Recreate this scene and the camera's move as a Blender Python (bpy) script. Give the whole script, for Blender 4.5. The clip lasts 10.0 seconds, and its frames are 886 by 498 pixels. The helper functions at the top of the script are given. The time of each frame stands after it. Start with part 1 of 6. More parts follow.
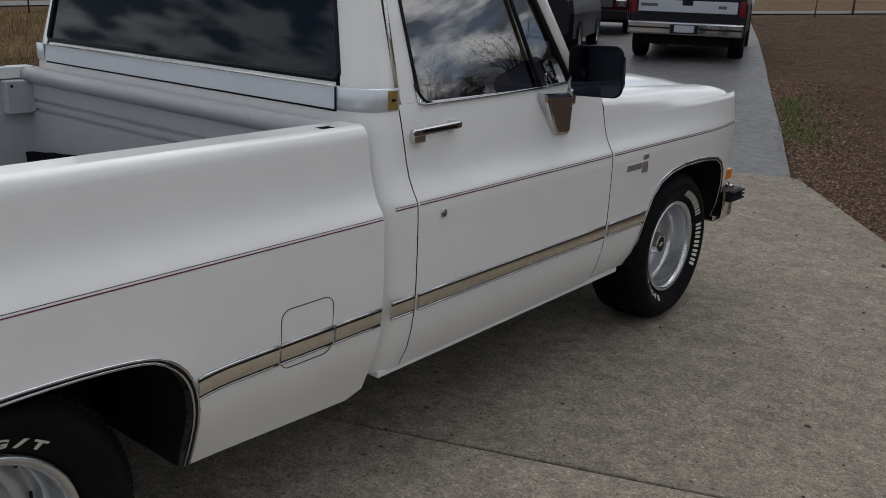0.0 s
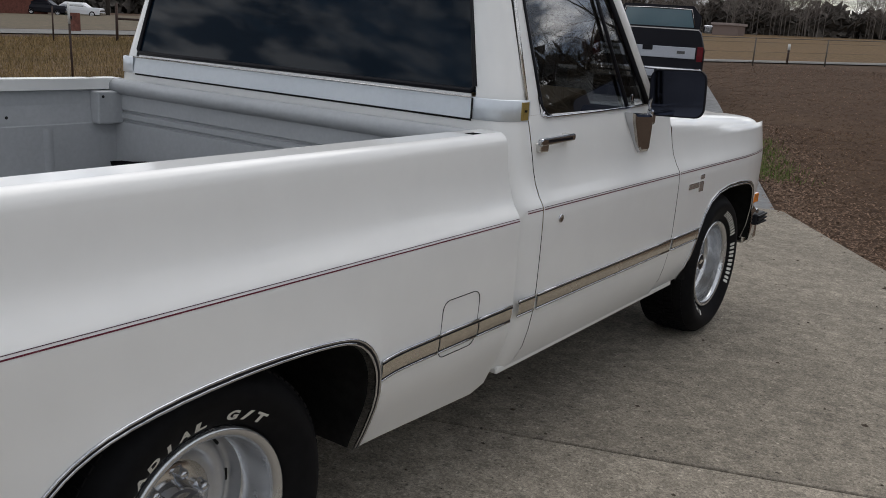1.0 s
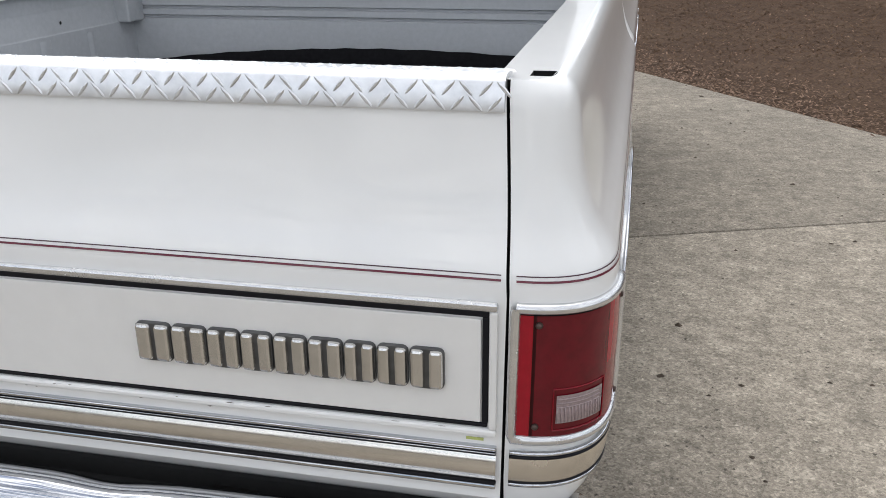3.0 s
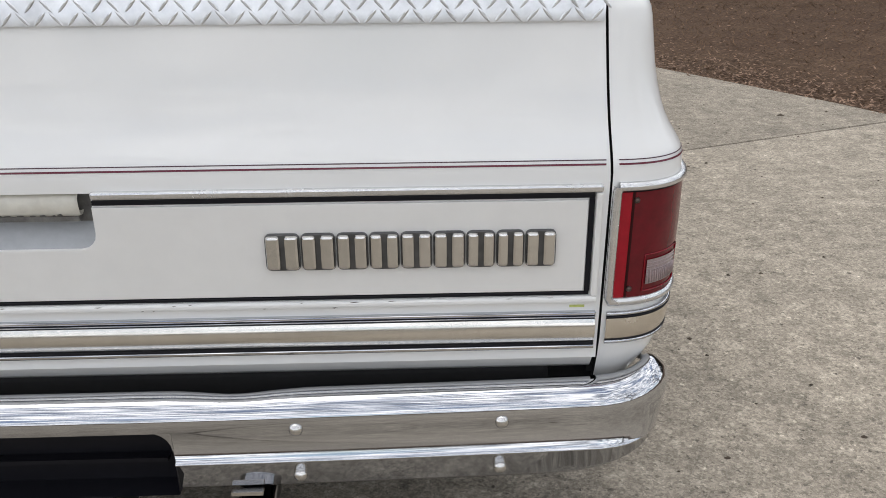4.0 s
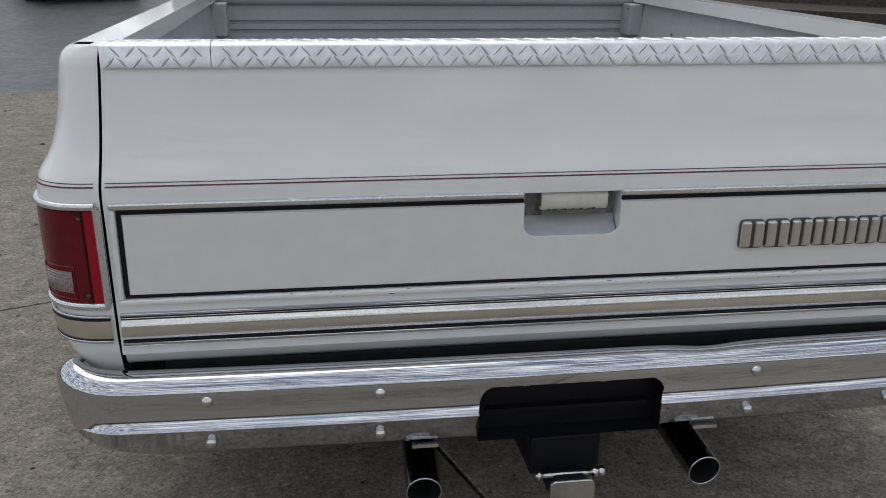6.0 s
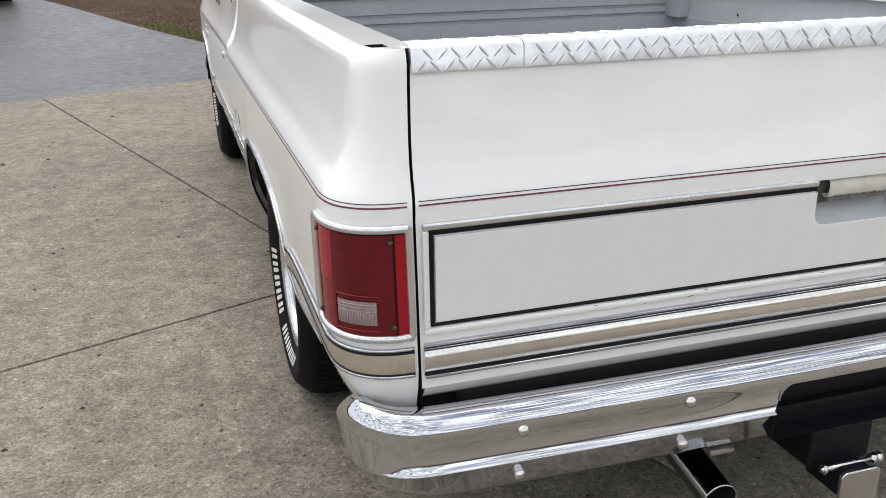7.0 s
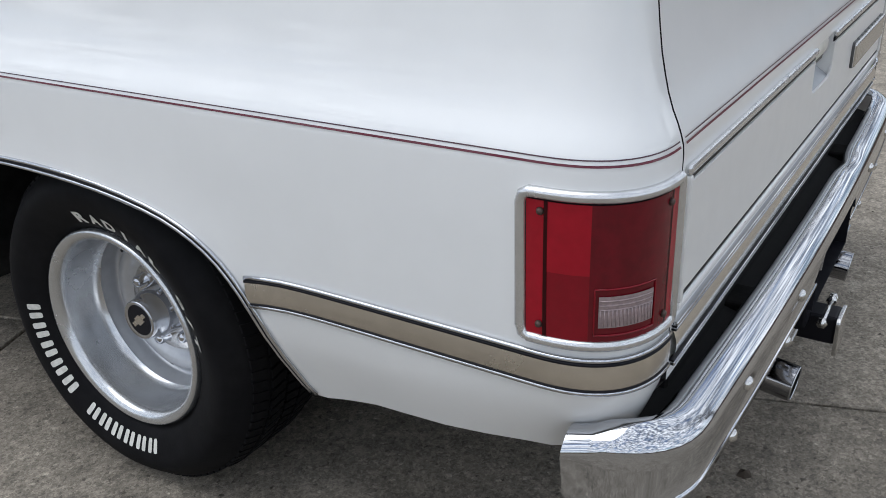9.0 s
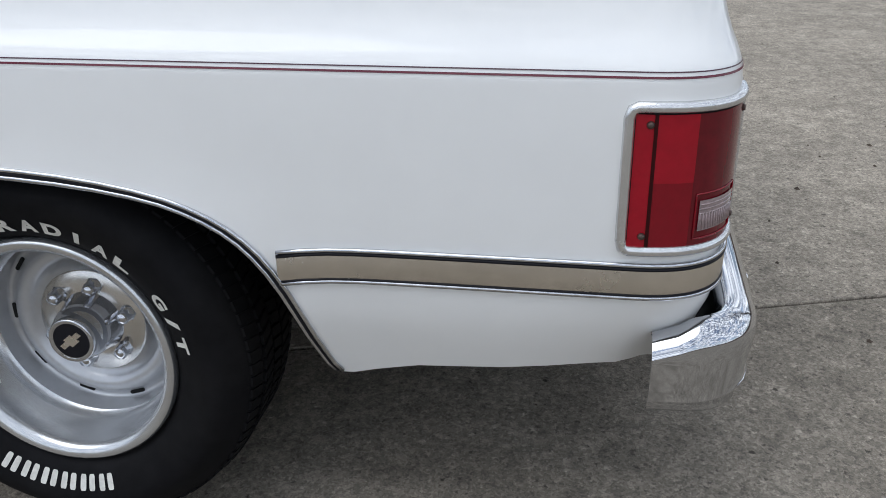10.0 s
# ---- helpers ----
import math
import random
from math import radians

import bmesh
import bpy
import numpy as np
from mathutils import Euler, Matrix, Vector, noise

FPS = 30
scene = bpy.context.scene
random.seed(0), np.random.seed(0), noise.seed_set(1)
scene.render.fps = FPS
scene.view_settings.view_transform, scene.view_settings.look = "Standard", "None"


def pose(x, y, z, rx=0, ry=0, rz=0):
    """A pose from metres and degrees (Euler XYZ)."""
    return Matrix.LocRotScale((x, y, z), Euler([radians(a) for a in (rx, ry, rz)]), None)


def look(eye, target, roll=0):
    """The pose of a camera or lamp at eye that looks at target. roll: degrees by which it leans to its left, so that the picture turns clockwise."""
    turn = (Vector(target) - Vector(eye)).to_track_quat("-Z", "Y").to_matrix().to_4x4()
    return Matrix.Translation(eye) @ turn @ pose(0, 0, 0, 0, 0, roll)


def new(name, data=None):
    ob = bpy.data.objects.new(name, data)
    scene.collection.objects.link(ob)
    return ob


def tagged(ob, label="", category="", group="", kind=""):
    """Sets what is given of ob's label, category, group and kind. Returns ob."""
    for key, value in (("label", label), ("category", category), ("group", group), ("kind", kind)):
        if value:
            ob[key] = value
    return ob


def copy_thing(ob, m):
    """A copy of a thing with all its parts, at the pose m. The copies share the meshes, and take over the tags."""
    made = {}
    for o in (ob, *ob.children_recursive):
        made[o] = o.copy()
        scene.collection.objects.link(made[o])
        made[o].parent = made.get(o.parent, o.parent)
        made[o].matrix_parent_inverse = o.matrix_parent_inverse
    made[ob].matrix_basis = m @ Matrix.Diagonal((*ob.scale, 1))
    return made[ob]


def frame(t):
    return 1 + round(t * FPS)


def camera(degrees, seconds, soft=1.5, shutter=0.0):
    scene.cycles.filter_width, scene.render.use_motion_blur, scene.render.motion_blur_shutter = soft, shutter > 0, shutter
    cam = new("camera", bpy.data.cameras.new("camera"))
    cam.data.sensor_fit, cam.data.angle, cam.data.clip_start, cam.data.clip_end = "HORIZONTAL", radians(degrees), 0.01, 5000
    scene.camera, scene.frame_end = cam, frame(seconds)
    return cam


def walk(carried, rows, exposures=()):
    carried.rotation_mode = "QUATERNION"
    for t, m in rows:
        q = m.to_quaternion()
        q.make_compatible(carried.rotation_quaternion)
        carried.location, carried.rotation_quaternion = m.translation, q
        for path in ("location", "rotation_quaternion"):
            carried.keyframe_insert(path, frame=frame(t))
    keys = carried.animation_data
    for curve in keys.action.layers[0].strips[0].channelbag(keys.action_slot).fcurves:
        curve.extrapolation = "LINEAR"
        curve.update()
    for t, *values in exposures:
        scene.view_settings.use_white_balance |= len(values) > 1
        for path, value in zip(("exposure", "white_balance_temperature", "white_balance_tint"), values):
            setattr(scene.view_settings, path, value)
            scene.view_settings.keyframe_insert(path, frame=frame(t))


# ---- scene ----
cam = camera(53.6, 10.0, 0.9)
PATH = [
    (0, (2.551, 0.473, 1.436), (1.338, 1.95, 0.849), 2.0),
    (0.5, (2.452, 0.255, 1.403), (1.303, 1.817, 0.915), 3.3),
    (1, (2.234, -0.007, 1.349), (1.118, 1.577, 0.854), 3.7),
    (1.5, (1.871, -0.271, 1.295), (0.708, 1.264, 0.753), 2.5),
    (2, (1.592, -0.558, 1.308), (0.49, 0.995, 0.698), -1.2),
    (2.2, (1.463, -0.622, 1.282), (0.458, 0.987, 0.651), -2.2),
    (3.3, (0.87, -1.103, 1.236), (0.64, 0.746, 0.509), -0.3),
    (3.5, (0.776, -1.124, 1.212), (0.619, 0.727, 0.47), -0.8),
    (4, (0.58, -1.251, 1.22), (0.642, 0.591, 0.443), -0.3),
    (4.5, (0.388, -1.431, 1.253), (0.543, 0.407, 0.481), 0.4),
    (5, (0.154, -1.478, 1.245), (0.312, 0.389, 0.544), 0.5),
    (5.5, (-0.142, -1.591, 1.277), (0.07, 0.284, 0.613), 0.4),
    (6, (-0.497, -1.588, 1.243), (-0.212, 0.28, 0.586), 0.7),
    (6.2, (-0.651, -1.535, 1.247), (-0.32, 0.322, 0.582), 0.7),
    (7.3, (-1.377, -1.17, 1.229), (-0.728, 0.594, 0.545), -1.5),
    (7.5, (-1.446, -1.056, 1.227), (-0.72, 0.672, 0.531), -1.7),
    (8, (-1.609, -0.79, 1.223), (-0.546, 0.733, 0.482), -2.5),
    (8.5, (-1.684, -0.517, 1.181), (-0.412, 0.81, 0.394), -2.7),
    (9, (-1.869, -0.294, 1.145), (-0.334, 0.694, 0.328), -1.9),
    (9.5, (-2.041, -0.055, 1.081), (-0.332, 0.582, 0.26), -0.9),
    (10, (-2.083, 0.203, 1.074), (-0.284, 0.501, 0.252), -0.8),
]
walk(cam, [(t, look(eye, target, roll)) for t, eye, target, roll in PATH],
     exposures=[(0, 0.08, 6450, 10), (0.5, 0.17, 6450, 10), (1.0, 0.36, 6500, 10), (1.5, 0.72, 6600, 10), (2, 0.88, 6500, 10), (2.2, 0.90, 6500, 10), (3.3, 1.10, 6450, 10), (4.0, 1.05, 6550, 10),
                (4.5, 0.84, 6550, 10), (5.0, 0.30, 6200, 10), (5.5, 0.20, 6200, 9), (6, 0.33, 6250, 9), (6.2, 0.48, 6350, 9), (7.3, 1.22, 6600, 10), (8, 0.98, 6250, 10), (9.0, 0.72, 6050, 9), (9.5, 0.70, 6050, 9), (10, 0.75, 6000, 9)])

# ---- world and light ----
SUN_ELEV, SUN_AZ = 64.0, 335.0          # azimuth in degrees, clockwise from +y
world = bpy.data.worlds.new("World")
scene.world = world
world.use_nodes = True
wn, wl = world.node_tree.nodes, world.node_tree.links
bg = wn["Background"]
sky = wn.new("ShaderNodeTexSky")
sky.sky_type, sky.sun_disc = "NISHITA", False
sky.sun_elevation, sky.sun_rotation = radians(SUN_ELEV), radians(SUN_AZ)
sky.air_density, sky.dust_density = 1.0, 1.5
tc = wn.new("ShaderNodeTexCoord")
mp = wn.new("ShaderNodeMapping")
mp.inputs["Scale"].default_value = (1.0, 1.0, 2.6)
cl = wn.new("ShaderNodeTexNoise")
cl.inputs["Scale"].default_value, cl.inputs["Detail"].default_value, cl.inputs["Roughness"].default_value = 5.5, 10.0, 0.66
cl.inputs["Distortion"].default_value = 0.35
rp = wn.new("ShaderNodeValToRGB")
rp.color_ramp.elements[0].position, rp.color_ramp.elements[1].position = 0.37, 0.51
shade = wn.new("ShaderNodeTexNoise")
shade.inputs["Scale"].default_value, shade.inputs["Detail"].default_value = 15.0, 9.0
cr = wn.new("ShaderNodeValToRGB")
cr.color_ramp.elements[0].color, cr.color_ramp.elements[1].color = (1.7, 1.9, 2.3, 1), (13.0, 13.0, 13.1, 1)
cr.color_ramp.elements[0].position, cr.color_ramp.elements[1].position = 0.43, 0.585
mx = wn.new("ShaderNodeMix")
mx.data_type = "RGBA"
wl.new(tc.outputs["Generated"], mp.inputs["Vector"])
wl.new(mp.outputs["Vector"], cl.inputs["Vector"])
wl.new(mp.outputs["Vector"], shade.inputs["Vector"])
wl.new(cl.outputs["Fac"], rp.inputs["Fac"])
wl.new(shade.outputs["Fac"], cr.inputs["Fac"])
wl.new(rp.outputs["Color"], mx.inputs["Factor"])
wl.new(sky.outputs["Color"], mx.inputs["A"])
wl.new(cr.outputs["Color"], mx.inputs["B"])
wl.new(mx.outputs["Result"], bg.inputs["Color"])
bg.inputs["Strength"].default_value = 0.09

sun = new("sun", bpy.data.lights.new("sun", "SUN"))
sun.data.energy, sun.data.angle, sun.data.color = 0.9, radians(55), (1.0, 0.98, 0.95)
sun_dir = Vector((math.sin(radians(SUN_AZ)) * math.cos(radians(SUN_ELEV)), math.cos(radians(SUN_AZ)) * math.cos(radians(SUN_ELEV)), math.sin(radians(SUN_ELEV))))
sun.matrix_world = look(sun_dir * 60, (0, 0, 0))


# ---- materials ----
def mat(name, color, rough=0.5, metal=0.0, coat=0.0, coat_rough=0.05, grain=0.0, grain_scale=60.0, stain=0.0, stain_scale=2.5,
        stain_color=None, bump=0.0, bump_scale=80.0, spec=0.5, rough_var=0.0, trans=0.0, ior=1.45, vary=0.0, specks=0.0, mottle=0.0):
    m = bpy.data.materials.new(name)
    m.use_nodes = True
    n, l = m.node_tree.nodes, m.node_tree.links
    b = n["Principled BSDF"]
    b.inputs["Base Color"].default_value = (*color, 1)
    b.inputs["Roughness"].default_value, b.inputs["Metallic"].default_value = rough, metal
    b.inputs["Coat Weight"].default_value, b.inputs["Coat Roughness"].default_value = coat, coat_rough
    b.inputs["Specular IOR Level"].default_value, b.inputs["IOR"].default_value = spec, ior
    b.inputs["Transmission Weight"].default_value = trans
    geo = n.new("ShaderNodeTexCoord")
    out = None

    def tex(scale, detail=6.0, rough_=0.6):
        t = n.new("ShaderNodeTexNoise")
        t.inputs["Scale"].default_value, t.inputs["Detail"].default_value, t.inputs["Roughness"].default_value = scale, detail, rough_
        l.new(geo.outputs["Object"], t.inputs["Vector"])
        return t

    def blend(prev, fac, col, kind="MIX"):
        k = n.new("ShaderNodeMix")
        k.data_type, k.blend_type = "RGBA", kind
        if prev is None:
            k.inputs["A"].default_value = (*color, 1)
        else:
            l.new(prev, k.inputs["A"])
        if isinstance(fac, float):
            k.inputs["Factor"].default_value = fac
        else:
            l.new(fac, k.inputs["Factor"])
        if isinstance(col, tuple):
            k.inputs["B"].default_value = (*col, 1)
        else:
            l.new(col, k.inputs["B"])
        return k.outputs["Result"]

    def ramp(src, lo, hi, a=0.0, c=1.0):
        r = n.new("ShaderNodeMapRange")
        r.inputs["From Min"].default_value, r.inputs["From Max"].default_value = lo, hi
        r.inputs["To Min"].default_value, r.inputs["To Max"].default_value = a, c
        l.new(src, r.inputs["Value"])
        return r.outputs["Result"]

    if stain:
        out = blend(out, ramp(tex(stain_scale).outputs["Fac"], 0.42, 0.70, 0.0, stain), stain_color or tuple(c * 0.6 for c in color))
    if grain:
        g = ramp(tex(grain_scale, 3.0).outputs["Fac"], 0.3, 0.7, 1.0 - grain, 1.0 + grain)
        cb = n.new("ShaderNodeCombineColor")
        for k in ("Red", "Green", "Blue"):
            l.new(g, cb.inputs[k])
        out = blend(out, 1.0, cb.outputs["Color"], "MULTIPLY")
    if mottle:
        out = blend(out, ramp(tex(48.0, 6.0, 0.85).outputs["Fac"], 0.52, 0.68, 0.0, mottle), tuple(min(c * 1.6, 1) for c in color))
        out = blend(out, ramp(tex(2.4, 8.0, 0.66).outputs["Fac"], 0.46, 0.64, 0.0, mottle), tuple(c * 0.60 for c in color))
        out = blend(out, ramp(tex(8.0, 8.0, 0.72).outputs["Fac"], 0.50, 0.64, 0.0, mottle * 0.6), tuple(min(c * 1.35, 1) for c in color))
        out = blend(out, ramp(tex(11.0, 8.0, 0.74).outputs["Fac"], 0.53, 0.66, 0.0, mottle * 0.7), tuple(c * 0.55 for c in color))
        out = blend(out, ramp(tex(30.0, 8.0, 0.85).outputs["Fac"], 0.55, 0.68, 0.0, mottle * 0.7), tuple(c * 0.5 for c in color))
    if specks:
        for sc, lo, hi, k in ((55.0, 0.0, 0.13, 0.30), (38.0, 0.0, 0.10, 2.0)):
            vo = n.new("ShaderNodeTexVoronoi")
            vo.inputs["Scale"].default_value = sc
            l.new(geo.outputs["Object"], vo.inputs["Vector"])
            gate_ = n.new("ShaderNodeMath")
            gate_.operation = "MULTIPLY"
            sep = n.new("ShaderNodeSeparateColor")
            l.new(vo.outputs["Color"], sep.inputs["Color"])
            l.new(ramp(vo.outputs["Distance"], hi, hi * 1.6, specks, 0.0), gate_.inputs[0])
            l.new(ramp(sep.outputs["Red"], 0.72, 0.80, 0.0, 1.0), gate_.inputs[1])
            out = blend(out, gate_.outputs["Value"], tuple(min(c * k, 1) for c in color))
    if vary:
        oi = n.new("ShaderNodeObjectInfo")
        g = ramp(oi.outputs["Random"], 0.0, 1.0, 1.0 - vary, 1.0 + vary)
        cb = n.new("ShaderNodeCombineColor")
        for k in ("Red", "Green", "Blue"):
            l.new(g, cb.inputs[k])
        out = blend(out, 1.0, cb.outputs["Color"], "MULTIPLY")
    if out is not None:
        l.new(out, b.inputs["Base Color"])
    if rough_var:
        l.new(ramp(tex(9.0).outputs["Fac"], 0.3, 0.7, max(rough - rough_var, 0.01), rough + rough_var), b.inputs["Roughness"])
    if bump:
        bp = n.new("ShaderNodeBump")
        bp.inputs["Strength"].default_value, bp.inputs["Distance"].default_value = min(bump, 1.0), 0.004
        l.new(tex(bump_scale, 4.0).outputs["Fac"], bp.inputs["Height"])
        l.new(bp.outputs["Normal"], b.inputs["Normal"])
    return m


M_WHITE = mat("white_paint", (0.80, 0.80, 0.785), 0.42, coat=0.9, coat_rough=0.08, grain=0.015, grain_scale=8, rough_var=0.05)
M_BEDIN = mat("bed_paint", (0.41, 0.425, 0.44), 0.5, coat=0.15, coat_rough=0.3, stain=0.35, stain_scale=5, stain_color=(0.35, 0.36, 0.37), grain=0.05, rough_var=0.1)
M_CHROME = mat("chrome", (0.54, 0.55, 0.575), 0.07, 1.0, rough_var=0.03, bump=0.008, bump_scale=14)
M_CHROME_DULL = mat("dull_chrome", (0.66, 0.65, 0.63), 0.22, 1.0, grain=0.06, rough_var=0.06)
M_BAND = mat("polished_band", (0.74, 0.72, 0.68), 0.17, 1.0, grain=0.05, grain_scale=40, rough_var=0.05)
M_RING = mat("trim_ring_metal", (0.62, 0.63, 0.64), 0.24, 0.88, rough_var=0.05, grain=0.03, grain_scale=20)
M_INSERT = mat("brushed_moulding", (0.72, 0.68, 0.62), 0.24, 1.0, grain=0.06, grain_scale=40, rough_var=0.06)
M_BLACK = mat("black_trim", (0.008, 0.008, 0.011), 0.45, spec=0.22, rough_var=0.1, grain=0.1)
M_BLACKGAP = mat("seam_black", (0.008, 0.008, 0.008), 0.9, grain=0.2)
M_UNDER = mat("underbody", (0.008, 0.008, 0.008), 0.85, spec=0.12, grain=0.4, grain_scale=25, stain=0.5, stain_scale=6, stain_color=(0.018, 0.016, 0.014), bump=0.3)
M_RUBBER = mat("tyre_rubber", (0.0065, 0.0065, 0.0075), 0.62, spec=0.11, grain=0.2, grain_scale=30, stain=0.3, stain_scale=8, stain_color=(0.018, 0.017, 0.016), bump=0.1, bump_scale=200)
M_LETTER = mat("white_letter", (0.66, 0.65, 0.60), 0.6, grain=0.12, grain_scale=90, stain=0.3, stain_scale=30, stain_color=(0.45, 0.43, 0.38))
M_RIM = mat("silver_wheel_paint", (0.55, 0.56, 0.58), 0.32, 0.55, coat=0.3, grain=0.04, stain=0.2, stain_scale=12, stain_color=(0.35, 0.34, 0.32))
M_RED = mat("pinstripe_red", (0.115, 0.006, 0.022), 0.4, coat=0.5, grain=0.1)
M_DARKSTRIPE = mat("pinstripe_dark", (0.06, 0.018, 0.03), 0.4, coat=0.5, grain=0.1)
M_LENS = mat("red_lens", (0.30, 0.004, 0.014), 0.2, coat=0.25, spec=0.3, coat_rough=0.04, grain=0.08, grain_scale=60)
M_LENSDARK = mat("dark_red_lens", (0.125, 0.003, 0.009), 0.22, coat=0.25, spec=0.3, coat_rough=0.04, grain=0.1, grain_scale=60, stain=0.4, stain_scale=25, stain_color=(0.06, 0.004, 0.006))
M_LENSMID = mat("deep_red_lens", (0.19, 0.003, 0.010), 0.2, coat=0.25, spec=0.3, coat_rough=0.04, grain=0.08, grain_scale=60)
M_LENSLINE = mat("lens_divider", (0.03, 0.002, 0.003), 0.4, spec=0.2, coat=0.0, grain=0.2)
M_CLEARLENS = mat("reverse_lens", (0.28, 0.21, 0.21), 0.15, coat=1.0, coat_rough=0.05, grain=0.15, grain_scale=200)
M_AMBER = mat("amber_lens", (0.75, 0.22, 0.02), 0.15, coat=1.0, grain=0.1, grain_scale=100)
M_GLASS = mat("tinted_glass", (0.005, 0.011, 0.019), 0.03, spec=0.15, coat=0.0, ior=1.5, grain=0.05)
M_SIDEGLASS = bpy.data.materials.new("tinted_side_glass")
M_SIDEGLASS.use_nodes = True
sgn, sgl = M_SIDEGLASS.node_tree.nodes, M_SIDEGLASS.node_tree.links
sg_t, sg_g, sg_m, sg_f = sgn.new("ShaderNodeBsdfTransparent"), sgn.new("ShaderNodeBsdfGlossy"), sgn.new("ShaderNodeMixShader"), sgn.new("ShaderNodeFresnel")
sg_t.inputs["Color"].default_value = (0.46, 0.47, 0.47, 1)
sg_g.inputs["Roughness"].default_value, sg_f.inputs["IOR"].default_value = 0.01, 3.2
sgl.new(sg_f.outputs["Fac"], sg_m.inputs["Fac"])
sgl.new(sg_t.outputs["BSDF"], sg_m.inputs[1])
sgl.new(sg_g.outputs["BSDF"], sg_m.inputs[2])
sgl.new(sg_m.outputs["Shader"], sgn["Material Output"].inputs["Surface"])
M_SCREEN = M_SIDEGLASS.copy()
M_SCREEN.name = "clear_screen_glass"
for nd in M_SCREEN.node_tree.nodes:
    if nd.type == "BSDF_TRANSPARENT":
        nd.inputs["Color"].default_value = (0.30, 0.31, 0.31, 1)
    if nd.type == "FRESNEL":
        nd.inputs["IOR"].default_value = 1.5
M_BEZEL = mat("bezel_metal", (0.68, 0.68, 0.68), 0.24, 0.85, grain=0.04, rough_var=0.06)
# pipe chrome with the dark ground's reflection put into its colour
M_PIPE = mat("reflection_dark_chrome", (0.30, 0.30, 0.31), 0.10, 1.0, grain=0.1, rough_var=0.05)
M_MIRROR = mat("mirror_glass", (0.045, 0.05, 0.07), 0.10, 1.0, grain=0.01)
M_TAN = mat("tan_vinyl", (0.42, 0.31, 0.19), 0.6, grain=0.08, grain_scale=40, bump=0.1)
M_ALU = mat("tread_plate", (0.74, 0.75, 0.76), 0.40, 1.0, grain=0.12, grain_scale=35, rough_var=0.08, bump=0.03, bump_scale=60)
M_MAT = mat("bed_mat_rubber", (0.006, 0.006, 0.007), 0.8, grain=0.3, stain=0.3, stain_scale=6, stain_color=(0.010, 0.010, 0.010), spec=0.06)


def concrete(name, color):
    """Weathered broom-finished concrete: broad stains, exposed fine aggregate, pits and pale grains."""
    m = mat(name, color, 0.9, spec=0.2, stain=0.55, stain_scale=0.9, stain_color=tuple(c * 0.70 for c in color), grain=0.20, grain_scale=14, bump=0.5, bump_scale=150)
    n, l = m.node_tree.nodes, m.node_tree.links
    b = n["Principled BSDF"]
    out = b.inputs["Base Color"].links[0].from_socket
    co = n.new("ShaderNodeTexCoord").outputs["Object"]
    wob = n.new("ShaderNodeTexNoise")
    wob.inputs["Scale"].default_value, wob.inputs["Detail"].default_value = 160.0, 2.0
    l.new(co, wob.inputs["Vector"])
    sh = n.new("ShaderNodeVectorMath")
    sh.operation = "MULTIPLY_ADD"
    sh.inputs[1].default_value = (0.014, 0.014, 0.014)
    l.new(wob.outputs["Color"], sh.inputs[0])
    l.new(co, sh.inputs[2])

    def span(src, lo, hi, a_, c_):
        r = n.new("ShaderNodeMapRange")
        r.inputs["From Min"].default_value, r.inputs["From Max"].default_value = lo, hi
        r.inputs["To Min"].default_value, r.inputs["To Max"].default_value = a_, c_
        l.new(src, r.inputs["Value"])
        return r.outputs["Result"]

    def scaled(prev, value):
        k = n.new("ShaderNodeVectorMath")
        k.operation = "SCALE"
        l.new(prev, k.inputs[0])
        l.new(value, k.inputs["Scale"])
        return k.outputs["Vector"]

    def cells(scale):
        v = n.new("ShaderNodeTexVoronoi")
        v.inputs["Scale"].default_value = scale
        l.new(sh.outputs["Vector"], v.inputs["Vector"])
        sp = n.new("ShaderNodeSeparateColor")
        l.new(v.outputs["Color"], sp.inputs["Color"])
        return v.outputs["Distance"], sp.outputs["Red"]

    def times(a_, c_):
        k = n.new("ShaderNodeMath")
        k.operation = "MULTIPLY"
        l.new(a_, k.inputs[0])
        l.new(c_, k.inputs[1])
        return k.outputs["Value"]
    # aggregate grains, each its own tone
    out = scaled(out, span(cells(240.0)[1], 0.0, 1.0, 0.72, 1.28))
    out = scaled(out, span(cells(125.0)[1], 0.0, 1.0, 0.76, 1.24))
    out = scaled(out, span(cells(62.0)[1], 0.0, 1.0, 0.90, 1.10))
    blotch = n.new("ShaderNodeTexNoise")
    blotch.inputs["Scale"].default_value, blotch.inputs["Detail"].default_value, blotch.inputs["Roughness"].default_value = 5.0, 9.0, 0.72
    l.new(co, blotch.inputs["Vector"])
    out = scaled(out, span(blotch.outputs["Fac"], 0.32, 0.68, 0.80, 1.20))
    for scale, reach, lo, gain in ((30.0, 0.13, 0.93, 0.34), (75.0, 0.24, 0.86, 0.55), (58.0, 0.22, 0.88, 1.5)):
        dist, red = cells(scale)
        hit = times(span(dist, reach, reach * 1.7, 1.0, 0.0), span(red, lo, lo + 0.02, 0.0, 1.0))
        out = scaled(out, span(hit, 0.0, 1.0, 1.0, gain))
    l.new(out, b.inputs["Base Color"])
    return m


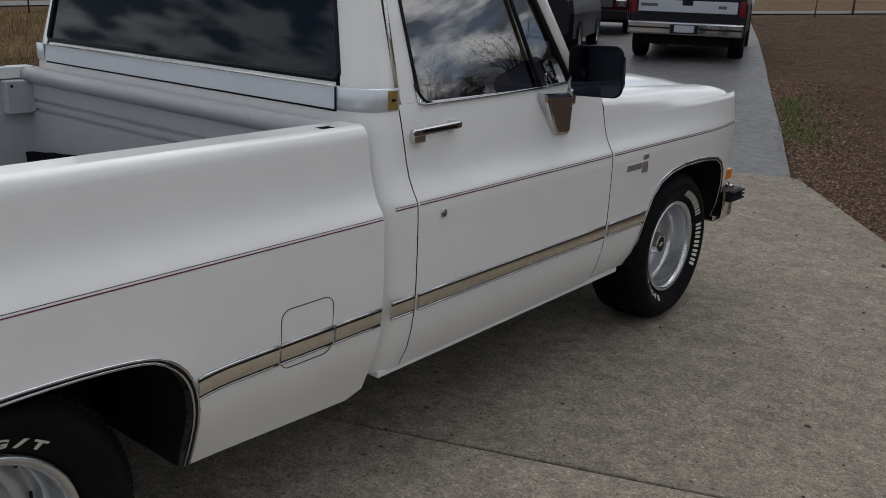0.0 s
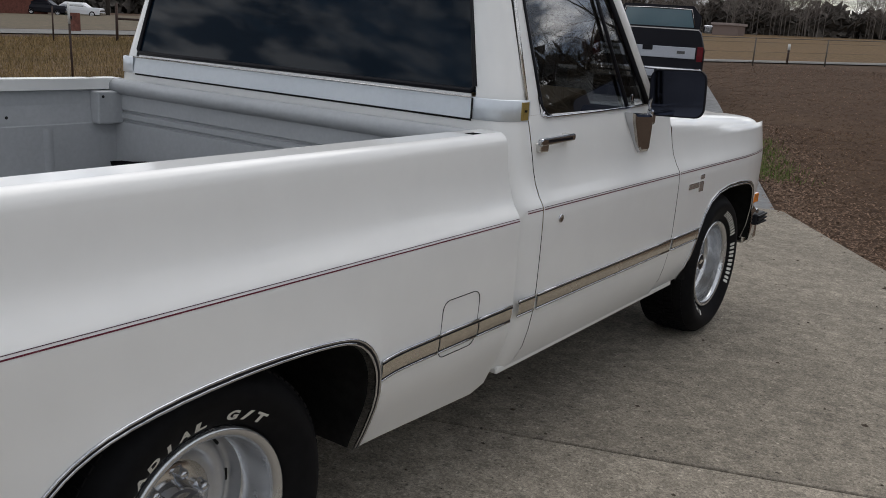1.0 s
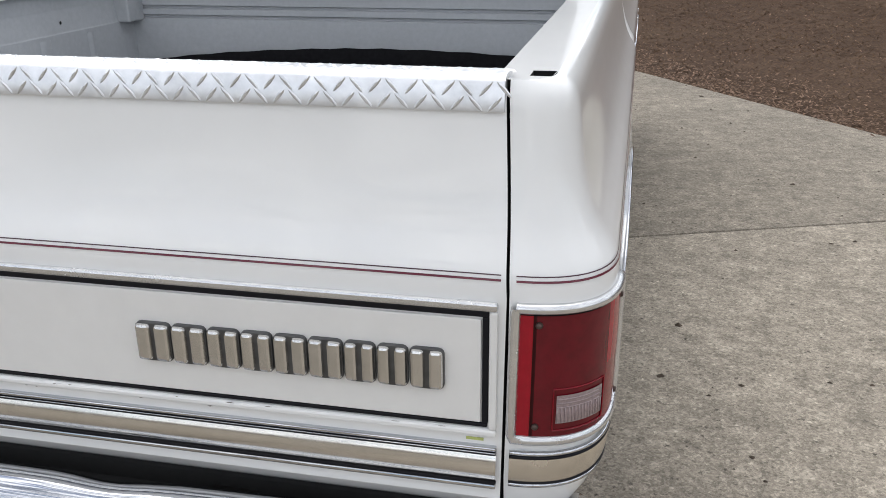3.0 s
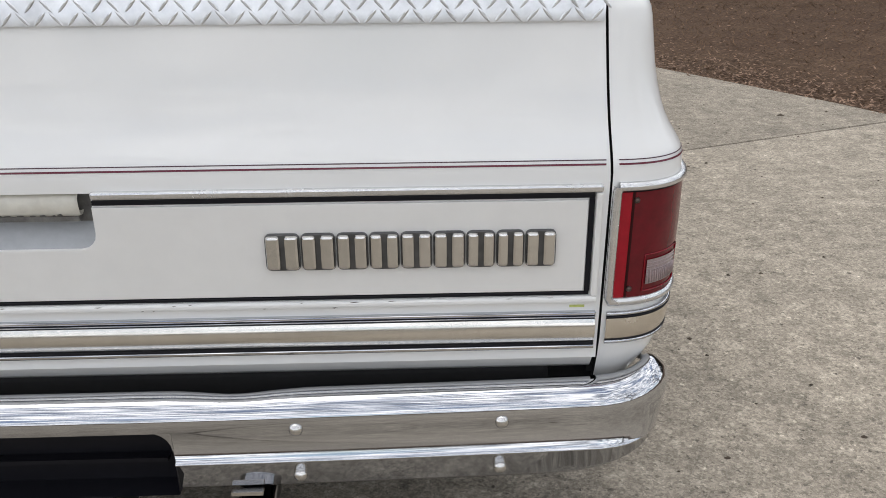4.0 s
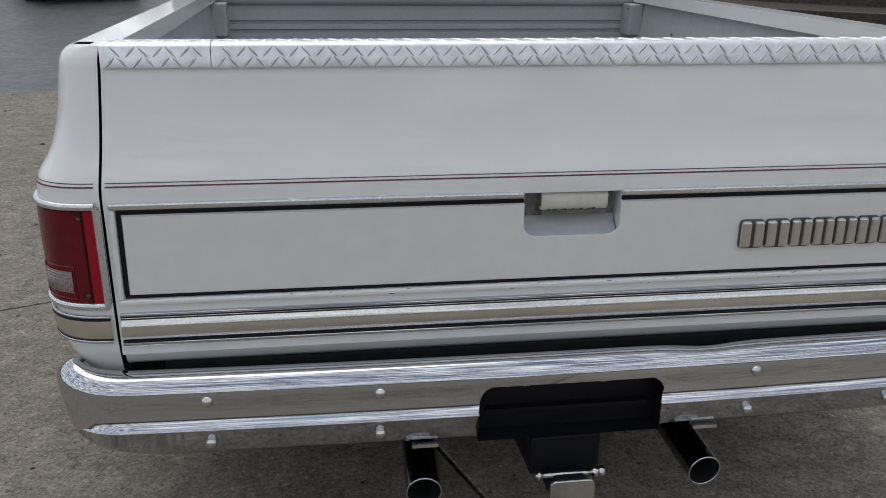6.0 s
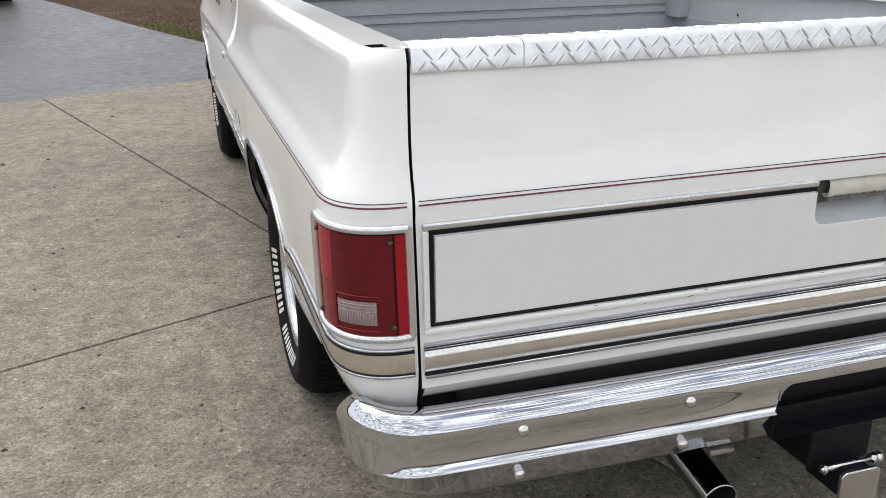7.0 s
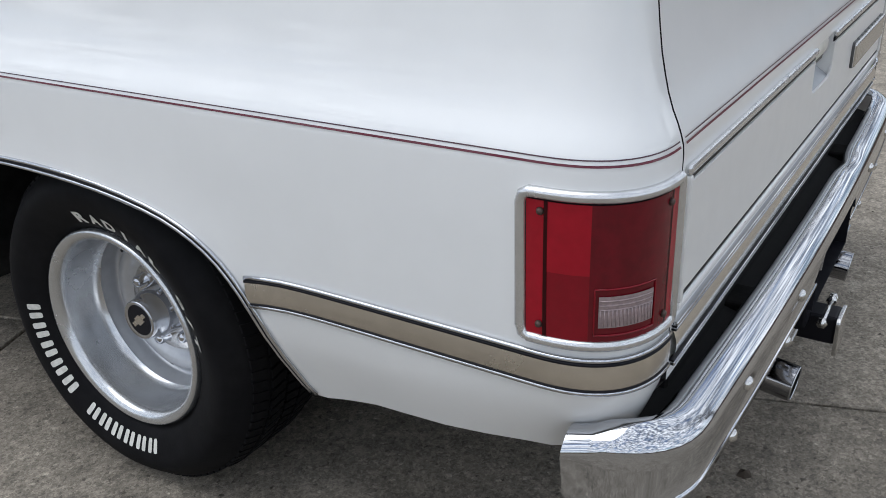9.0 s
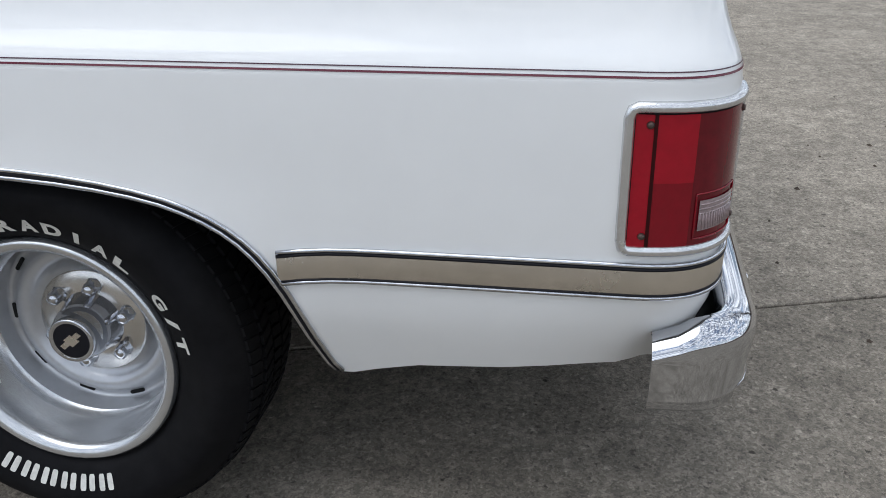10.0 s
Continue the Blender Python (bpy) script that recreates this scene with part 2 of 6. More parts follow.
M_CONC = concrete("concrete", (0.222, 0.196, 0.159))
M_CONC_PALE = concrete("paler_concrete", (0.272, 0.240, 0.195))
M_ASPH = mat("asphalt", (0.066, 0.067, 0.069), 0.47, spec=0.38, rough_var=0.10, mottle=0.6, specks=0.4, grain=0.4, grain_scale=90, stain=0.6, stain_scale=0.8, stain_color=(0.13, 0.13, 0.13), bump=0.12, bump_scale=60)
M_LAWN = mat("dormant_lawn", (0.064, 0.040, 0.026), 0.95, grain=0.55, grain_scale=45, stain=0.7, stain_scale=0.9, stain_color=(0.086, 0.056, 0.036), bump=0.6, bump_scale=40, spec=0.1, mottle=0.35, specks=0.4)
M_JOINT = mat("joint_dirt", (0.018, 0.016, 0.013), 0.95, grain=0.4)


# ---- mesh helpers ----
def mesh_ob(name, verts, faces, material, parent=None, label="", smooth=True):
    me = bpy.data.meshes.new(name)
    me.from_pydata([tuple(v) for v in verts], [], faces)
    me.materials.append(material)
    if smooth:
        me.polygons.foreach_set("use_smooth", [True] * len(me.polygons))
    me.update()
    ob = new(name, me)
    if parent is not None:
        ob.parent = parent
        ob.matrix_parent_inverse = WORLD_OF[parent.name].inverted()
    WORLD_OF[ob.name] = Matrix()
    if label:
        ob["label"] = label
    return ob


WORLD_OF = {}


def thing(name, m, label, category, group=""):
    ob = new(name)
    ob.matrix_world = m
    ob.empty_display_size = 0.2
    WORLD_OF[ob.name] = m.copy()
    return tagged(ob, label, category, group)


def part(name, bm, material, parent, label="", smooth=False):
    verts = [v.co.copy() for v in bm.verts]
    bm.verts.index_update()
    faces = [[v.index for v in f.verts] for f in bm.faces]
    bm.free()
    return mesh_ob(name, verts, faces, material, parent, label, smooth)


def grid(name, rows, material, parent=None, label="", flip=False, skip=None, close_u=False, smooth=True):
    nu = len(rows[0])
    verts = [p for r in rows for p in r]
    faces = []
    for i in range(len(rows) - 1):
        for j in range(nu if close_u else nu - 1):
            if skip and skip(i, j):
                continue
            k = (j + 1) % nu
            f = [i * nu + j, i * nu + k, (i + 1) * nu + k, (i + 1) * nu + j]
            faces.append(f[::-1] if flip else f)
    return mesh_ob(name, verts, faces, material, parent, label, smooth)


def box_bm(x0, x1, y0, y1, z0, z1, bevel=0.0, bm=None):
    bm = bm or bmesh.new()
    a = bmesh.ops.create_cube(bm, size=1)
    bmesh.ops.transform(bm, matrix=Matrix.Translation(((x0 + x1) / 2, (y0 + y1) / 2, (z0 + z1) / 2)) @ Matrix.Diagonal((x1 - x0, y1 - y0, z1 - z0, 1)), verts=a["verts"])
    if bevel:
        eds = list({e for v in a["verts"] for e in v.link_edges})
        bmesh.ops.bevel(bm, geom=eds, offset=bevel, segments=2, affect="EDGES", profile=0.5)
    return bm


def box(name, x0, x1, y0, y1, z0, z1, material, parent, label="", bevel=0.0):
    return part(name, box_bm(min(x0, x1), max(x0, x1), min(y0, y1), max(y0, y1), z0, z1, bevel), material, parent, label)


def tube_mesh(path, radius, n=10, cap=True):
    """Vertices and faces of a round tube along a path; radius may be one number or one for each point."""
    verts, faces = [], []
    path = [Vector(p) for p in path]
    side = None
    for i, p in enumerate(path):
        d = (path[min(i + 1, len(path) - 1)] - path[max(i - 1, 0)]).normalized()
        if side is None:
            side = d.orthogonal().normalized()
        side = (side - d * side.dot(d)).normalized()
        up = d.cross(side)
        r = radius[i] if isinstance(radius, (list, tuple)) else radius
        verts += [p + r * (math.cos(a) * side + math.sin(a) * up) for a in [2 * math.pi * k / n for k in range(n)]]
    for i in range(len(path) - 1):
        for k in range(n):
            faces.append([i * n + k, i * n + (k + 1) % n, (i + 1) * n + (k + 1) % n, (i + 1) * n + k])
    if cap:
        faces += [list(range(n))[::-1], list(range((len(path) - 1) * n, len(path) * n))]
    return verts, faces


def tube(name, path, radius, material, parent, label="", n=10, cap=True):
    v, f = tube_mesh(path, radius, n, cap)
    return mesh_ob(name, v, f, material, parent, label)


def lathe(name, prof, material, m, parent, label="", n=48, a0=0.0, a1=360.0):
    """Turns a profile of (radius, height) about the local x axis of m, height along +x."""
    full = abs(a1 - a0 - 360) < 1e-6
    cols = n if full else n + 1
    rows = []
    for r, h in prof:
        rows.append([m @ Vector((h, r * math.cos(radians(a0 + (a1 - a0) * k / n)), r * math.sin(radians(a0 + (a1 - a0) * k / n)))) for k in range(cols)])
    return grid(name, rows, material, parent, label, close_u=full)


def prism(name, outline, m, depth, material, parent, label="", bevel=0.0):
    """A flat outline (x, y) in the plane of m, drawn out along local +z."""
    bm = bmesh.new()
    vs = [bm.verts.new((x, y, 0)) for x, y in outline]
    f = bm.faces.new(vs)
    r = bmesh.ops.extrude_face_region(bm, geom=[f])
    top = [v for v in r["geom"] if isinstance(v, bmesh.types.BMVert)]
    bmesh.ops.translate(bm, vec=(0, 0, depth), verts=top)
    if bevel:
        eds = [e for e in bm.edges if e.verts[0] in top and e.verts[1] in top]
        bmesh.ops.bevel(bm, geom=eds, offset=bevel, segments=2, affect="EDGES", profile=0.5)
    bmesh.ops.recalc_face_normals(bm, faces=bm.faces)
    bmesh.ops.transform(bm, matrix=m, verts=bm.verts)
    return part(name, bm, material, parent, label)


def round_rect(w, h, r, n=5):
    pts = []
    for cx, cy, a in ((w / 2 - r, h / 2 - r, 0), (-w / 2 + r, h / 2 - r, 90), (-w / 2 + r, -h / 2 + r, 180), (w / 2 - r, -h / 2 + r, 270)):
        pts += [(cx + r * math.cos(radians(a + 90 * k / n)), cy + r * math.sin(radians(a + 90 * k / n))) for k in range(n + 1)]
    return pts


# ---- the ground ----
def ground_z(x, y):
    """Level round the truck, with a gentle rise beyond."""
    r = math.hypot(x, y - 2)
    w = min(max((r - 6.5) / 8, 0), 1)
    w = w * w * (3 - 2 * w)
    return w * max(min(0.018 * x + 0.026 * (y - 4), 3.2), -0.8)


def drape(name, poly_rows, lift, material, label, kind="structure", category="ground"):
    rows = [[Vector((x, y, ground_z(x, y) + lift)) for x, y in r] for r in poly_rows]
    return tagged(grid(name, rows, material), label, category, "", kind)


steps = [*range(0, 17), 18, 22, 27, 33, 40, 50, 65, 85, 110, 150, 220, 340, 600, 1100, 2200]
axis = [-s for s in steps[:0:-1]] + steps
drape("ground", [[(x, y) for x in axis] for y in axis], -0.04, M_LAWN, "brown dormant grass ground reaching to the woods")


def joint1(x):
    return 2.09 + 0.385 * x


def joint2(y):
    return -0.075 - 0.325 * y


def edge_road(x):
    return 7.52 + 0.385 * x


def slab(poly, material):
    """One cast slab with a slightly eased edge, on the driveway."""
    n = len(poly)
    c = Vector((sum(p[0] for p in poly) / n, sum(p[1] for p in poly) / n, 0))
    low = [Vector((x, y, -0.034)) for x, y in poly]
    top = [Vector((x, y, -0.004)) for x, y in poly]
    inn = []
    for x, y in poly:
        d = (c - Vector((x, y, 0))).normalized() * 0.004
        inn.append(Vector((x + d.x, y + d.y, 0.0)))
    faces = [[i, (i + 1) % n, n + (i + 1) % n, n + i] for i in range(n)] + [[n + i, n + (i + 1) % n, 2 * n + (i + 1) % n, 2 * n + i] for i in range(n)]
    faces.append([2 * n + i for i in range(n)])
    return mesh_ob("slab", low + top + inn, faces, material, driveway, smooth=False)


driveway = mesh_ob("driveway", [(-9, -9, -0.028), (9, -9, -0.028), (3.0, 3.6, -0.028), (0.3, 7.7, -0.028), (-9, 4.1, -0.028)], [[0, 1, 2, 3, 4]], M_JOINT)
tagged(driveway, "weathered concrete driveway cast in slabs with dark joints", "driveway", "", "structure")


def meet(y0, k, side):
    """Where the line y = y0 + k x meets the long joint, a little to one side of it."""
    x = (-0.075 - 0.325 * y0) / (1 + 0.325 * k)
    return (x + side, y0 + k * (x + side))


G = 0.0055
a_, b_ = meet(2.09 + G, 0.385, -G), meet(2.09 + G, 0.385, G)
c_, d_ = meet(2.09 - G, 0.385, -G), meet(2.09 - G, 0.385, G)
e_, f_ = meet(7.52, 0.385, -G), meet(7.52, 0.385, G)
g_, h_ = (joint2(-9) - G, -9), (joint2(-9) + G, -9)
slab([a_, e_, (-9, edge_road(-9)), (-9, joint1(-9) + G)], M_CONC)
slab([b_, (3.28, joint1(3.28) + G), (3.05, 3.75), (0.36, 7.60), (0.28, edge_road(0.28)), f_], M_CONC)
slab([c_, (-9, joint1(-9) - G), (-9, -9), g_], M_CONC)
slab([d_, h_, (9.5, -9), (9.5, -3.5), (3.32, joint1(3.32) - G)], M_CONC_PALE)

# crumbs of bark, grit and dry leaf bits lying on the concrete
crumb = random.Random(31)
cv, cf = [], []
for k in range(900):
    x, y = crumb.uniform(-6, 4), crumb.uniform(-5, 7)
    if x > 3.3 or y > edge_road(x) - 0.05 or (y > 3.4 and x > 3.2 - (y - 3.4) * 0.66):
        continue
    r, a = crumb.uniform(0.003, 0.009) * (1.8 if k % 9 == 0 else 1), crumb.uniform(0, 6.28)
    b = len(cv)
    for j in range(5):
        q = r * crumb.uniform(0.5, 1.2)
        cv.append((x + q * math.cos(a + j * 1.257) * 1.4, y + q * math.sin(a + j * 1.257), 0.001))
    cv.append((x, y, 0.001 + r * 0.7))
    cf += [[b + j, b + (j + 1) % 5, b + 5] for j in range(5)]
M_CRUMB = mat("bark_crumb", (0.06, 0.045, 0.032), 0.9, grain=0.4, grain_scale=20)
tagged(mesh_ob("bark_crumbs", cv, cf, M_CRUMB, smooth=False), "dark bark crumbs and grit scattered on the concrete", "debris", "", "stuff")

# the dark asphalt lane beyond the slabs, and the lawn
lane = [(-0.68, 10.1, 7.0), (-2.2, 13.75, 7.0), (-5.15, 21.0, 6.6), (-8.5, 29.0, 6.5), (-13.5, 42, 6.5), (-27, 78, 7)]
rows = [[(-9, edge_road(-9) + 0.01), (-5, edge_road(-5) + 0.01), (-2, edge_road(-2) + 0.01), (0.29, edge_road(0.29) - 0.02)]]
for x, y, w in lane:
    rows.append([(x - w - 3, y - 4.2), (x - w, y - 2.8), (x - w / 2, y - 1.4), (x, y)])
fine = []
for i in range(len(rows) - 1):
    for k in range(8):
        fine.append([tuple(np.array(a) * (1 - k / 8) + np.array(b) * k / 8) for a, b in zip(rows[i], rows[i + 1])])
fine.append(rows[-1])
fine = [[tuple(np.array(r[i]) * (1 - k / 6) + np.array(r[i + 1]) * k / 6) for i in range(3) for k in range(6)] + [r[3]] for r in fine]
drape("road", fine, -0.010, M_ASPH, "dark worn asphalt lane beyond the concrete apron", category="road")

# ---- the white pickup ----
truck = thing("pickup_truck", pose(0, 2.4, 0), "white square-bodied pickup truck with chrome bumper and red pinstripes", "truck")
W = 1.012
PROF = [(0.27, 0.098), (0.30, 0.085), (0.34, 0.068), (0.40, 0.043), (0.44, 0.026), (0.48, 0.014), (0.55, 0.005), (0.62, 0.001), (0.72, 0.0), (0.812, 0.0), (0.825, 0.001), (0.837, 0.006), (0.85, 0.014),
        (0.865, 0.024), (0.885, 0.034), (0.905, 0.041), (0.93, 0.048), (0.96, 0.054), (1.00, 0.059), (1.03, 0.063), (1.043, 0.066), (1.053, 0.071), (1.060, 0.078), (1.0645, 0.086), (1.066, 0.093)]
PZ, PD = [p[0] for p in PROF], [p[1] for p in PROF]


YC = 0.135


def dent(z):
    return float(np.interp(z, PZ, PD))


def seam_x(z):
    return float(np.interp(z, [0.5, 0.8, 1.07], [0.876, 0.880, 0.866]))


def rear_y(z):
    """How far the tailgate leans forward at a height."""
    return 0.62 * float(np.interp(z, [0.82, 0.845, 0.86, 0.89, 0.93, 0.98, 1.02, 1.045, 1.066], [0.0, 0.013, 0.026, 0.044, 0.060, 0.074, 0.082, 0.087, 0.107]))


def flare(y, z):
    """The wheel opening's edge is drawn outward."""
    d = min(math.hypot(y - a, z - b) for a, b in ARCH[4:-3])
    return 0.009 * math.exp(-(d / 0.06) ** 1.4)


def bed_pos(u, z, off=0.0, s=1):
    """A place on the bed's outer skin. u: 0 at the tailgate seam, 1 at the end of the rear corner, then metres forward."""
    d, xs = dent(z), seam_x(z)
    a, yr = W - d - xs, rear_y(z)
    b = YC - yr
    if u <= 1:
        t = radians(90 * u)
        st, ct = max(math.sin(t), 1e-6), max(math.cos(t), 1e-6)
        x, y = xs + a * st ** 0.78, YC - b * ct ** 0.78
        nx, ny = st ** 1.22 * b, -ct ** 1.22 * a
        k = math.hypot(nx, ny)
        nx, ny = nx / k, ny / k
    else:
        x, y, nx, ny = W - d + flare(YC + u - 1, z), YC + u - 1, 1, 0
    off -= corner_tuck(u, z)
    return Vector((s * (x + off * nx), y + off * ny, z))


def corner_tuck(u, z):
    """Below the moulding the rear corner draws in towards the bumper."""
    reach = 1.0 if u <= 0.8 else max(0.0, 1 - (u - 0.8) / 0.40)
    return 0.036 * max(0.0, (0.518 - z) / 0.10) ** 1.15 * reach * reach * (3 - 2 * reach)


def u_at(y):
    return 1 + y - YC


ARCH = [(0.50, 0.345), (0.545, 0.334), (0.565, 0.348), (0.583, 0.395), (0.608, 0.482), (0.642, 0.545), (0.68, 0.585), (0.73, 0.615), (0.795, 0.637), (0.90, 0.654),
        (1.02, 0.663), (1.14, 0.666), (1.26, 0.663), (1.36, 0.654), (1.41, 0.640), (1.455, 0.605), (1.482, 0.560), (1.494, 0.505), (1.497, 0.43), (1.500, 0.350), (1.504, 0.322)]


def eased(pts):
    """Cuts the corners of an outline once, ends kept."""
    res = [pts[0]]
    for (a, b), (c, d) in zip(pts[:-1], pts[1:]):
        res += [(a * 0.75 + c * 0.25, b * 0.75 + d * 0.25), (a * 0.25 + c * 0.75, b * 0.25 + d * 0.75)]
    return res + [pts[-1]]


ARCH = [(y, z + 0.003) if z > 0.37 else (y, z) for y, z in eased(ARCH)]
AY, AZ = [0.0, 0.17, 0.30, 0.43] + [p[0] for p in ARCH] + [1.52, 1.8, 2.045, 2.10], [0.381, 0.379, 0.369, 0.360] + [p[1] for p in ARCH] + [0.318, 0.300, 0.286, 0.308]
BED_END = 2.10


def bed_bottom(y):
    return float(np.interp(y, AY, AZ))


def bed_side(s):
    us = [i / 14 for i in range(14)] + [1 + y - YC for y in sorted(set([YC, 0.17, 0.235, 0.30, 0.37, 0.43, 0.46, 0.48] + [p[0] for p in ARCH] + [0.52, 1.52, 1.55, 1.6, 1.7, 1.8, 1.9, 2.0, 2.045, 2.075, 2.09, 2.10]))]
    rows = []
    levels = [z for z in PZ if z >= 0.72]
    for k in range(9):
        row = []
        for u in us:
            y = bed_pos(u, 0.7).y
            z0 = bed_bottom(y if u > 1 else 0.1)
            row.append(bed_pos(u, z0 + (0.72 - z0) * k / 9, 0, s))
        rows.append(row)
    for z in levels:
        rows.append([bed_pos(u, z, 0, s) for u in us])
    side = grid("bed_side", rows, M_WHITE, truck, "white outer bed panel with a concave shoulder", flip=s < 0)
    # rolled-in edges at the seam, the front end and the bottom
    zs = [0.43 + (1.066 - 0.43) * i / 24 for i in range(25)]
    grid("seam_flange", [[bed_pos(0, z, 0, s) + Vector((0, 0.05 * k, 0)) for k in (0.06, 1)] for z in zs], M_BLACKGAP, side, flip=s > 0)
    zs = [0.328 + (1.066 - 0.328) * i / 24 for i in range(25)]
    e = u_at(BED_END)
    grid("front_flange", [[bed_pos(e, z, 0, s), Vector((s * 0.80, BED_END, z))] for z in zs], M_WHITE, side, flip=s < 0, smooth=False)
    # top rail with a stake pocket through it
    ys = [0.0665, 0.070, 0.078, 0.087, 0.096, 0.138, 0.6, 1.2, 1.97, 2.015, 2.10]
    xs = [0.846, 0.886, 0.917, W - dent(1.066)]

    def corner_x(y):
        if y >= YC:
            return W - dent(1.066)
        ct = min(1.0, ((YC - y) / (YC - rear_y(1.066))) ** (1 / 0.78))
        return 0.866 + (W - dent(1.066) - 0.866) * math.sqrt(1 - ct * ct) ** 0.78
    rail = grid("bed_rail", [[Vector((s * min(x, corner_x(y)), y, 1.066)) for x in xs] for y in ys], M_WHITE, side, "flat white top rail", flip=s < 0,
                skip=lambda i, j: j == 1 and i in (4, 8), smooth=False)
    grid("rail_lip", [[Vector((s * 0.846, y, z)) for y in (0.066, 2.10)] for z in (1.025, 1.066)], M_WHITE, rail, flip=s > 0, smooth=False)
    for y0, y1 in ((0.096, 0.138), (1.97, 2.015)):
        bm = box_bm(0.886, 0.917, y0, y1, 0.98, 1.0655)
        bm.faces.ensure_lookup_table()
        bmesh.ops.delete(bm, geom=[f for f in bm.faces if f.normal.z > 0.5], context="FACES")
        bmesh.ops.reverse_faces(bm, faces=bm.faces)
        bmesh.ops.transform(bm, matrix=Matrix.Diagonal((s, 1, 1, 1)), verts=bm.verts)
        part("stake_pocket", bm, M_BLACKGAP, rail)
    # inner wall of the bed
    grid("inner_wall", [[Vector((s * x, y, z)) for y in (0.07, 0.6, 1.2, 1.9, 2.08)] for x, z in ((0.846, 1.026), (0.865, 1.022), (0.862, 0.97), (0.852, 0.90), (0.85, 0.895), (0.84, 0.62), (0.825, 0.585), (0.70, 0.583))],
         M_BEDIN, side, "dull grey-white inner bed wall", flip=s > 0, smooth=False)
    # front pocket box on the inner wall
    bm = box_bm(0.806, 0.864, 1.965, 2.075, 0.895, 1.02, 0.006)
    bmesh.ops.transform(bm, matrix=Matrix.Diagonal((s, 1, 1, 1)), verts=bm.verts)
    part("corner_bracket", bm, M_BEDIN, side)
    for y, z in ((1.985, 1.0), (1.63, 0.93)):
        lathe("bolt_hole", [(0.0, 0.0), (0.006, 0.0)], M_BLACKGAP, pose(s * (0.8045 if y > 1.9 else 0.8545), y, z) @ Matrix.Diagonal((-s, 1, 1, 1)), side, n=10)
    # wheelhouse inside the bed
    prof = [(0.57, 0.583), (0.60, 0.66), (0.64, 0.74), (0.70, 0.81), (0.77, 0.848), (0.86, 0.862), (1.0, 0.866), (1.13, 0.863), (1.21, 0.851), (1.31, 0.81), (1.42, 0.745), (1.52, 0.675), (1.61, 0.608), (1.64, 0.583)]
    xs = [(0.845, 0.0), (0.625, 0.0), (0.603, -0.003), (0.588, -0.010), (0.578, -0.022), (0.572, -0.040)]
    rows = [[Vector((s * x, y, max(z + dz, 0.582))) for x, dz in xs] + [Vector((s * 0.562, y, 0.582))] for y, z in prof]
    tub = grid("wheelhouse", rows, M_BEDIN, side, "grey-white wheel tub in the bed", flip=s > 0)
    tube("tub_flange", [Vector((s * 0.583, y, z - 0.014)) for y, z in prof[1:-1]], 0.0050, M_BEDIN, tub, n=6)
    tube("tub_weld", [Vector((s * 0.842, 1.11 + (y - 1.11) * 1.05, z + 0.012)) for y, z in prof], 0.006, M_BEDIN, tub, n=6)
    # pressed lines and stains of the inner wall
    for y0, y1 in ((1.50, 1.56), (1.76, 1.80)):
        grid("wall_rib", [[Vector((s * (np.interp(z, [0.62, 0.895], [0.838, 0.848]) - (0.004 if k in (1, 2) else -0.002)), y0 + (y1 - y0) * k / 3, z)) for k in range(4)] for z in (0.63, 0.76, 0.885)], M_BEDIN, side, flip=s > 0)
    # dark liner of the wheel opening
    rows = []
    for y, z in ARCH[1:]:
        rows.append([Vector((s * x, 1.02 + (y - 1.02) * k, 0.34 + (z - 0.34) * k)) for x, k in ((W - 0.012 - dent(z), 0.985), (0.93, 0.97), (0.60, 0.96), (0.55, 0.96))])
    grid("wheel_liner", rows, M_UNDER, side, "black wheel-arch liner", flip=s < 0)
    box("liner_back", s * 0.54, s * 0.56, 0.52, 1.53, 0.30, 0.60, M_UNDER, side)

    # bright lip moulding round the wheel opening: two chrome beads with a dark groove
    def lip(dw, r, name, material, off):
        path = []
        for i, (y, z) in enumerate(ARCH[4:]):
            cy, cz = y - 1.03, z - 0.40
            k = math.hypot(cy, cz)
            zz = z + cz / k * dw
            path.append(Vector((s * (W - dent(zz) + flare(y, zz) + off), y + cy / k * dw, zz)))
        return tube(name, path, r, material, side, n=8)
    lip(0.010, 0.0035, "arch_bead", M_CHROME, 0.002)
    lip(0.004, 0.0045, "arch_groove", M_BLACK, -0.0005)
    lip(-0.002, 0.0038, "arch_bead", M_CHROME, 0.001)

    # pinstripes round the side and the corner
    def ribbon(name, u0, u1, z0, z1, material, off, owner, n=40, zpts=2, crown=0.0):
        cu = [u0 + (u1 - u0) * i / n for i in range(n + 1)]
        return grid(name, [[bed_pos(u, z0 + (z1 - z0) * k / (zpts - 1), off + crown * (1 - (2 * k / (zpts - 1) - 1) ** 2), s) for u in cu] for k in range(zpts)], material, owner, flip=s < 0)
    ribbon("pinstripe", 0.02, e - 0.004, 0.8235, 0.8264, M_RED, 0.0012, side)
    ribbon("pinstripe", 0.02, e - 0.004, 0.8305, 0.8321, M_DARKSTRIPE, 0.0012, side)

    # side moulding: chrome beads over and under a brushed insert
    def dip(u):
        """The moulding bends down a little where it meets the wheel opening."""
        y = u - 1 + YC
        return -0.009 * math.exp(-(abs(0.622 - y) / 0.05) ** 1.3) - 0.005 * math.exp(-(abs(y - 1.495) / 0.04) ** 1.3) if u > 1 else 0.0

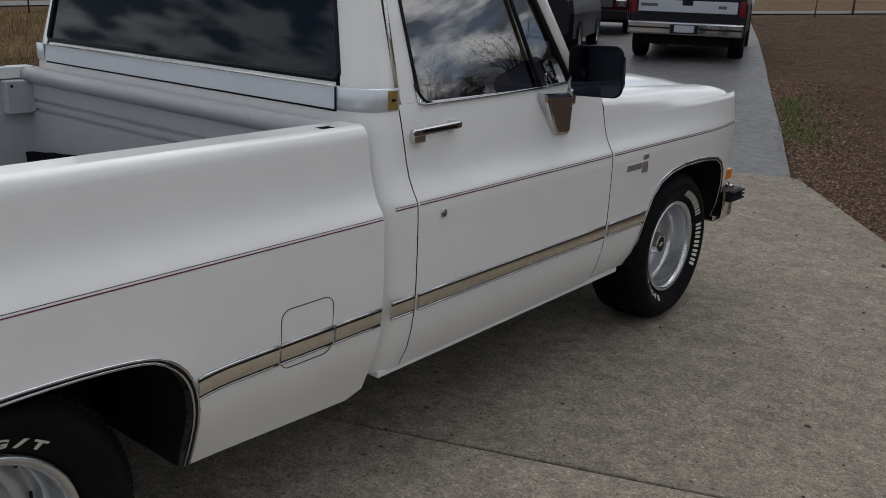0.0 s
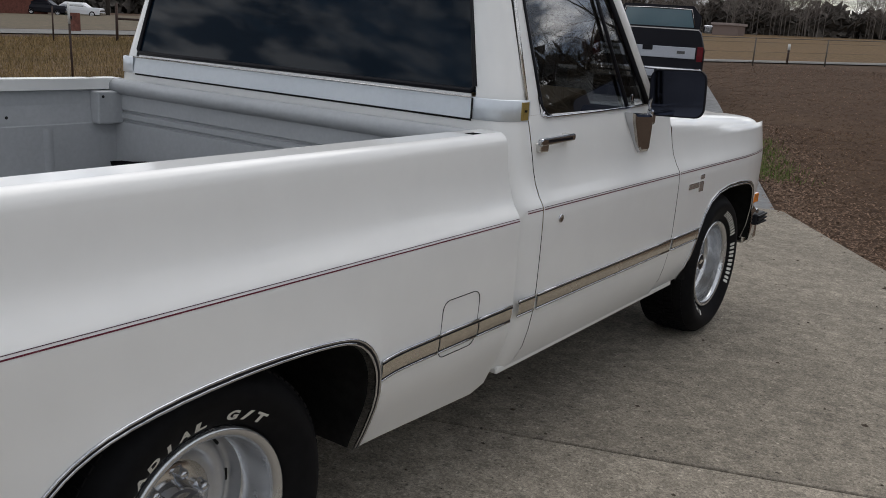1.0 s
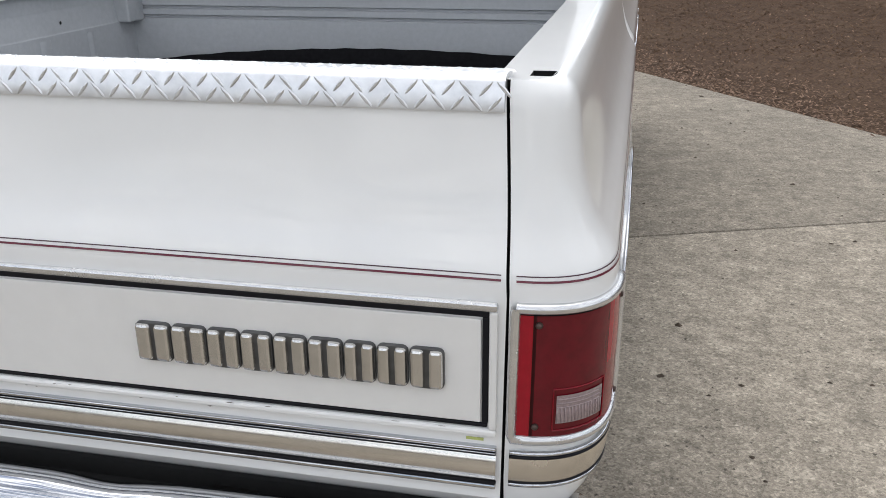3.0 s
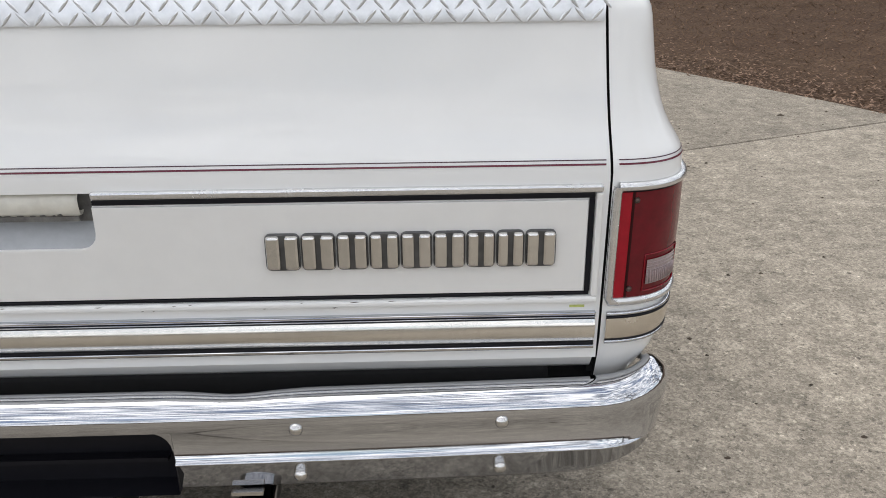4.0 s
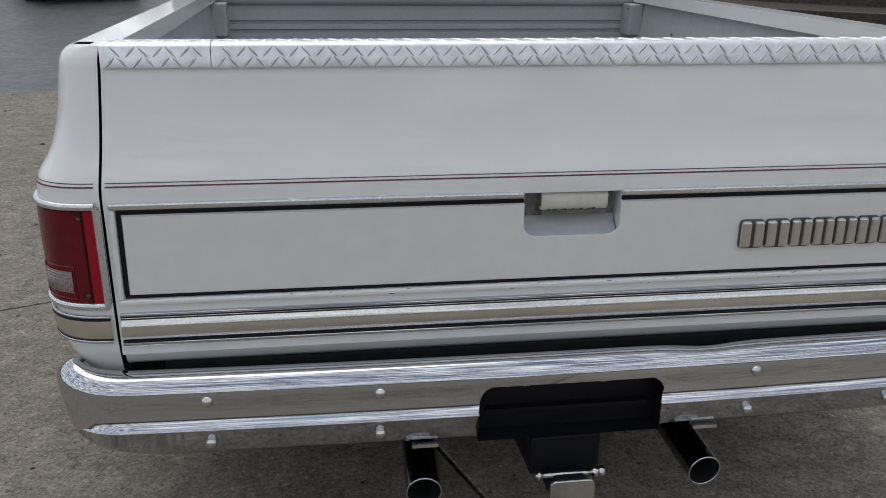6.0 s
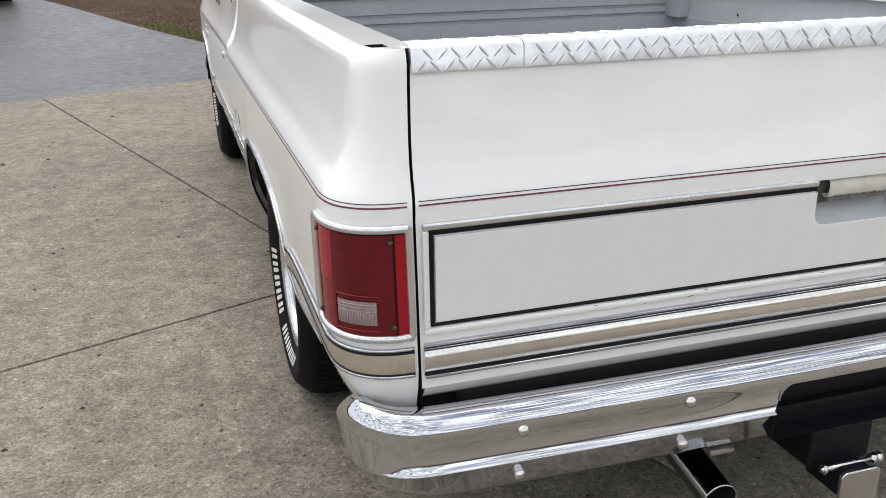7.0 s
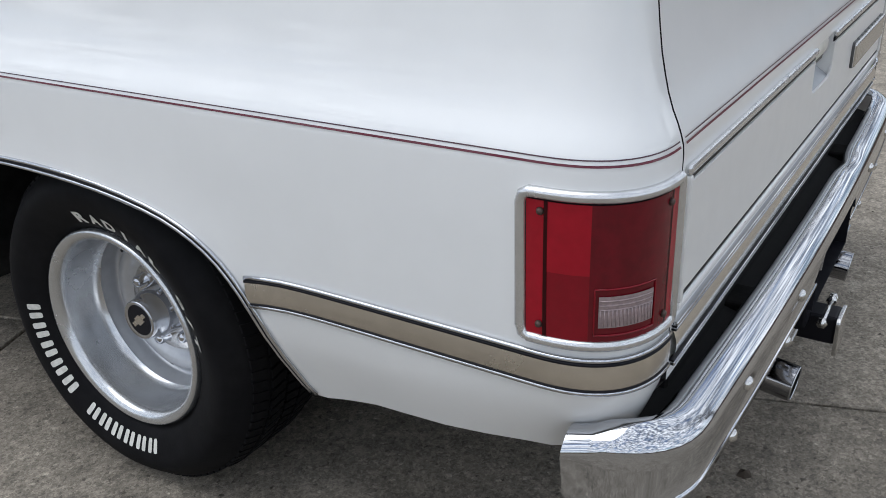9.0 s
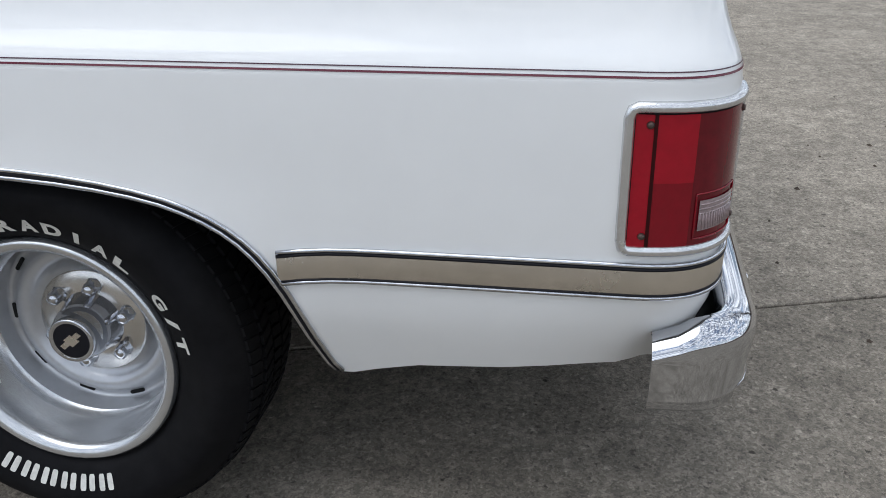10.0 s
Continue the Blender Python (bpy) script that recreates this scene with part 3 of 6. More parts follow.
    def moulding(u0, u1, n):
        cu = [u0 + (u1 - u0) * i / n for i in range(n + 1)]
        body = grid("side_moulding", [[bed_pos(u, 0.527 + 0.0074 * k + dip(u), 0.004 + 0.0022 * (1 - (k / 3 - 1) ** 2), s) for u in cu] for k in range(7)], M_INSERT, side,
                    "brushed bright side moulding with thin black lines", flip=s < 0)
        for z, r, m_, o in ((0.5755, 0.0038, M_CHROME, 0.004), (0.5700, 0.0026, M_BLACK, 0.0052), (0.5255, 0.0034, M_CHROME, 0.004), (0.5295, 0.0014, M_BLACK, 0.0050)):
            tube("moulding_bead", [bed_pos(u, z + dip(u), o, s) for u in cu], r, m_, body, n=6)
    moulding(0.015, u_at(0.617), 40)
    moulding(u_at(1.502), u_at(1.735), 10)
    moulding(u_at(1.742), u_at(1.915), 3)
    moulding(u_at(1.922), u_at(2.092), 3)

    # fuel door: a rounded outline scored in the panel
    pts = [bed_pos(u_at(1.831 + px), 0.583 + pz, 0.0006, s) for px, pz in round_rect(0.170, 0.158, 0.028)]
    tube("fuel_door_gap", pts + [pts[0]], 0.0012 if s > 0 else 0.0005, M_BLACKGAP, side, n=5, cap=False)
    return side


M_SCREW = mat("rusty_screw", (0.10, 0.07, 0.06), 0.5, 0.5, grain=0.3)


def corner_lamp(s):
    lamp = mesh_ob("tail_light", *lamp_base(s), M_BLACK, truck, "wraparound red tail light in a chrome bezel")

    def patch(name, u0, u1, z0, z1, material, off, n=10, label="", crown=0.0):
        cu = [u0 + (u1 - u0) * i / n for i in range(n + 1)]
        zs = [z0 + (z1 - z0) * k / 4 for k in range(5)]
        return grid(name, [[bed_pos(u, z, off + crown * (1 - ((z - (z0 + z1) / 2) / ((z1 - z0) / 2)) ** 2), s) for u in cu] for z in zs], material, lamp, label, flip=s < 0)
    U0, U1 = 0.026, 1.003
    Z0, Z1 = 0.603, 0.781
    patch("lens_rear_strip", U0, 0.100, Z0, Z1, M_LENS, 0.004, label="bright red lens edge")
    patch("lens_divider", 0.100, 0.118, Z0, Z1, M_LENSLINE, 0.0046, 3)
    patch("lens_rear", 0.118, 0.70, Z0, Z1, M_LENSDARK, 0.0045, label="dark red ribbed lens")
    patch("lens_side", 0.70, 0.930, 0.692, Z1, M_LENS, 0.0046, label="bright red side lens")
    patch("lens_side_low", 0.70, 0.930, Z0, 0.692, M_LENSMID, 0.0042, label="deep red lower side lens")
    patch("lens_divider", 0.930, 0.946, Z0, Z1, M_LENSLINE, 0.0052, 3)
    patch("lens_edge", 0.946, U1, Z0, Z1, M_LENS, 0.004, 4)
    frame_ = [(0.235, 0.613), (0.665, 0.613), (0.665, 0.675), (0.235, 0.675), (0.235, 0.613)]
    edge_ = []
    for (ua, za), (ub, zb) in zip(frame_[:-1], frame_[1:]):
        edge_ += [bed_pos(ua + (ub - ua) * k / 6, za + (zb - za) * k / 6, 0.0052, s) for k in range(6)]
    tube("lens_border", edge_ + [edge_[0]], 0.0013, M_LENSMID, lamp, n=6, cap=False)
    rev = patch("reverse_lens", 0.255, 0.64, 0.624, 0.666, M_CLEARLENS, 0.0062, 8, "clear ribbed reversing lens")
    for k in range(15):
        u = 0.265 + 0.365 * k / 14
        tube("lens_rib", [bed_pos(u, z, 0.0064, s) for z in (0.6255, 0.648)], 0.0011, M_CLEARLENS, rev, n=5)
    for z in (0.648, 0.654, 0.660):
        tube("lens_rib", [bed_pos(0.26 + 0.375 * k / 8, z, 0.0064, s) for k in range(9)], 0.0011, M_CLEARLENS, rev, n=5)
    for u in (0.130, 0.962):
        for z in (0.619, 0.768):
            p = bed_pos(u, z, 0.0045, s)
            q = bed_pos(u, z, 0.0085, s)
            tube("screw", [p, q], [0.0052, 0.0034], M_SCREW, lamp, n=10)
    # chrome bezel, a rounded bar round the lens
    path = []
    for k in range(19):
        path.append(bed_pos(0.022 + (1.000 - 0.022) * k / 18, 0.790, 0.003, s))
    path += [bed_pos(1.008, 0.786, 0.003, s), bed_pos(1.011, 0.776, 0.003, s), bed_pos(1.011, 0.612, 0.003, s), bed_pos(1.008, 0.601, 0.003, s)]
    for k in range(19):
        path.append(bed_pos(1.000 - (1.000 - 0.022) * k / 18, 0.597, 0.003, s))
    path += [bed_pos(0.0165, 0.604, 0.003, s), bed_pos(0.0155, 0.69, 0.003, s), bed_pos(0.0165, 0.780, 0.003, s)]
    tube("bezel", path + [path[0]], 0.0074, M_BEZEL, lamp, "dull chrome bezel", n=10, cap=False)
    return lamp


def lamp_base(s):
    us = [0.02 + 0.985 * i / 14 for i in range(15)]
    verts, faces = [], []
    for z in (0.598, 0.787):
        verts += [bed_pos(u, z, 0.002, s) for u in us]
    for j in range(14):
        f = [j, j + 1, 15 + j + 1, 15 + j]
        faces.append(f if s > 0 else f[::-1])
    return verts, faces


for s in (1, -1):
    bed_side(s)
    corner_lamp(s)

# bed floor with ribs, and the front wall
rows = []
for i in range(57):
    x = -0.70 + 1.4 * i / 56
    rows.append([Vector((x, y, 0.575 + (0.008 if i % 4 in (1, 2) else 0))) for y in (0.05, 2.07)])
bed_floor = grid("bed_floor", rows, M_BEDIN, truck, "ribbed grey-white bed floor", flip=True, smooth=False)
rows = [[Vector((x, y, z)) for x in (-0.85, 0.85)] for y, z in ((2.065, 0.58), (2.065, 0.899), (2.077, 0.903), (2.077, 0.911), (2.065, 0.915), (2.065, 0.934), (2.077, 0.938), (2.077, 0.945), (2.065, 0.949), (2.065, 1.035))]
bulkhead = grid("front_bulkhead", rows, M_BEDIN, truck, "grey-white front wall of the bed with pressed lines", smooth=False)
tube("bulkhead_roll", [(x, 2.068, 1.036) for x in (-0.86, -0.4, 0, 0.4, 0.86)], 0.030, M_BEDIN, bulkhead, "rolled top edge", n=16)
grid("bulkhead_back", [[Vector((x, 2.098, z)) for x in (-0.9, 0.9)] for z in (0.4, 1.03)], M_UNDER, bulkhead)

# tailgate


def tg_y(z):
    return rear_y(z)


zs = [0.495, 0.505] + [0.55, 0.60, 0.703, 0.792, 0.80] + [z for z in PZ if z > 0.81 and z < 1.045] + [1.05]
xs = [-1, -0.6, -0.3, -0.097, 0.097, 0.3, 0.6, 1]
GATE_GAP = {1: 0.0042, -1: 0.0052}      # the gate sits a little nearer one bed corner
rows = []
for z in zs:
    rows.append([Vector((x * (seam_x(z) - GATE_GAP[x]) if abs(x) == 1 else x, tg_y(z), z)) for x in xs])
ip = zs.index(0.703)
gate = grid("tailgate", rows, M_WHITE, truck, "white tailgate with tread-plate cap and bright trim", skip=lambda i, j: i == ip and j == 3)
for s in (1, -1):
    grid("gate_edge", [[Vector((s * (seam_x(z) - GATE_GAP[s]), tg_y(z) + k, z)) for k in (0, 0.045)] for z in zs], M_BLACKGAP, gate, flip=s > 0)
    grid("seam_strip", [[Vector((s * x, tg_y(z) + 0.03, z)) for x in (seam_x(z) - 0.012, seam_x(z) + 0.012)] for z in [0.45 + 0.02 * i for i in range(31)]], M_BLACKGAP, gate, flip=s < 0)
grid("gate_underside", [[Vector((x, y, z)) for x in (-0.866, 0.866)] for y, z in ((0.050, 0.466), (0.020, 0.468), (0.012, 0.476), (0.0, 0.495))], M_WHITE, gate, flip=True)
grid("gate_inner", [[Vector((x, 0.066, z)) for x in (-0.85, 0.85)] for z in (0.575, 1.05)], M_BEDIN, gate, flip=True)
# handle pocket
bm = box_bm(-0.097, 0.097, 0.0, 0.042, 0.703, 0.792)
bmesh.ops.delete(bm, geom=[f for f in bm.faces if f.normal.y < -0.5], context="FACES")
bmesh.ops.reverse_faces(bm, faces=bm.faces)
pocket = part("handle_pocket", bm, M_WHITE, gate, "recessed pocket under the tailgate handle")
grid("pocket_ramp", [[Vector((x, y, z)) for x in (-0.095, 0.095)] for y, z in ((0.0, 0.704), (0.03, 0.725), (0.041, 0.75))], M_BEDIN, pocket)
# one grey for the pocket's painted shade and the handle's worn edge
M_SHADE_WEAR = mat("shade_wear_grey", (0.16, 0.155, 0.145), 0.7, grain=0.3, stain=0.6, stain_scale=20, stain_color=(0.05, 0.045, 0.04))
M_WORNPAINT = mat("worn_cream_paint", (0.66, 0.64, 0.57), 0.5, coat=0.3, coat_rough=0.2, grain=0.05, stain=0.35, stain_scale=26, stain_color=(0.42, 0.39, 0.33))
# plate across the pocket's back, its dark colour standing for the inner shadow
box("latch_well", -0.092, 0.092, 0.030, 0.041, 0.738, 0.7915, M_SHADE_WEAR, gate)
hrows = []
for y, z in ((0.022, 0.791), (0.010, 0.7885), (0.004, 0.783), (0.0035, 0.770), (0.006, 0.759), (0.010, 0.7535), (0.017, 0.7525), (0.024, 0.758)):
    hrows.append([Vector((x, y + (0.004 if x < -0.060 or x > 0.072 else 0.0), z)) for x in (-0.061, -0.058, -0.02, 0.03, 0.071, 0.074)])
latch = grid("latch_handle", hrows, M_WORNPAINT, gate, "worn cream paddle handle")
wear = random.Random(9)
bm = bmesh.new()
x = -0.05
while x < 0.054:
    L, h = wear.uniform(0.004, 0.014), wear.uniform(0.001, 0.0035)
    bm.faces.new([bm.verts.new(p) for p in ((x, 0.0093, 0.7535), (x + L, 0.0093, 0.7535), (x + L * 0.8, 0.0052, 0.7555 + h), (x + L * 0.2, 0.0052, 0.7555 + h * 0.6))])
    x += L + wear.uniform(0.0, 0.012)
part("handle_wear", bm, M_SHADE_WEAR, latch, "dark worn edge")
box("latch_lip", -0.058, 0.071, 0.012, 0.026, 0.744, 0.752, M_SHADE_WEAR, gate)

M_PANEL = mat("satin_panel", (0.74, 0.73, 0.705), 0.42, 0.0, coat=0.35, coat_rough=0.28, grain=0.02, grain_scale=20, rough_var=0.06)
# trim panel on the tailgate
def gate_bar(name, x0, x1, z0, z1, t, material, label="", bevel=0.0015, y0=0.0):
    return box(name, x0, x1, y0 - t, y0 + 0.001, z0, z1, material, gate, label, bevel)


for x0, x1 in ((-0.866, -0.098), (0.098, 0.866)):
    gate_bar("trim_bead", x0, x1, 0.783, 0.796, 0.009, M_BEZEL, "bright upper trim bead", 0.004)
    gate_bar("black_line", x0 + (0.012 if x0 < 0 else 0), x1 - (0.012 if x0 > 0 else 0), 0.7735, 0.782, 0.004, M_BLACK)
gate_bar("trim_bead", -0.866, 0.866, 0.597, 0.609, 0.008, M_WHITE, "scuffed white lower trim bead", 0.004)
gate_bar("black_line", -0.853, 0.853, 0.6105, 0.6165, 0.004, M_BLACK)
for s in (1, -1):
    gate_bar("trim_bead", s * 0.866, s * 0.855, 0.609, 0.783, 0.009, M_PANEL, "", 0.003)
    gate_bar("black_line", s * 0.854, s * 0.8455, 0.6165, 0.7735, 0.0039, M_BLACK)
notch = [(0.844, 0.618), (0.844, 0.7705), (0.097, 0.7705)]
notch += [(0.072 + 0.025 * math.cos(radians(-a)), 0.729 - 0.025 * math.sin(radians(a))) for a in (0, 22, 45, 67, 90)]
outline = notch + [(-x, z) for x, z in notch[::-1]]
prism("trim_panel", outline, Matrix.Translation((0, 0.0, 0)) @ pose(0, 0, 0, 90, 0, 0), 0.0048, M_PANEL, gate, "satin white trim panel", 0.0015)
band = grid("lower_band", [[Vector((x, -0.003 - 0.0055 * (1 - (k / 4 - 1) ** 2), 0.5245 + 0.0435 * k / 8)) for x in (-0.866, -0.4, 0.0, 0.4, 0.866)] for k in range(9)], M_BAND, gate, "polished bright lower band")
for z0, z1, m_, t in ((0.5762, 0.5815, M_CHROME, 0.0085), (0.5738, 0.5760, M_BLACK, 0.0070), (0.5712, 0.5736, M_CHROME, 0.0080), (0.5680, 0.5710, M_BLACK, 0.0070), (0.5222, 0.5246, M_BLACK, 0.0070), (0.5155, 0.5220, M_CHROME, 0.0085)):
    gate_bar("band_line", -0.866, 0.866, z0, z1, t, m_, "", 0.0015)
# pinstripes
for z0, z1, m_ in ((0.8235, 0.8264, M_RED), (0.8305, 0.8321, M_DARKSTRIPE)):
    grid("pinstripe", [[Vector((x, tg_y(z) - 0.0012, z)) for x in (-0.868, 0.868)] for z in (z0, z1)], m_, gate)
# row of nine plain bright blocks where the maker's emblem stands, each with an upright groove
edges_x = [0.349, 0.404, 0.458, 0.508, 0.556, 0.606, 0.657, 0.703, 0.748, 0.797]
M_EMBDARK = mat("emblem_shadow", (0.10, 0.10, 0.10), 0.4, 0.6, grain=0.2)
FLAT = pose(0, 0, 0, 90, 0, 0)
for i in range(9):
    a, b = edges_x[i] + 0.001, edges_x[i + 1] - 0.001
    c = (a + b) / 2
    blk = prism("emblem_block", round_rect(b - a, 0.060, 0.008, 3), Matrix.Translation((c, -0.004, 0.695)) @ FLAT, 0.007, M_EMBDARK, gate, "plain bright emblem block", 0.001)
    w = (b - a - 0.009) / 2
    for q in (-1, 1):
        prism("emblem_face", round_rect(w, 0.056, 0.005, 3), Matrix.Translation((c + q * (w / 2 + 0.003), -0.0105, 0.695)) @ FLAT, 0.006, M_CHROME_DULL, blk, "", 0.0045)
# chips and scuffs along the lower trim bead
chip = random.Random(4)
kv, kf = [], []
for k in range(20):
    x, z = chip.uniform(-0.85, 0.85), chip.choice((0.5985, 0.6075)) + chip.gauss(0, 0.0007)
    L, h = chip.uniform(0.002, 0.008), chip.uniform(0.0005, 0.0011)
    b = len(kv)
    kv += [(x - L, -0.0083, z), (x - L * 0.3, -0.0084, z - h), (x + L, -0.0083, z), (x + L * 0.2, -0.0084, z + h)]
    kf.append([b, b + 1, b + 2, b + 3])
mesh_ob("paint_chip", kv, kf, mat("chipped_edge", (0.14, 0.12, 0.10), 0.8, grain=0.4), gate, "small dark paint chips", smooth=False)["kind"] = "stuff"
# faded green sticker scrap
gate_bar("sticker_scrap", 0.824, 0.848, 0.5875, 0.5915, 0.0012, mat("green_tape", (0.45, 0.50, 0.16), 0.6, grain=0.2), "faded green tape scrap", 0.0)


# tread-plate cap over the tailgate
cap_prof = [(0.046, 1.029), (0.0470, 1.064), (0.054, 1.0705), (0.062, 1.073), (0.105, 1.073), (0.110, 1.070), (0.110, 1.045)]
for x0, x1 in ((-0.862, -0.672), (-0.6705, 0.862)):
    cap = grid("tread_plate_cap", [[Vector((x, y, z)) for x in (x0, x1)] for y, z in cap_prof], M_ALU, gate, "bright aluminium tread-plate cap")
    for xe in (x0, x1):
        mesh_ob("cap_end", [Vector((xe, y, z)) for y, z in cap_prof], [list(range(len(cap_prof)))], M_ALU, cap, smooth=False)
    bv, bf = [], []

    def lug(c, ux, uy, n_):
        base = len(bv)
        L, B, H = 0.0140, 0.0028, 0.0016
        for a in range(8):
            t = 2 * math.pi * a / 8
            bv.append(c + ux * L * math.cos(t) + uy * B * math.sin(t))
        for a in range(8):
            t = 2 * math.pi * a / 8
            bv.append(c + ux * L * 0.55 * math.cos(t) + uy * B * 0.5 * math.sin(t) + n_ * H)
        for a in range(8):
            b2 = (a + 1) % 8
            bf.append([base + a, base + b2, base + 8 + b2, base + 8 + a])
        bf.append([base + 8 + a for a in range(8)])
    k, x = 0, x0 + 0.016
    while x < x1 - 0.012:
        for r, (y, z, nrm, upv) in enumerate(((0.0462, 1.0385, Vector((0, -1, 0)), Vector((0, 0, 1))), (0.0470, 1.0565, Vector((0, -1, 0)), Vector((0, 0, 1))),
                                              (0.072, 1.073, Vector((0, 0, 1)), Vector((0, 1, 0))), (0.093, 1.073, Vector((0, 0, 1)), Vector((0, 1, 0))))):
            ang = radians(48 if (r + k) % 2 == 0 else -48)
            ux = Vector((1, 0, 0)) * math.cos(ang) + upv * math.sin(ang)
            lug(Vector((x + (0.012 if r % 2 else 0), y, z)), ux, nrm.cross(ux), nrm)
        k += 1
        x += 0.0235
    mesh_ob("tread_pattern", bv, bf, M_ALU, cap, smooth=False)["kind"] = "stuff"

# ---- rear bumper ----
def bump_plan(x):
    """Plan of the bumper's face: nearly flat in the middle, swept forward at the ends."""
    return -0.085 + 0.016 * (abs(x) / 0.85) ** 2


plan = []
for i in range(0, 18):
    x = i * 0.05
    plan.append((x, bump_plan(x), 0.0, -1.0))
for k in range(1, 11):
    t = radians(90 * k / 10)
    plan.append((0.85 + 0.155 * math.sin(t) ** 0.9, 0.055 - 0.124 * math.cos(t) ** 0.9, math.sin(t), -math.cos(t)))
plan.append((1.007, 0.090, 1.0, 0.0))
plan = sorted(plan + [(x, bump_plan(x), 0.0, -1.0) for x in (0.225, 0.265, 0.28, 0.32, 0.34)], key=lambda p: p[0] * 10 + p[1])
full = [(-x, y, -nx, ny) for x, y, nx, ny in plan[:0:-1]] + plan
# an edge at the number-plate recess
full = sorted(full + [(-0.19, bump_plan(0.19), 0, -1), (0.19, bump_plan(0.19), 0, -1)], key=lambda p: p[0] * 10 + (p[1] if p[0] > 0 else -p[1]))


def bump_sec(x):
    """Section of the bumper: how far out of the plan line, and the height. A shallow dent in the top near x = 0.29."""
    dip = math.exp(-((x - 0.29) / 0.065) ** 2)
    back, rise = 0.062 - 0.008 * dip, 0.464 - 0.004 * dip
    return [(-0.036, 0.298), (-0.024, 0.300), (-0.017, 0.308), (-0.0105, 0.352), (-0.009, 0.3545), (-0.0045, 0.3565), (-0.003, 0.3585), (-0.0045, 0.3605), (-0.0085, 0.363), (0.001, 0.423),
            (0.002, 0.440), (-0.001, 0.449), (-0.008, 0.458), (-0.018, 0.466), (-0.031, rise + 0.007), (-back + 0.018, rise + 0.008), (-back + 0.005, rise + 0.004), (-back, rise - 0.004)]


rows = []
nsec = len(bump_sec(0))
for j in range(nsec):
    row = []
    for x, y, nx, ny in full:
        o, z = bump_sec(x)[j]
        if 3 <= j <= 8:
            flat = -0.0105 + 0.0115 * (z - 0.352) / 0.071
            o = flat + (o - flat) * max(0.0, min(1.0, (0.985 - abs(x)) / 0.06))
        if abs(x) > 0.9 and o < -0.02:
            o = -0.02 + (o + 0.02) * max(0.60, 1 - (abs(x) - 0.9) * 4)
        low = 0.030 * (max(0, (abs(x) - 0.82)) / 0.17) ** 1.3
        v = (y + 0.069) / 0.159 if abs(x) > 0.86 else 0.0
        horn = 0.010 * math.sin(math.pi * min(v * 1.15, 1.0)) - 0.016 * max(0.0, (v - 0.62) / 0.38) if j > 9 else 0.0
        row.append(Vector((x + o * nx, y + o * ny, z + horn + (low if j < 4 else 0))))
    rows.append(row)
xsn = [p[0] for p in full]
bumper = grid("rear_bumper", rows, M_CHROME, truck, "polished chrome rear bumper with bolts", skip=lambda i, j: i < 9 and xsn[j] >= -0.1901 and xsn[j + 1] <= 0.1901)
bm = box_bm(-0.19, 0.19, bump_plan(0.19) + 0.006, -0.03, 0.300, 0.423)
bmesh.ops.delete(bm, geom=[f for f in bm.faces if f.normal.y < -0.5], context="FACES")
bmesh.ops.reverse_faces(bm, faces=bm.faces)
recess = part("plate_recess", bm, M_BLACK, bumper, "empty black number-plate recess")
for s in (1, -1):
    for zc, sz, rf in ((0.423, -1, 0.034),):
        arc = [(s * (0.1905 - rf + rf * math.cos(radians(a))), zc + 0.001 * -sz + sz * (rf - rf * math.sin(radians(a)))) for a in (0, 18, 36, 54, 72, 90)]
        prism("recess_corner", [(s * 0.1915, zc - sz * 0.001)] + arc, Matrix.Translation((0, bump_plan(0.19) + 0.006, 0)) @ pose(0, 0, 0, 90, 0, 0), 0.0065, M_CHROME, bumper)
box("recess_rib", -0.17, 0.17, -0.05, -0.031, 0.345, 0.353, M_BLACK, recess)
for x in (-0.10, 0.06):
    box("plate_clip", x, x + 0.012, -0.07, -0.05, 0.413, 0.420, M_CHROME_DULL, recess)
for x in (-0.712, -0.386, 0.386, 0.712):
    for z in (0.424, 0.327):
        y = bump_plan(x) - (0.0 if z > 0.4 else -0.0135)
        lathe("bolt", [(0.0115, 0.0), (0.0110, 0.004), (0.0085, 0.0075), (0.004, 0.0095), (0.0, 0.010)], M_CHROME_DULL, pose(x, y, z, 0, 0, -90), bumper, n=14)
# black splash shield between body and bumper
rows = [[Vector((x, y, z)) for x in (-0.90, -0.86, -0.5, 0, 0.5, 0.86, 0.90)] for y, z in ((-0.045, 0.405), (0.0, 0.425), (0.05, 0.44), (0.06, 0.50))]
grid("splash_shield", rows, M_BLACKGAP, truck, "black splash shield behind the bumper", flip=False)
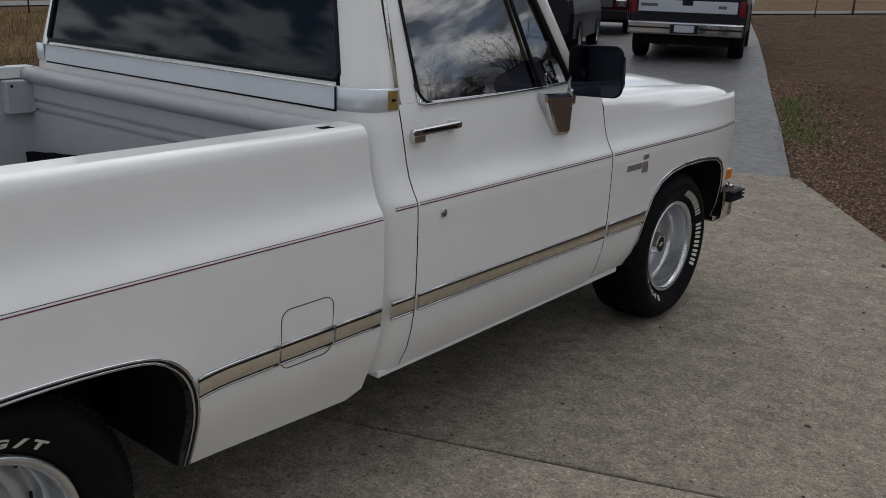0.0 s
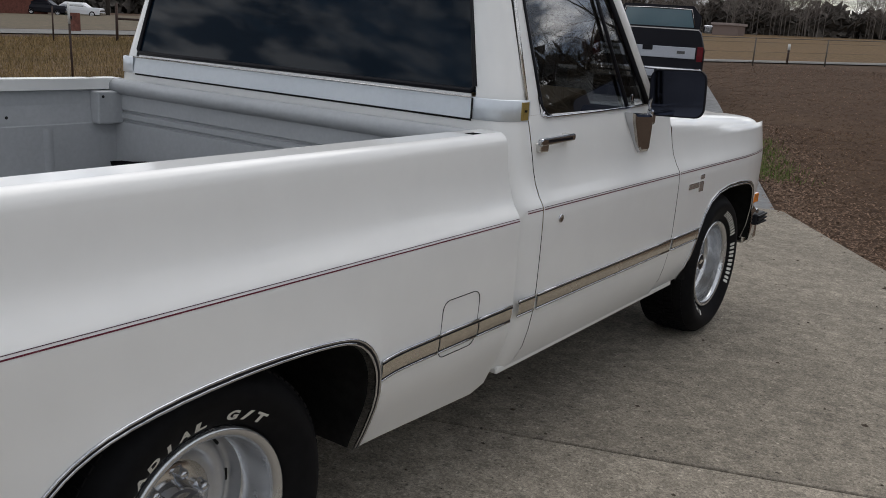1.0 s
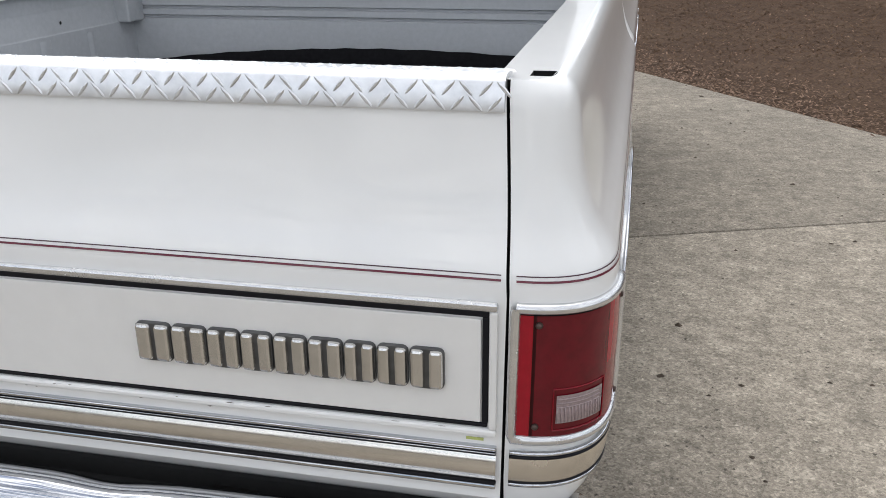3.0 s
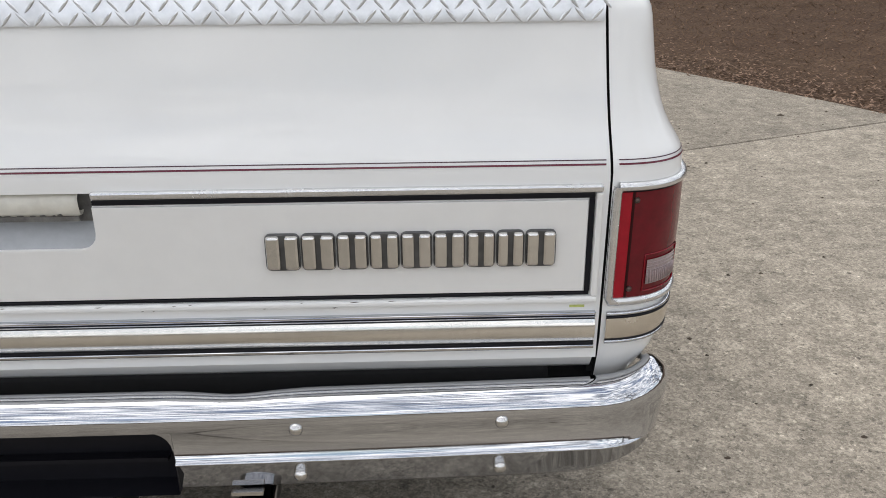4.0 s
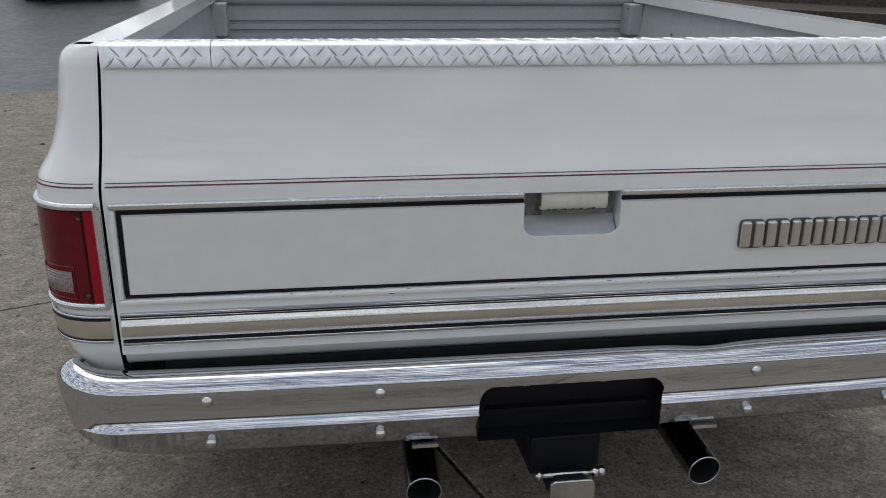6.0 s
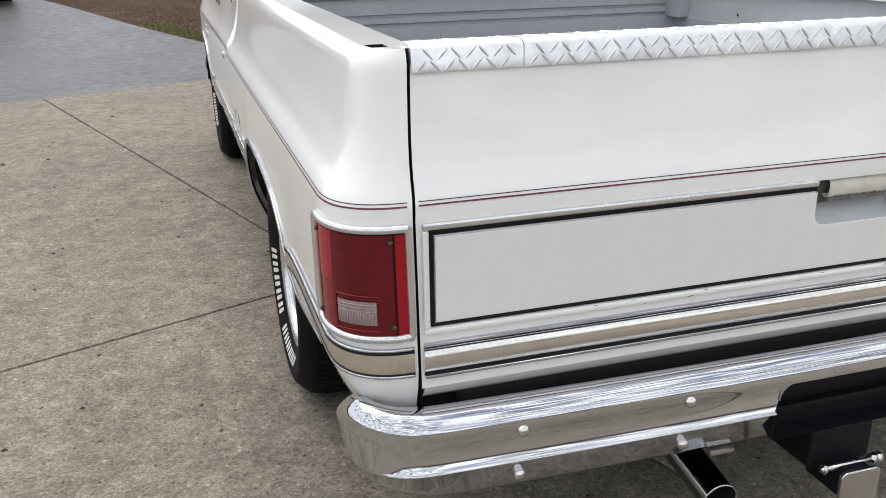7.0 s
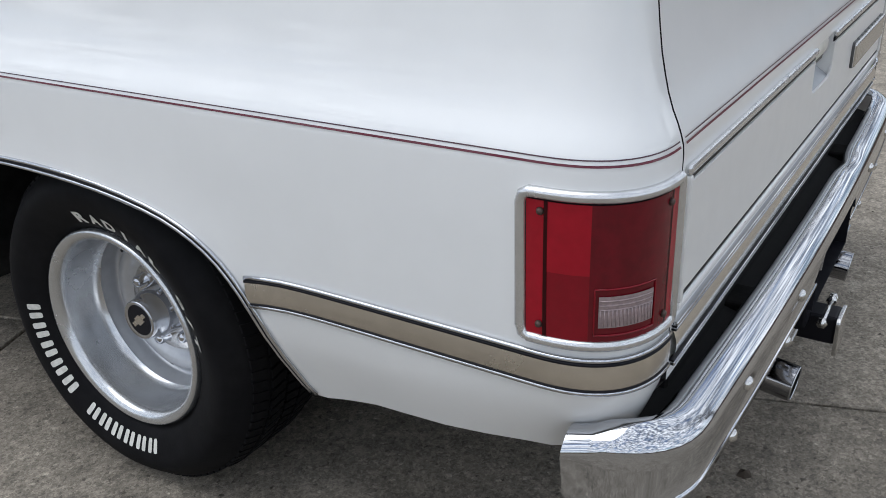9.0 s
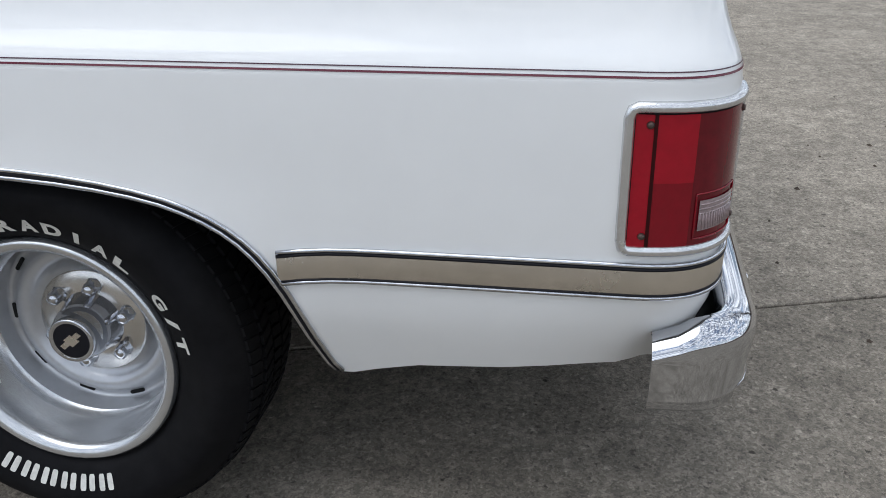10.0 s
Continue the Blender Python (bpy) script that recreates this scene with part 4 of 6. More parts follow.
# dark frame behind the bumper
box("frame_crossmember", -0.80, 0.80, 0.02, 0.14, 0.34, 0.47, M_BLACKGAP, truck, "black rear frame crossmember", bevel=0.01)
for s in (1, -1):
    box("bumper_bracket", s * 0.42, s * 0.50, -0.07, 0.4, 0.36, 0.44, M_UNDER, truck, bevel=0.006)
    box("frame_rail", s * 0.38, s * 0.46, 0.1, 4.6, 0.36, 0.50, M_UNDER, truck)
    # exhaust tips
    tip = tube("exhaust_tip", [(s * 0.28, 0.35, 0.235), (s * 0.29, 0.12, 0.217), (s * 0.30, -0.082, 0.193)], 0.0365, M_PIPE, truck, "polished exhaust tail pipe", n=24, cap=False)
    d = Vector((s * 0.010, -0.202, -0.024)).normalized()
    e0 = Vector((s * 0.30, -0.082, 0.193))
    v, f = tube_mesh([e0 - d * 0.12, e0 + d * 0.002], 0.034, 24, False)
    mesh_ob("pipe_inside", v, [q[::-1] for q in f], M_BLACKGAP, tip)
    rr = [e0 + d * 0.001 + 0.0352 * (math.cos(a) * d.orthogonal().normalized() + math.sin(a) * d.cross(d.orthogonal().normalized())) for a in [2 * math.pi * k / 24 for k in range(25)]]
    tube("pipe_rim", rr, 0.002, M_CHROME, tip, n=6, cap=False)
    box("pipe_hanger", s * 0.270, s * 0.322, -0.070, -0.056, 0.288, 0.295, M_CHROME_DULL, truck)
# unseen tray, added to stop light leaking through under the truck
box("underbody_tray", -0.50, 0.50, 0.14, 4.40, 0.33, 0.40, M_UNDER, truck, "added dark tray between the frame rails that blocks light under the truck", bevel=0.02)
hitch = box("hitch_receiver", -0.075, 0.075, -0.055, 0.30, 0.195, 0.285, M_BLACK, truck, "black tow-hitch receiver", bevel=0.006)
box("hitch_bar", -0.42, 0.42, 0.05, 0.12, 0.25, 0.31, M_UNDER, truck, bevel=0.006)
box("drawbar", -0.034, 0.034, -0.112, 0.0, 0.150, 0.215, M_BLACK, hitch, "black drawbar", bevel=0.006)
prism("drawbar_plate", [(x, z + 0.172) for x, z in round_rect(0.094, 0.092, 0.014)], Matrix.Translation((0, -0.112, 0)) @ pose(0, 0, 0, 90, 0, 0), 0.008, M_CHROME_DULL, hitch, "bare steel end plate", 0.002)
tube("hitch_pin", [(-0.070, -0.085, 0.212), (0.078, -0.085, 0.212)], 0.006, M_CHROME_DULL, hitch, n=10)
for x, w in ((0.050, 0.012), (0.064, 0.012), (-0.066, 0.006)):
    lathe("pin_nut", [(0.0, 0.0), (0.012, 0.0), (0.012, w), (0.0, w)], M_CHROME_DULL, pose(x, -0.085, 0.212), hitch, n=6)


# ---- wheels ----
LETTERS = {}


def letter_mesh(ch):
    """Flat outline of one character in the built-in font, scaled to a unit box."""
    if ch not in LETTERS:
        cu = bpy.data.curves.new("lettering", "FONT")
        cu.body, cu.size, cu.offset = ch, 1.0, 0.05
        ob = new("lettering", cu)
        me = bpy.data.meshes.new_from_object(ob.evaluated_get(bpy.context.evaluated_depsgraph_get()))
        bpy.data.objects.remove(ob)
        bpy.data.curves.remove(cu)
        vs = [v.co.copy() for v in me.vertices]
        fs = [list(p.vertices) for p in me.polygons]
        bpy.data.meshes.remove(me)
        x0, x1 = min(v.x for v in vs), max(v.x for v in vs)
        y0, y1 = min(v.y for v in vs), max(v.y for v in vs)
        LETTERS[ch] = ([((v.x - x0) / (x1 - x0) - 0.5, (v.y - y0) / (y1 - y0) - 0.5) for v in vs], fs)
    return LETTERS[ch]


def arc_shape(name, pts, faces, r, w, h, a, half, m, parent, s, label):
    """Lays a flat unit shape on the sidewall at a radius and an angle clockwise from the top, seen from outside."""
    verts = []
    for px, py in pts:
        q, t = r + h * py, radians(a) + w * px / r
        verts.append(m @ Vector((half + side_x(q) + 0.0016, q * math.sin(t), q * math.cos(t))))
    return mesh_ob(name, verts, faces, M_LETTER, parent, label, smooth=False)


def side_x(r):
    """How far the inner sidewall stands out at a radius, over half the tyre's width."""
    return float(np.interp(r, [0.218, 0.232, 0.25, 0.268, 0.284], [-0.013, -0.006, 0.003, 0.0095, 0.011]))


def wheel(cx, cy, cz, s, turn, R=0.335):
    # local x points outward; local y points to the right of someone who looks at the wheel from outside
    m = Matrix(((s, 0, 0, cx), (0, s, 0, cy), (0, 0, 1, cz), (0, 0, 0, 1)))
    hub = lathe("wheel", [(0.02, -0.10), (0.10, -0.10), (0.10, -0.05), (0.02, -0.05)], M_UNDER, m, truck, "rally wheel with a white-lettered tyre", n=20)
    k = R / 0.335
    half = 0.128
    prof = [(0.200, -half + 0.03), (0.215, -half + 0.012), (0.26, -half), (0.30, -half + 0.008), (0.322 * k, -half + 0.022), (0.331 * k, -half + 0.036), (R, -0.07), (R, 0.07), (0.332 * k, half - 0.038), (0.325 * k, half - 0.022),
            (0.311 * k, half - 0.006), (0.297, half + 0.007), (0.284, half + 0.011), *[(r_, half + side_x(r_)) for r_ in (0.270, 0.258, 0.246, 0.234, 0.222)], (0.212, half - 0.020), (0.206, half - 0.034)]
    tyre = lathe("tyre", prof, M_RUBBER, m, hub, "black tyre with raised white letters", n=72)
    # tread blocks: grooves between small ribs across the tread
    tv, tf = [], []
    for j in range(90):
        a0 = 2 * math.pi * j / 90
        for row, (h0, h1, sk) in enumerate(((-0.100, -0.068, 0.02), (-0.060, -0.024, -0.02), (-0.017, 0.017, 0.02), (0.024, 0.060, -0.02), (0.068, 0.100, 0.02))):
            b = len(tv)
            rr = R + 0.001 if abs(h0 + h1) < 0.15 else R - 0.002
            for rad in (rr - 0.010, rr + 0.005):
                for h, a in ((h0, a0), (h1, a0 + sk), (h1, a0 + sk + 0.050), (h0, a0 + 0.050)):
                    q = rad - (0.006 if abs(h) > 0.09 else 0)
                    tv.append(m @ Vector((h, q * math.cos(a), q * math.sin(a))))
            tf += [[b + 4, b + 5, b + 6, b + 7]] + [[b + i, b + (i + 1) % 4, b + 4 + (i + 1) % 4, b + 4 + i] for i in range(4)]
    mesh_ob("tread", tv, tf, M_RUBBER, hub, smooth=False)["kind"] = "stuff"
    fl = half - 0.012
    lathe("trim_ring", [(0.207, fl - 0.022), (0.207, fl - 0.006), (0.204, fl), (0.200, fl + 0.001), (0.190, fl - 0.004), (0.184, fl - 0.010), (0.182, fl - 0.022), (0.1805, fl - 0.050), (0.179, fl - 0.078), (0.175, fl - 0.092), (0.170, fl - 0.098)],
          M_RING, m, hub, "polished deep trim ring", n=72)
    cl = fl - 0.033
    lathe("rim_well", [(0.174, fl - 0.096), (0.172, fl - 0.12), (0.170, cl - 0.098), (0.170, cl - 0.104), (0.161, cl - 0.109), (0.153, cl - 0.105), (0.147, cl - 0.092), (0.138, cl - 0.086), (0.124, cl - 0.089), (0.118, cl - 0.096), (0.108, cl - 0.104), (0.094, cl - 0.104), (0.086, cl - 0.098), (0.080, cl - 0.092), (0.072, cl - 0.090), (0.02, cl - 0.090)],
          M_RIM, m, hub, "silver-painted slotted wheel centre", n=72)
    for j in range(10):
        a = 2 * math.pi * (j + 0.5) / 10
        mm = m @ Matrix.Rotation(a, 4, "X") @ Matrix.Translation((cl - 0.1075, 0, 0.161))
        prism("slot", round_rect(0.030, 0.007, 0.003, 3), mm @ pose(0, 0, 0, 90, 0, 90), 0.002, M_BLACKGAP, hub)
    capm = lathe("hub_cap", [(0.060, cl - 0.091), (0.055, cl - 0.078), (0.051, cl - 0.058), (0.049, cl - 0.044), (0.045, cl - 0.037), (0.0425, cl - 0.028), (0.0412, cl - 0.018), (0.039, cl - 0.015), (0.035, cl - 0.017), (0.033, cl - 0.0175)], M_CHROME, m, hub, "chrome centre cap", n=36)
    lathe("cap_disc", [(0.0335, cl - 0.0177), (0.0, cl - 0.017)], M_BLACK, m, capm, "black cap disc with a plain gold mark", n=24)
    prism("cap_mark", [(-0.017, -0.003), (-0.006, -0.003), (-0.005, -0.007), (0.009, -0.007), (0.008, -0.003), (0.017, -0.003), (0.015, 0.004), (0.006, 0.004), (0.005, 0.007), (-0.008, 0.007), (-0.007, 0.004), (-0.018, 0.004)],
          m @ Matrix.Translation((cl - 0.0173, 0, 0)) @ Matrix.Diagonal((1, 1.35, 1.35, 1)) @ Matrix.Rotation(radians(-turn + 40), 4, "X") @ pose(0, 0, 0, 90, 0, 90), 0.001, M_INSERT, capm)
    lathe("hub_plate", [(0.099, cl - 0.0895), (0.096, cl - 0.087), (0.055, cl - 0.087)], M_CHROME_DULL, m, hub, "bright hub plate", n=36)
    for j in range(6):
        a = 2 * math.pi * j / 6 + 0.3
        mm = m @ Matrix.Translation((cl - 0.091, 0.073 * math.cos(a), 0.073 * math.sin(a)))
        nut = lathe("lug_nut", [(0.016, 0.0), (0.016, 0.004), (0.0125, 0.006), (0.0125, 0.024), (0.009, 0.029), (0.0, 0.030)], M_CHROME, mm, hub, n=6)
    # sidewall lettering, and a row of plain blocks where the maker's name stands
    for k, ch in enumerate("RADIAL G/T"):
        if ch != " ":
            pts, fs = letter_mesh(ch)
            arc_shape("sidewall_letter", pts, fs, 0.2365, {"I": 0.009, "/": 0.024}.get(ch, 0.030), 0.024, -7 + 86 * k / 9 + turn, half, m, tyre, s, "raised white letter")
    rr = round_rect(1.0, 1.0, 0.22, 3)
    for a, b, n in ((163, 213, 6), (222, 272, 5)):
        for j in range(n):
            step = (b - a) / n
            for q in (-0.23, 0.23):
                arc_shape("sidewall_bar", rr, [list(range(len(rr)))], 0.245, 0.245 * radians(step) * 0.30, 0.027, a + step * (j + 0.5 + q) + turn, half, m, tyre, s, "plain raised white bar")
    return hub


wheel(0.848, 1.035, 0.332, 1, -47)
wheel(-0.848, 1.035, 0.332, -1, 0)
wheel(0.838, 4.02, 0.332, 1, -149)
wheel(-0.838, 4.02, 0.332, -1, 60)
tube("rear_axle", [(-0.75, 1.035, 0.33), (0.75, 1.035, 0.33)], 0.045, M_UNDER, truck, n=12)
lathe("differential", [(0.0, -0.13), (0.09, -0.10), (0.13, 0.0), (0.09, 0.10), (0.0, 0.13)], M_UNDER, pose(0, 1.03, 0.32), truck, n=16)

# ---- cab, doors and front end ----
M_GOLD = mat("badge_gold", (0.42, 0.31, 0.10), 0.35, 0.5, grain=0.1)
M_BAND = mat("satin_band", (0.60, 0.64, 0.68), 0.35, 0.3, coat=0.3, grain=0.03)
CAB = [(0.332, 0.938), (0.40, 0.972), (0.46, 0.988), (0.52, 0.998), (0.60, 1.003), (0.70, 1.005), (0.80, 1.005), (0.842, 1.003), (0.856, 0.996), (0.875, 0.984), (0.91, 0.968), (0.95, 0.957), (1.00, 0.947), (1.05, 0.936), (1.09, 0.926), (1.105, 0.921)]
CZ, CX = [p[0] for p in CAB], [p[1] for p in CAB]


def cab_x(z):
    return float(np.interp(z, CZ, CX)) if z <= 1.105 else 0.9225 - 0.30 * (z - 1.105)


def skin(name, ys, zlist, s, label, owner, xfun=None, material=None):
    f = xfun or (lambda y, z: cab_x(z))
    rows = [[Vector((s * f(y, z), y, z)) for y in ys] for z in zlist]
    return grid(name, rows, material or M_WHITE, owner, label, flip=s < 0)


def fender_x(y, z):
    """Front fender: the cab's section, drawn in a little towards the front."""
    k, f = max(0, (y - 4.1) / 0.45), max(0.0, min(1.0, (y - 3.7) / 0.8)) ** 1.6
    x = cab_x(min(z, 1.06))
    if z > 0.84:
        x += (max(x, 1.003 - 0.17 * (z - 0.84)) - x) * f
    return x - 0.042 * k * k


FARCH = [(3.585, 0.345), (3.60, 0.40), (3.615, 0.46), (3.64, 0.55), (3.68, 0.625), (3.74, 0.675), (3.83, 0.705), (3.95, 0.718), (4.08, 0.718), (4.20, 0.712), (4.30, 0.698), (4.37, 0.670), (4.41, 0.63), (4.43, 0.56), (4.435, 0.47), (4.43, 0.40)]
FY, FZ = [3.32, 3.45] + [p[0] for p in FARCH] + [4.44, 4.56], [0.35, 0.347] + [p[1] for p in FARCH] + [0.47, 0.47]

cab = mesh_ob("cab", *(lambda v: (v, [[0, 1, 2, 3], [4, 5, 6, 7]]))([Vector((x, y, 0.36)) for x, y in ((-0.93, 2.2), (0.93, 2.2), (0.93, 3.56), (-0.93, 3.56), (-0.52, 3.56), (0.52, 3.56), (0.52, 4.5), (-0.52, 4.5))]), M_UNDER, truck, "white single cab with dark tinted glass")
for s in (1, -1):
    zl = CZ
    # rear corner of the cab, from the back wall round to the door
    rows = []
    for z in CZ + [1.16, 1.25, 1.35, 1.45, 1.55, 1.63]:
        x, lean = cab_x(z), max(0, z - 1.10) * 0.16
        inner = 0.118 if z < 1.15 else x - 0.803 + 0.235 * (z - 1.165)
        rows.append([Vector((s * (x - dx), 2.128 + dy + lean, z)) for dx, dy in ((inner, 0.0), (inner - 0.004, 0.0), (0.062, 0.003), (0.034, 0.014), (0.012, 0.036), (0.0, 0.075), (0.0, 0.112 - lean * 0.7))])
    grid("cab_corner", rows, M_WHITE, cab, "white cab rear corner", flip=s < 0)
    # door
    door = skin("door", [2.2445, 2.255, 2.5, 2.8, 3.1, 3.30, 3.3185], zl, s, "white door with chrome handle", truck)
    grid("door_gap", [[Vector((s * (cab_x(z) - 0.014), y, z)) for y in (2.236, 2.252)] for z in zl], M_BLACKGAP, door, flip=s < 0)
    grid("door_gap", [[Vector((s * (cab_x(z) - 0.014), y, z)) for y in (3.312, 3.338)] for z in zl], M_BLACKGAP, door, flip=s < 0)
    # upper door frame: rear post, top, front pillar, with the glass set in
    def fr(name, pts, r, material, label=""):
        return tube(name, [Vector((s * (cab_x(z) + o), y, z)) for y, z, o in pts], r, material, door, label, n=8)
    grid("door_post", [[Vector((s * (cab_x(z) - 0.002), y, z)) for y in (2.256 + 0.08 * (z - 1.1), 2.325 - 0.0 * (z - 1.1))] for z in (1.105, 1.2, 1.35, 1.5, 1.62)], M_WHITE, door, "white rear door post", flip=s < 0)
    fr("drip_moulding", [(2.244, 1.14, 0.003), (2.262, 1.35, 0.003), (2.285, 1.60, 0.003), (2.32, 1.645, 0.0)], 0.006, M_CHROME_DULL, "bright drip moulding")
    fr("front_pillar", [(3.165, 1.10, -0.01), (3.03, 1.38, -0.01), (2.90, 1.62, -0.01)], 0.026, M_WHITE, "white windscreen pillar")
    fr("pillar_seal", [(3.125, 1.112, -0.004), (2.99, 1.38, -0.004), (2.87, 1.60, -0.004)], 0.010, M_BLACK)
    fr("vent_post", [(2.935, 1.107, 0.0), (2.86, 1.36, 0.0), (2.785, 1.60, 0.0)], 0.007, M_BLACK, "black vent-window post")
    fr("top_rail", [(2.33, 1.60, 0.0), (2.6, 1.62, 0.0), (2.88, 1.61, 0.0)], 0.02, M_WHITE)
    fr("sill_trim", [(2.335, 1.112, 0.002), (2.325, 1.103, 0.003), (2.345, 1.097, 0.004), (2.7, 1.10, 0.004), (2.93, 1.104, 0.004), (3.09, 1.11, 0.003)], 0.005, M_CHROME, "bright window sill trim")
    fr("window_seal", [(2.328, 1.60, 0.0), (2.328, 1.30, 0.001), (2.332, 1.13, 0.001), (2.35, 1.108, 0.001)], 0.005, M_BLACK)
    glass = grid("side_window", [[Vector((s * (cab_x(z) - 0.010), y, z)) for y in (2.31, 2.94 - 0.30 * (z - 1.09))] for z in (1.09, 1.62)], M_SIDEGLASS, door, "dark tinted side glass", flip=s < 0, smooth=False)
    grid("vent_window", [[Vector((s * (cab_x(z) - 0.010), y, z)) for y in (2.94 - 0.30 * (z - 1.09), 3.15 - 0.53 * (z - 1.09))] for z in (1.09, 1.62)], M_SIDEGLASS, door, "dark vent glass", flip=s < 0, smooth=False)
    fil = [(2.322, 1.098)] + [(2.382 - 0.058 * math.cos(radians(a)), 1.156 - 0.056 * math.sin(radians(a))) for a in (0, 18, 36, 54, 72, 90)]
    mesh_ob("corner_fillet", [Vector((s * (cab_x(z) + 0.001), y, z)) for y, z in fil], [list(range(7))[::s]], M_WHITE, door, smooth=False)
    fr("corner_seal", [(y, z, 0.001) for y, z in fil[1:]], 0.004, M_BLACK)
    box("vent_latch", s * 0.921, s * 0.93, 2.955, 2.97, 1.125, 1.15, M_CHROME, door, bevel=0.003)
    # handle and lock
    hx = cab_x(1.03)
    h = prism("door_handle", round_rect(0.212, 0.022, 0.009), Matrix.Translation((s * (hx + 0.018), 2.360, 1.033)) @ Matrix(((0, 0, s, 0), (s, 0, 0, 0), (0, 1, 0, 0), (0, 0, 0, 1))) @ pose(0, 0, 0, 0, 0, 1.5 * s), 0.014, M_CHROME, door, "chrome pull handle", 0.004)
    prism("handle_inlay", round_rect(0.15, 0.008, 0.003), Matrix.Translation((s * (hx + 0.0325), 2.368, 1.033)) @ Matrix(((0, 0, s, 0), (s, 0, 0, 0), (0, 1, 0, 0), (0, 0, 0, 1))), 0.001, M_BLACK, h)
    box("handle_base", s * (hx - 0.01), s * (hx + 0.022), 2.268, 2.318, 0.998, 1.026, M_CHROME_DULL, door, bevel=0.005)
    box("handle_base", s * (hx - 0.01), s * (hx + 0.02), 2.435, 2.463, 1.020, 1.046, M_CHROME_DULL, door, bevel=0.004)
    lathe("door_lock", [(0.013, 0.0), (0.013, 0.003), (0.0115, 0.005), (0.009, 0.0045), (0.0, 0.004)], M_CHROME, Matrix.Translation((s * 1.005, 2.352, 0.797)) @ Matrix.Diagonal((s, 1, 1, 1)), door, "chrome key lock", n=20)
    # badge and bright band end on the cab corner
    wrap = ((0.116, 0.0, 0.0, -1.0), (0.10, 0.0, 0.0, -1.0), (0.062, 0.003, 0.18, -0.98), (0.034, 0.014, 0.5, -0.87), (0.012, 0.036, 0.82, -0.57), (0.0, 0.075, 1.0, 0.0), (0.0, 0.112, 1.0, 0.0))
    rows = []
    for z, o in ((1.088, 0.0), (1.091, 0.007), (1.149, 0.007), (1.152, 0.0)):
        rows.append([Vector((s * (0.922 - dx + o * nx), 2.128 + dy + o * ny, z)) for dx, dy, nx, ny in wrap] + [Vector((s * 0.918, 2.241, z))])
    band_end = grid("band_end", rows, M_BAND, cab, "bright end of the cab band", flip=s < 0)
    box("badge", s * 0.9245, s * 0.9305, 2.196, 2.232, 1.094, 1.146, M_GOLD, band_end, "plain gold and black badge")
    box("badge_field", s * 0.930, s * 0.9312, 2.203, 2.226, 1.102, 1.138, M_GOLD, band_end)
    box("badge_mark", s * 0.931, s * 0.9318, 2.207, 2.222, 1.117, 1.124, M_BLACK, band_end)
    # fender
    ys = sorted(set([3.3235, 3.345, 3.45, 3.52] + [p[0] for p in FARCH] + [4.44, 4.48, 4.51, 4.535, 4.55, 4.56, 4.565]))
    rows = []
    for k in range(8):
        rows.append([Vector((s * fender_x(y, (zb := float(np.interp(y, FY, FZ))) + (0.74 - zb) * k / 8), y, zb + (0.74 - zb) * k / 8)) for y in ys])
    for z in [0.74, 0.80, 0.842, 0.856, 0.875, 0.91, 0.95, 0.98]:
        rows.append([Vector((s * fender_x(y, z), y, z)) for y in ys])
    for dx, z in ((0.004, 1.000), (0.012, 1.016), (0.028, 1.030), (0.055, 1.040), (0.10, 1.046), (0.17, 1.048)):
        rows.append([Vector((s * (fender_x(y, 0.98) - dx), y, z - 0.048 * max(0, (y - 3.4) / 1.16) ** 1.3 - (z - 0.955) * 0.55 * max(0, (y - 4.44) / 0.125) ** 3 + 0.012 * min(1, max(0, (3.6 - y) / 0.3)))) for y in ys])
    fender = grid("front_fender", rows, M_WHITE, truck, "white front fender", flip=s < 0)
    rows = [[Vector((s * x, 1.0 * y, z)) for x in (0.985, 0.90, 0.55)] for y, z in FARCH]
    grid("wheel_liner", rows, M_UNDER, fender, "black front arch liner", flip=s < 0)
    box("liner_back", s * 0.52, s * 0.55, 3.5, 4.5, 0.3, 0.74, M_UNDER, fender)
    for dw, r, m_, o in ((0.010, 0.0035, M_CHROME, 0.002), (0.004, 0.0045, M_BLACK, 0.0), (-0.003, 0.004, M_CHROME, 0.001)):
        path = []
        for y, z in FARCH:
            cy, cz = y - 4.02, z - 0.42
            q = math.hypot(cy, cz)
            path.append(Vector((s * (fender_x(y, z + cz / q * dw) + o), y + cy / q * dw, z + cz / q * dw)))
        tube("arch_bead" if m_ is M_CHROME else "arch_groove", path, r, m_, fender, n=8)
    # mouldings and pinstripes on corner, door and fender
    def strip(owner, y0, y1, f=None):
        f = f or (lambda y, z: cab_x(z))
        yy = [y0 + (y1 - y0) * i / 8 for i in range(9)]
        b = grid("side_moulding", [[Vector((s * (f(y, z) + 0.004 + 0.0022 * (1 - ((z - 0.550) / 0.021) ** 2)), y, z)) for y in yy] for z in (0.529, 0.536, 0.543, 0.550, 0.557, 0.564, 0.571)], M_INSERT, owner, "brushed bright side moulding", flip=s < 0)
        for z, r, m_ in ((0.5745, 0.0038, M_CHROME), (0.5695, 0.0026, M_BLACK), (0.5275, 0.0034, M_CHROME), (0.5312, 0.0014, M_BLACK)):
            tube("moulding_bead", [Vector((s * (f(y, z) + 0.004), y, z)) for y in yy], r, m_, b, n=6)
    strip(cab, 2.142, 2.236)
    strip(door, 2.252, 3.312)
    strip(fender, 3.335, 3.625, fender_x)
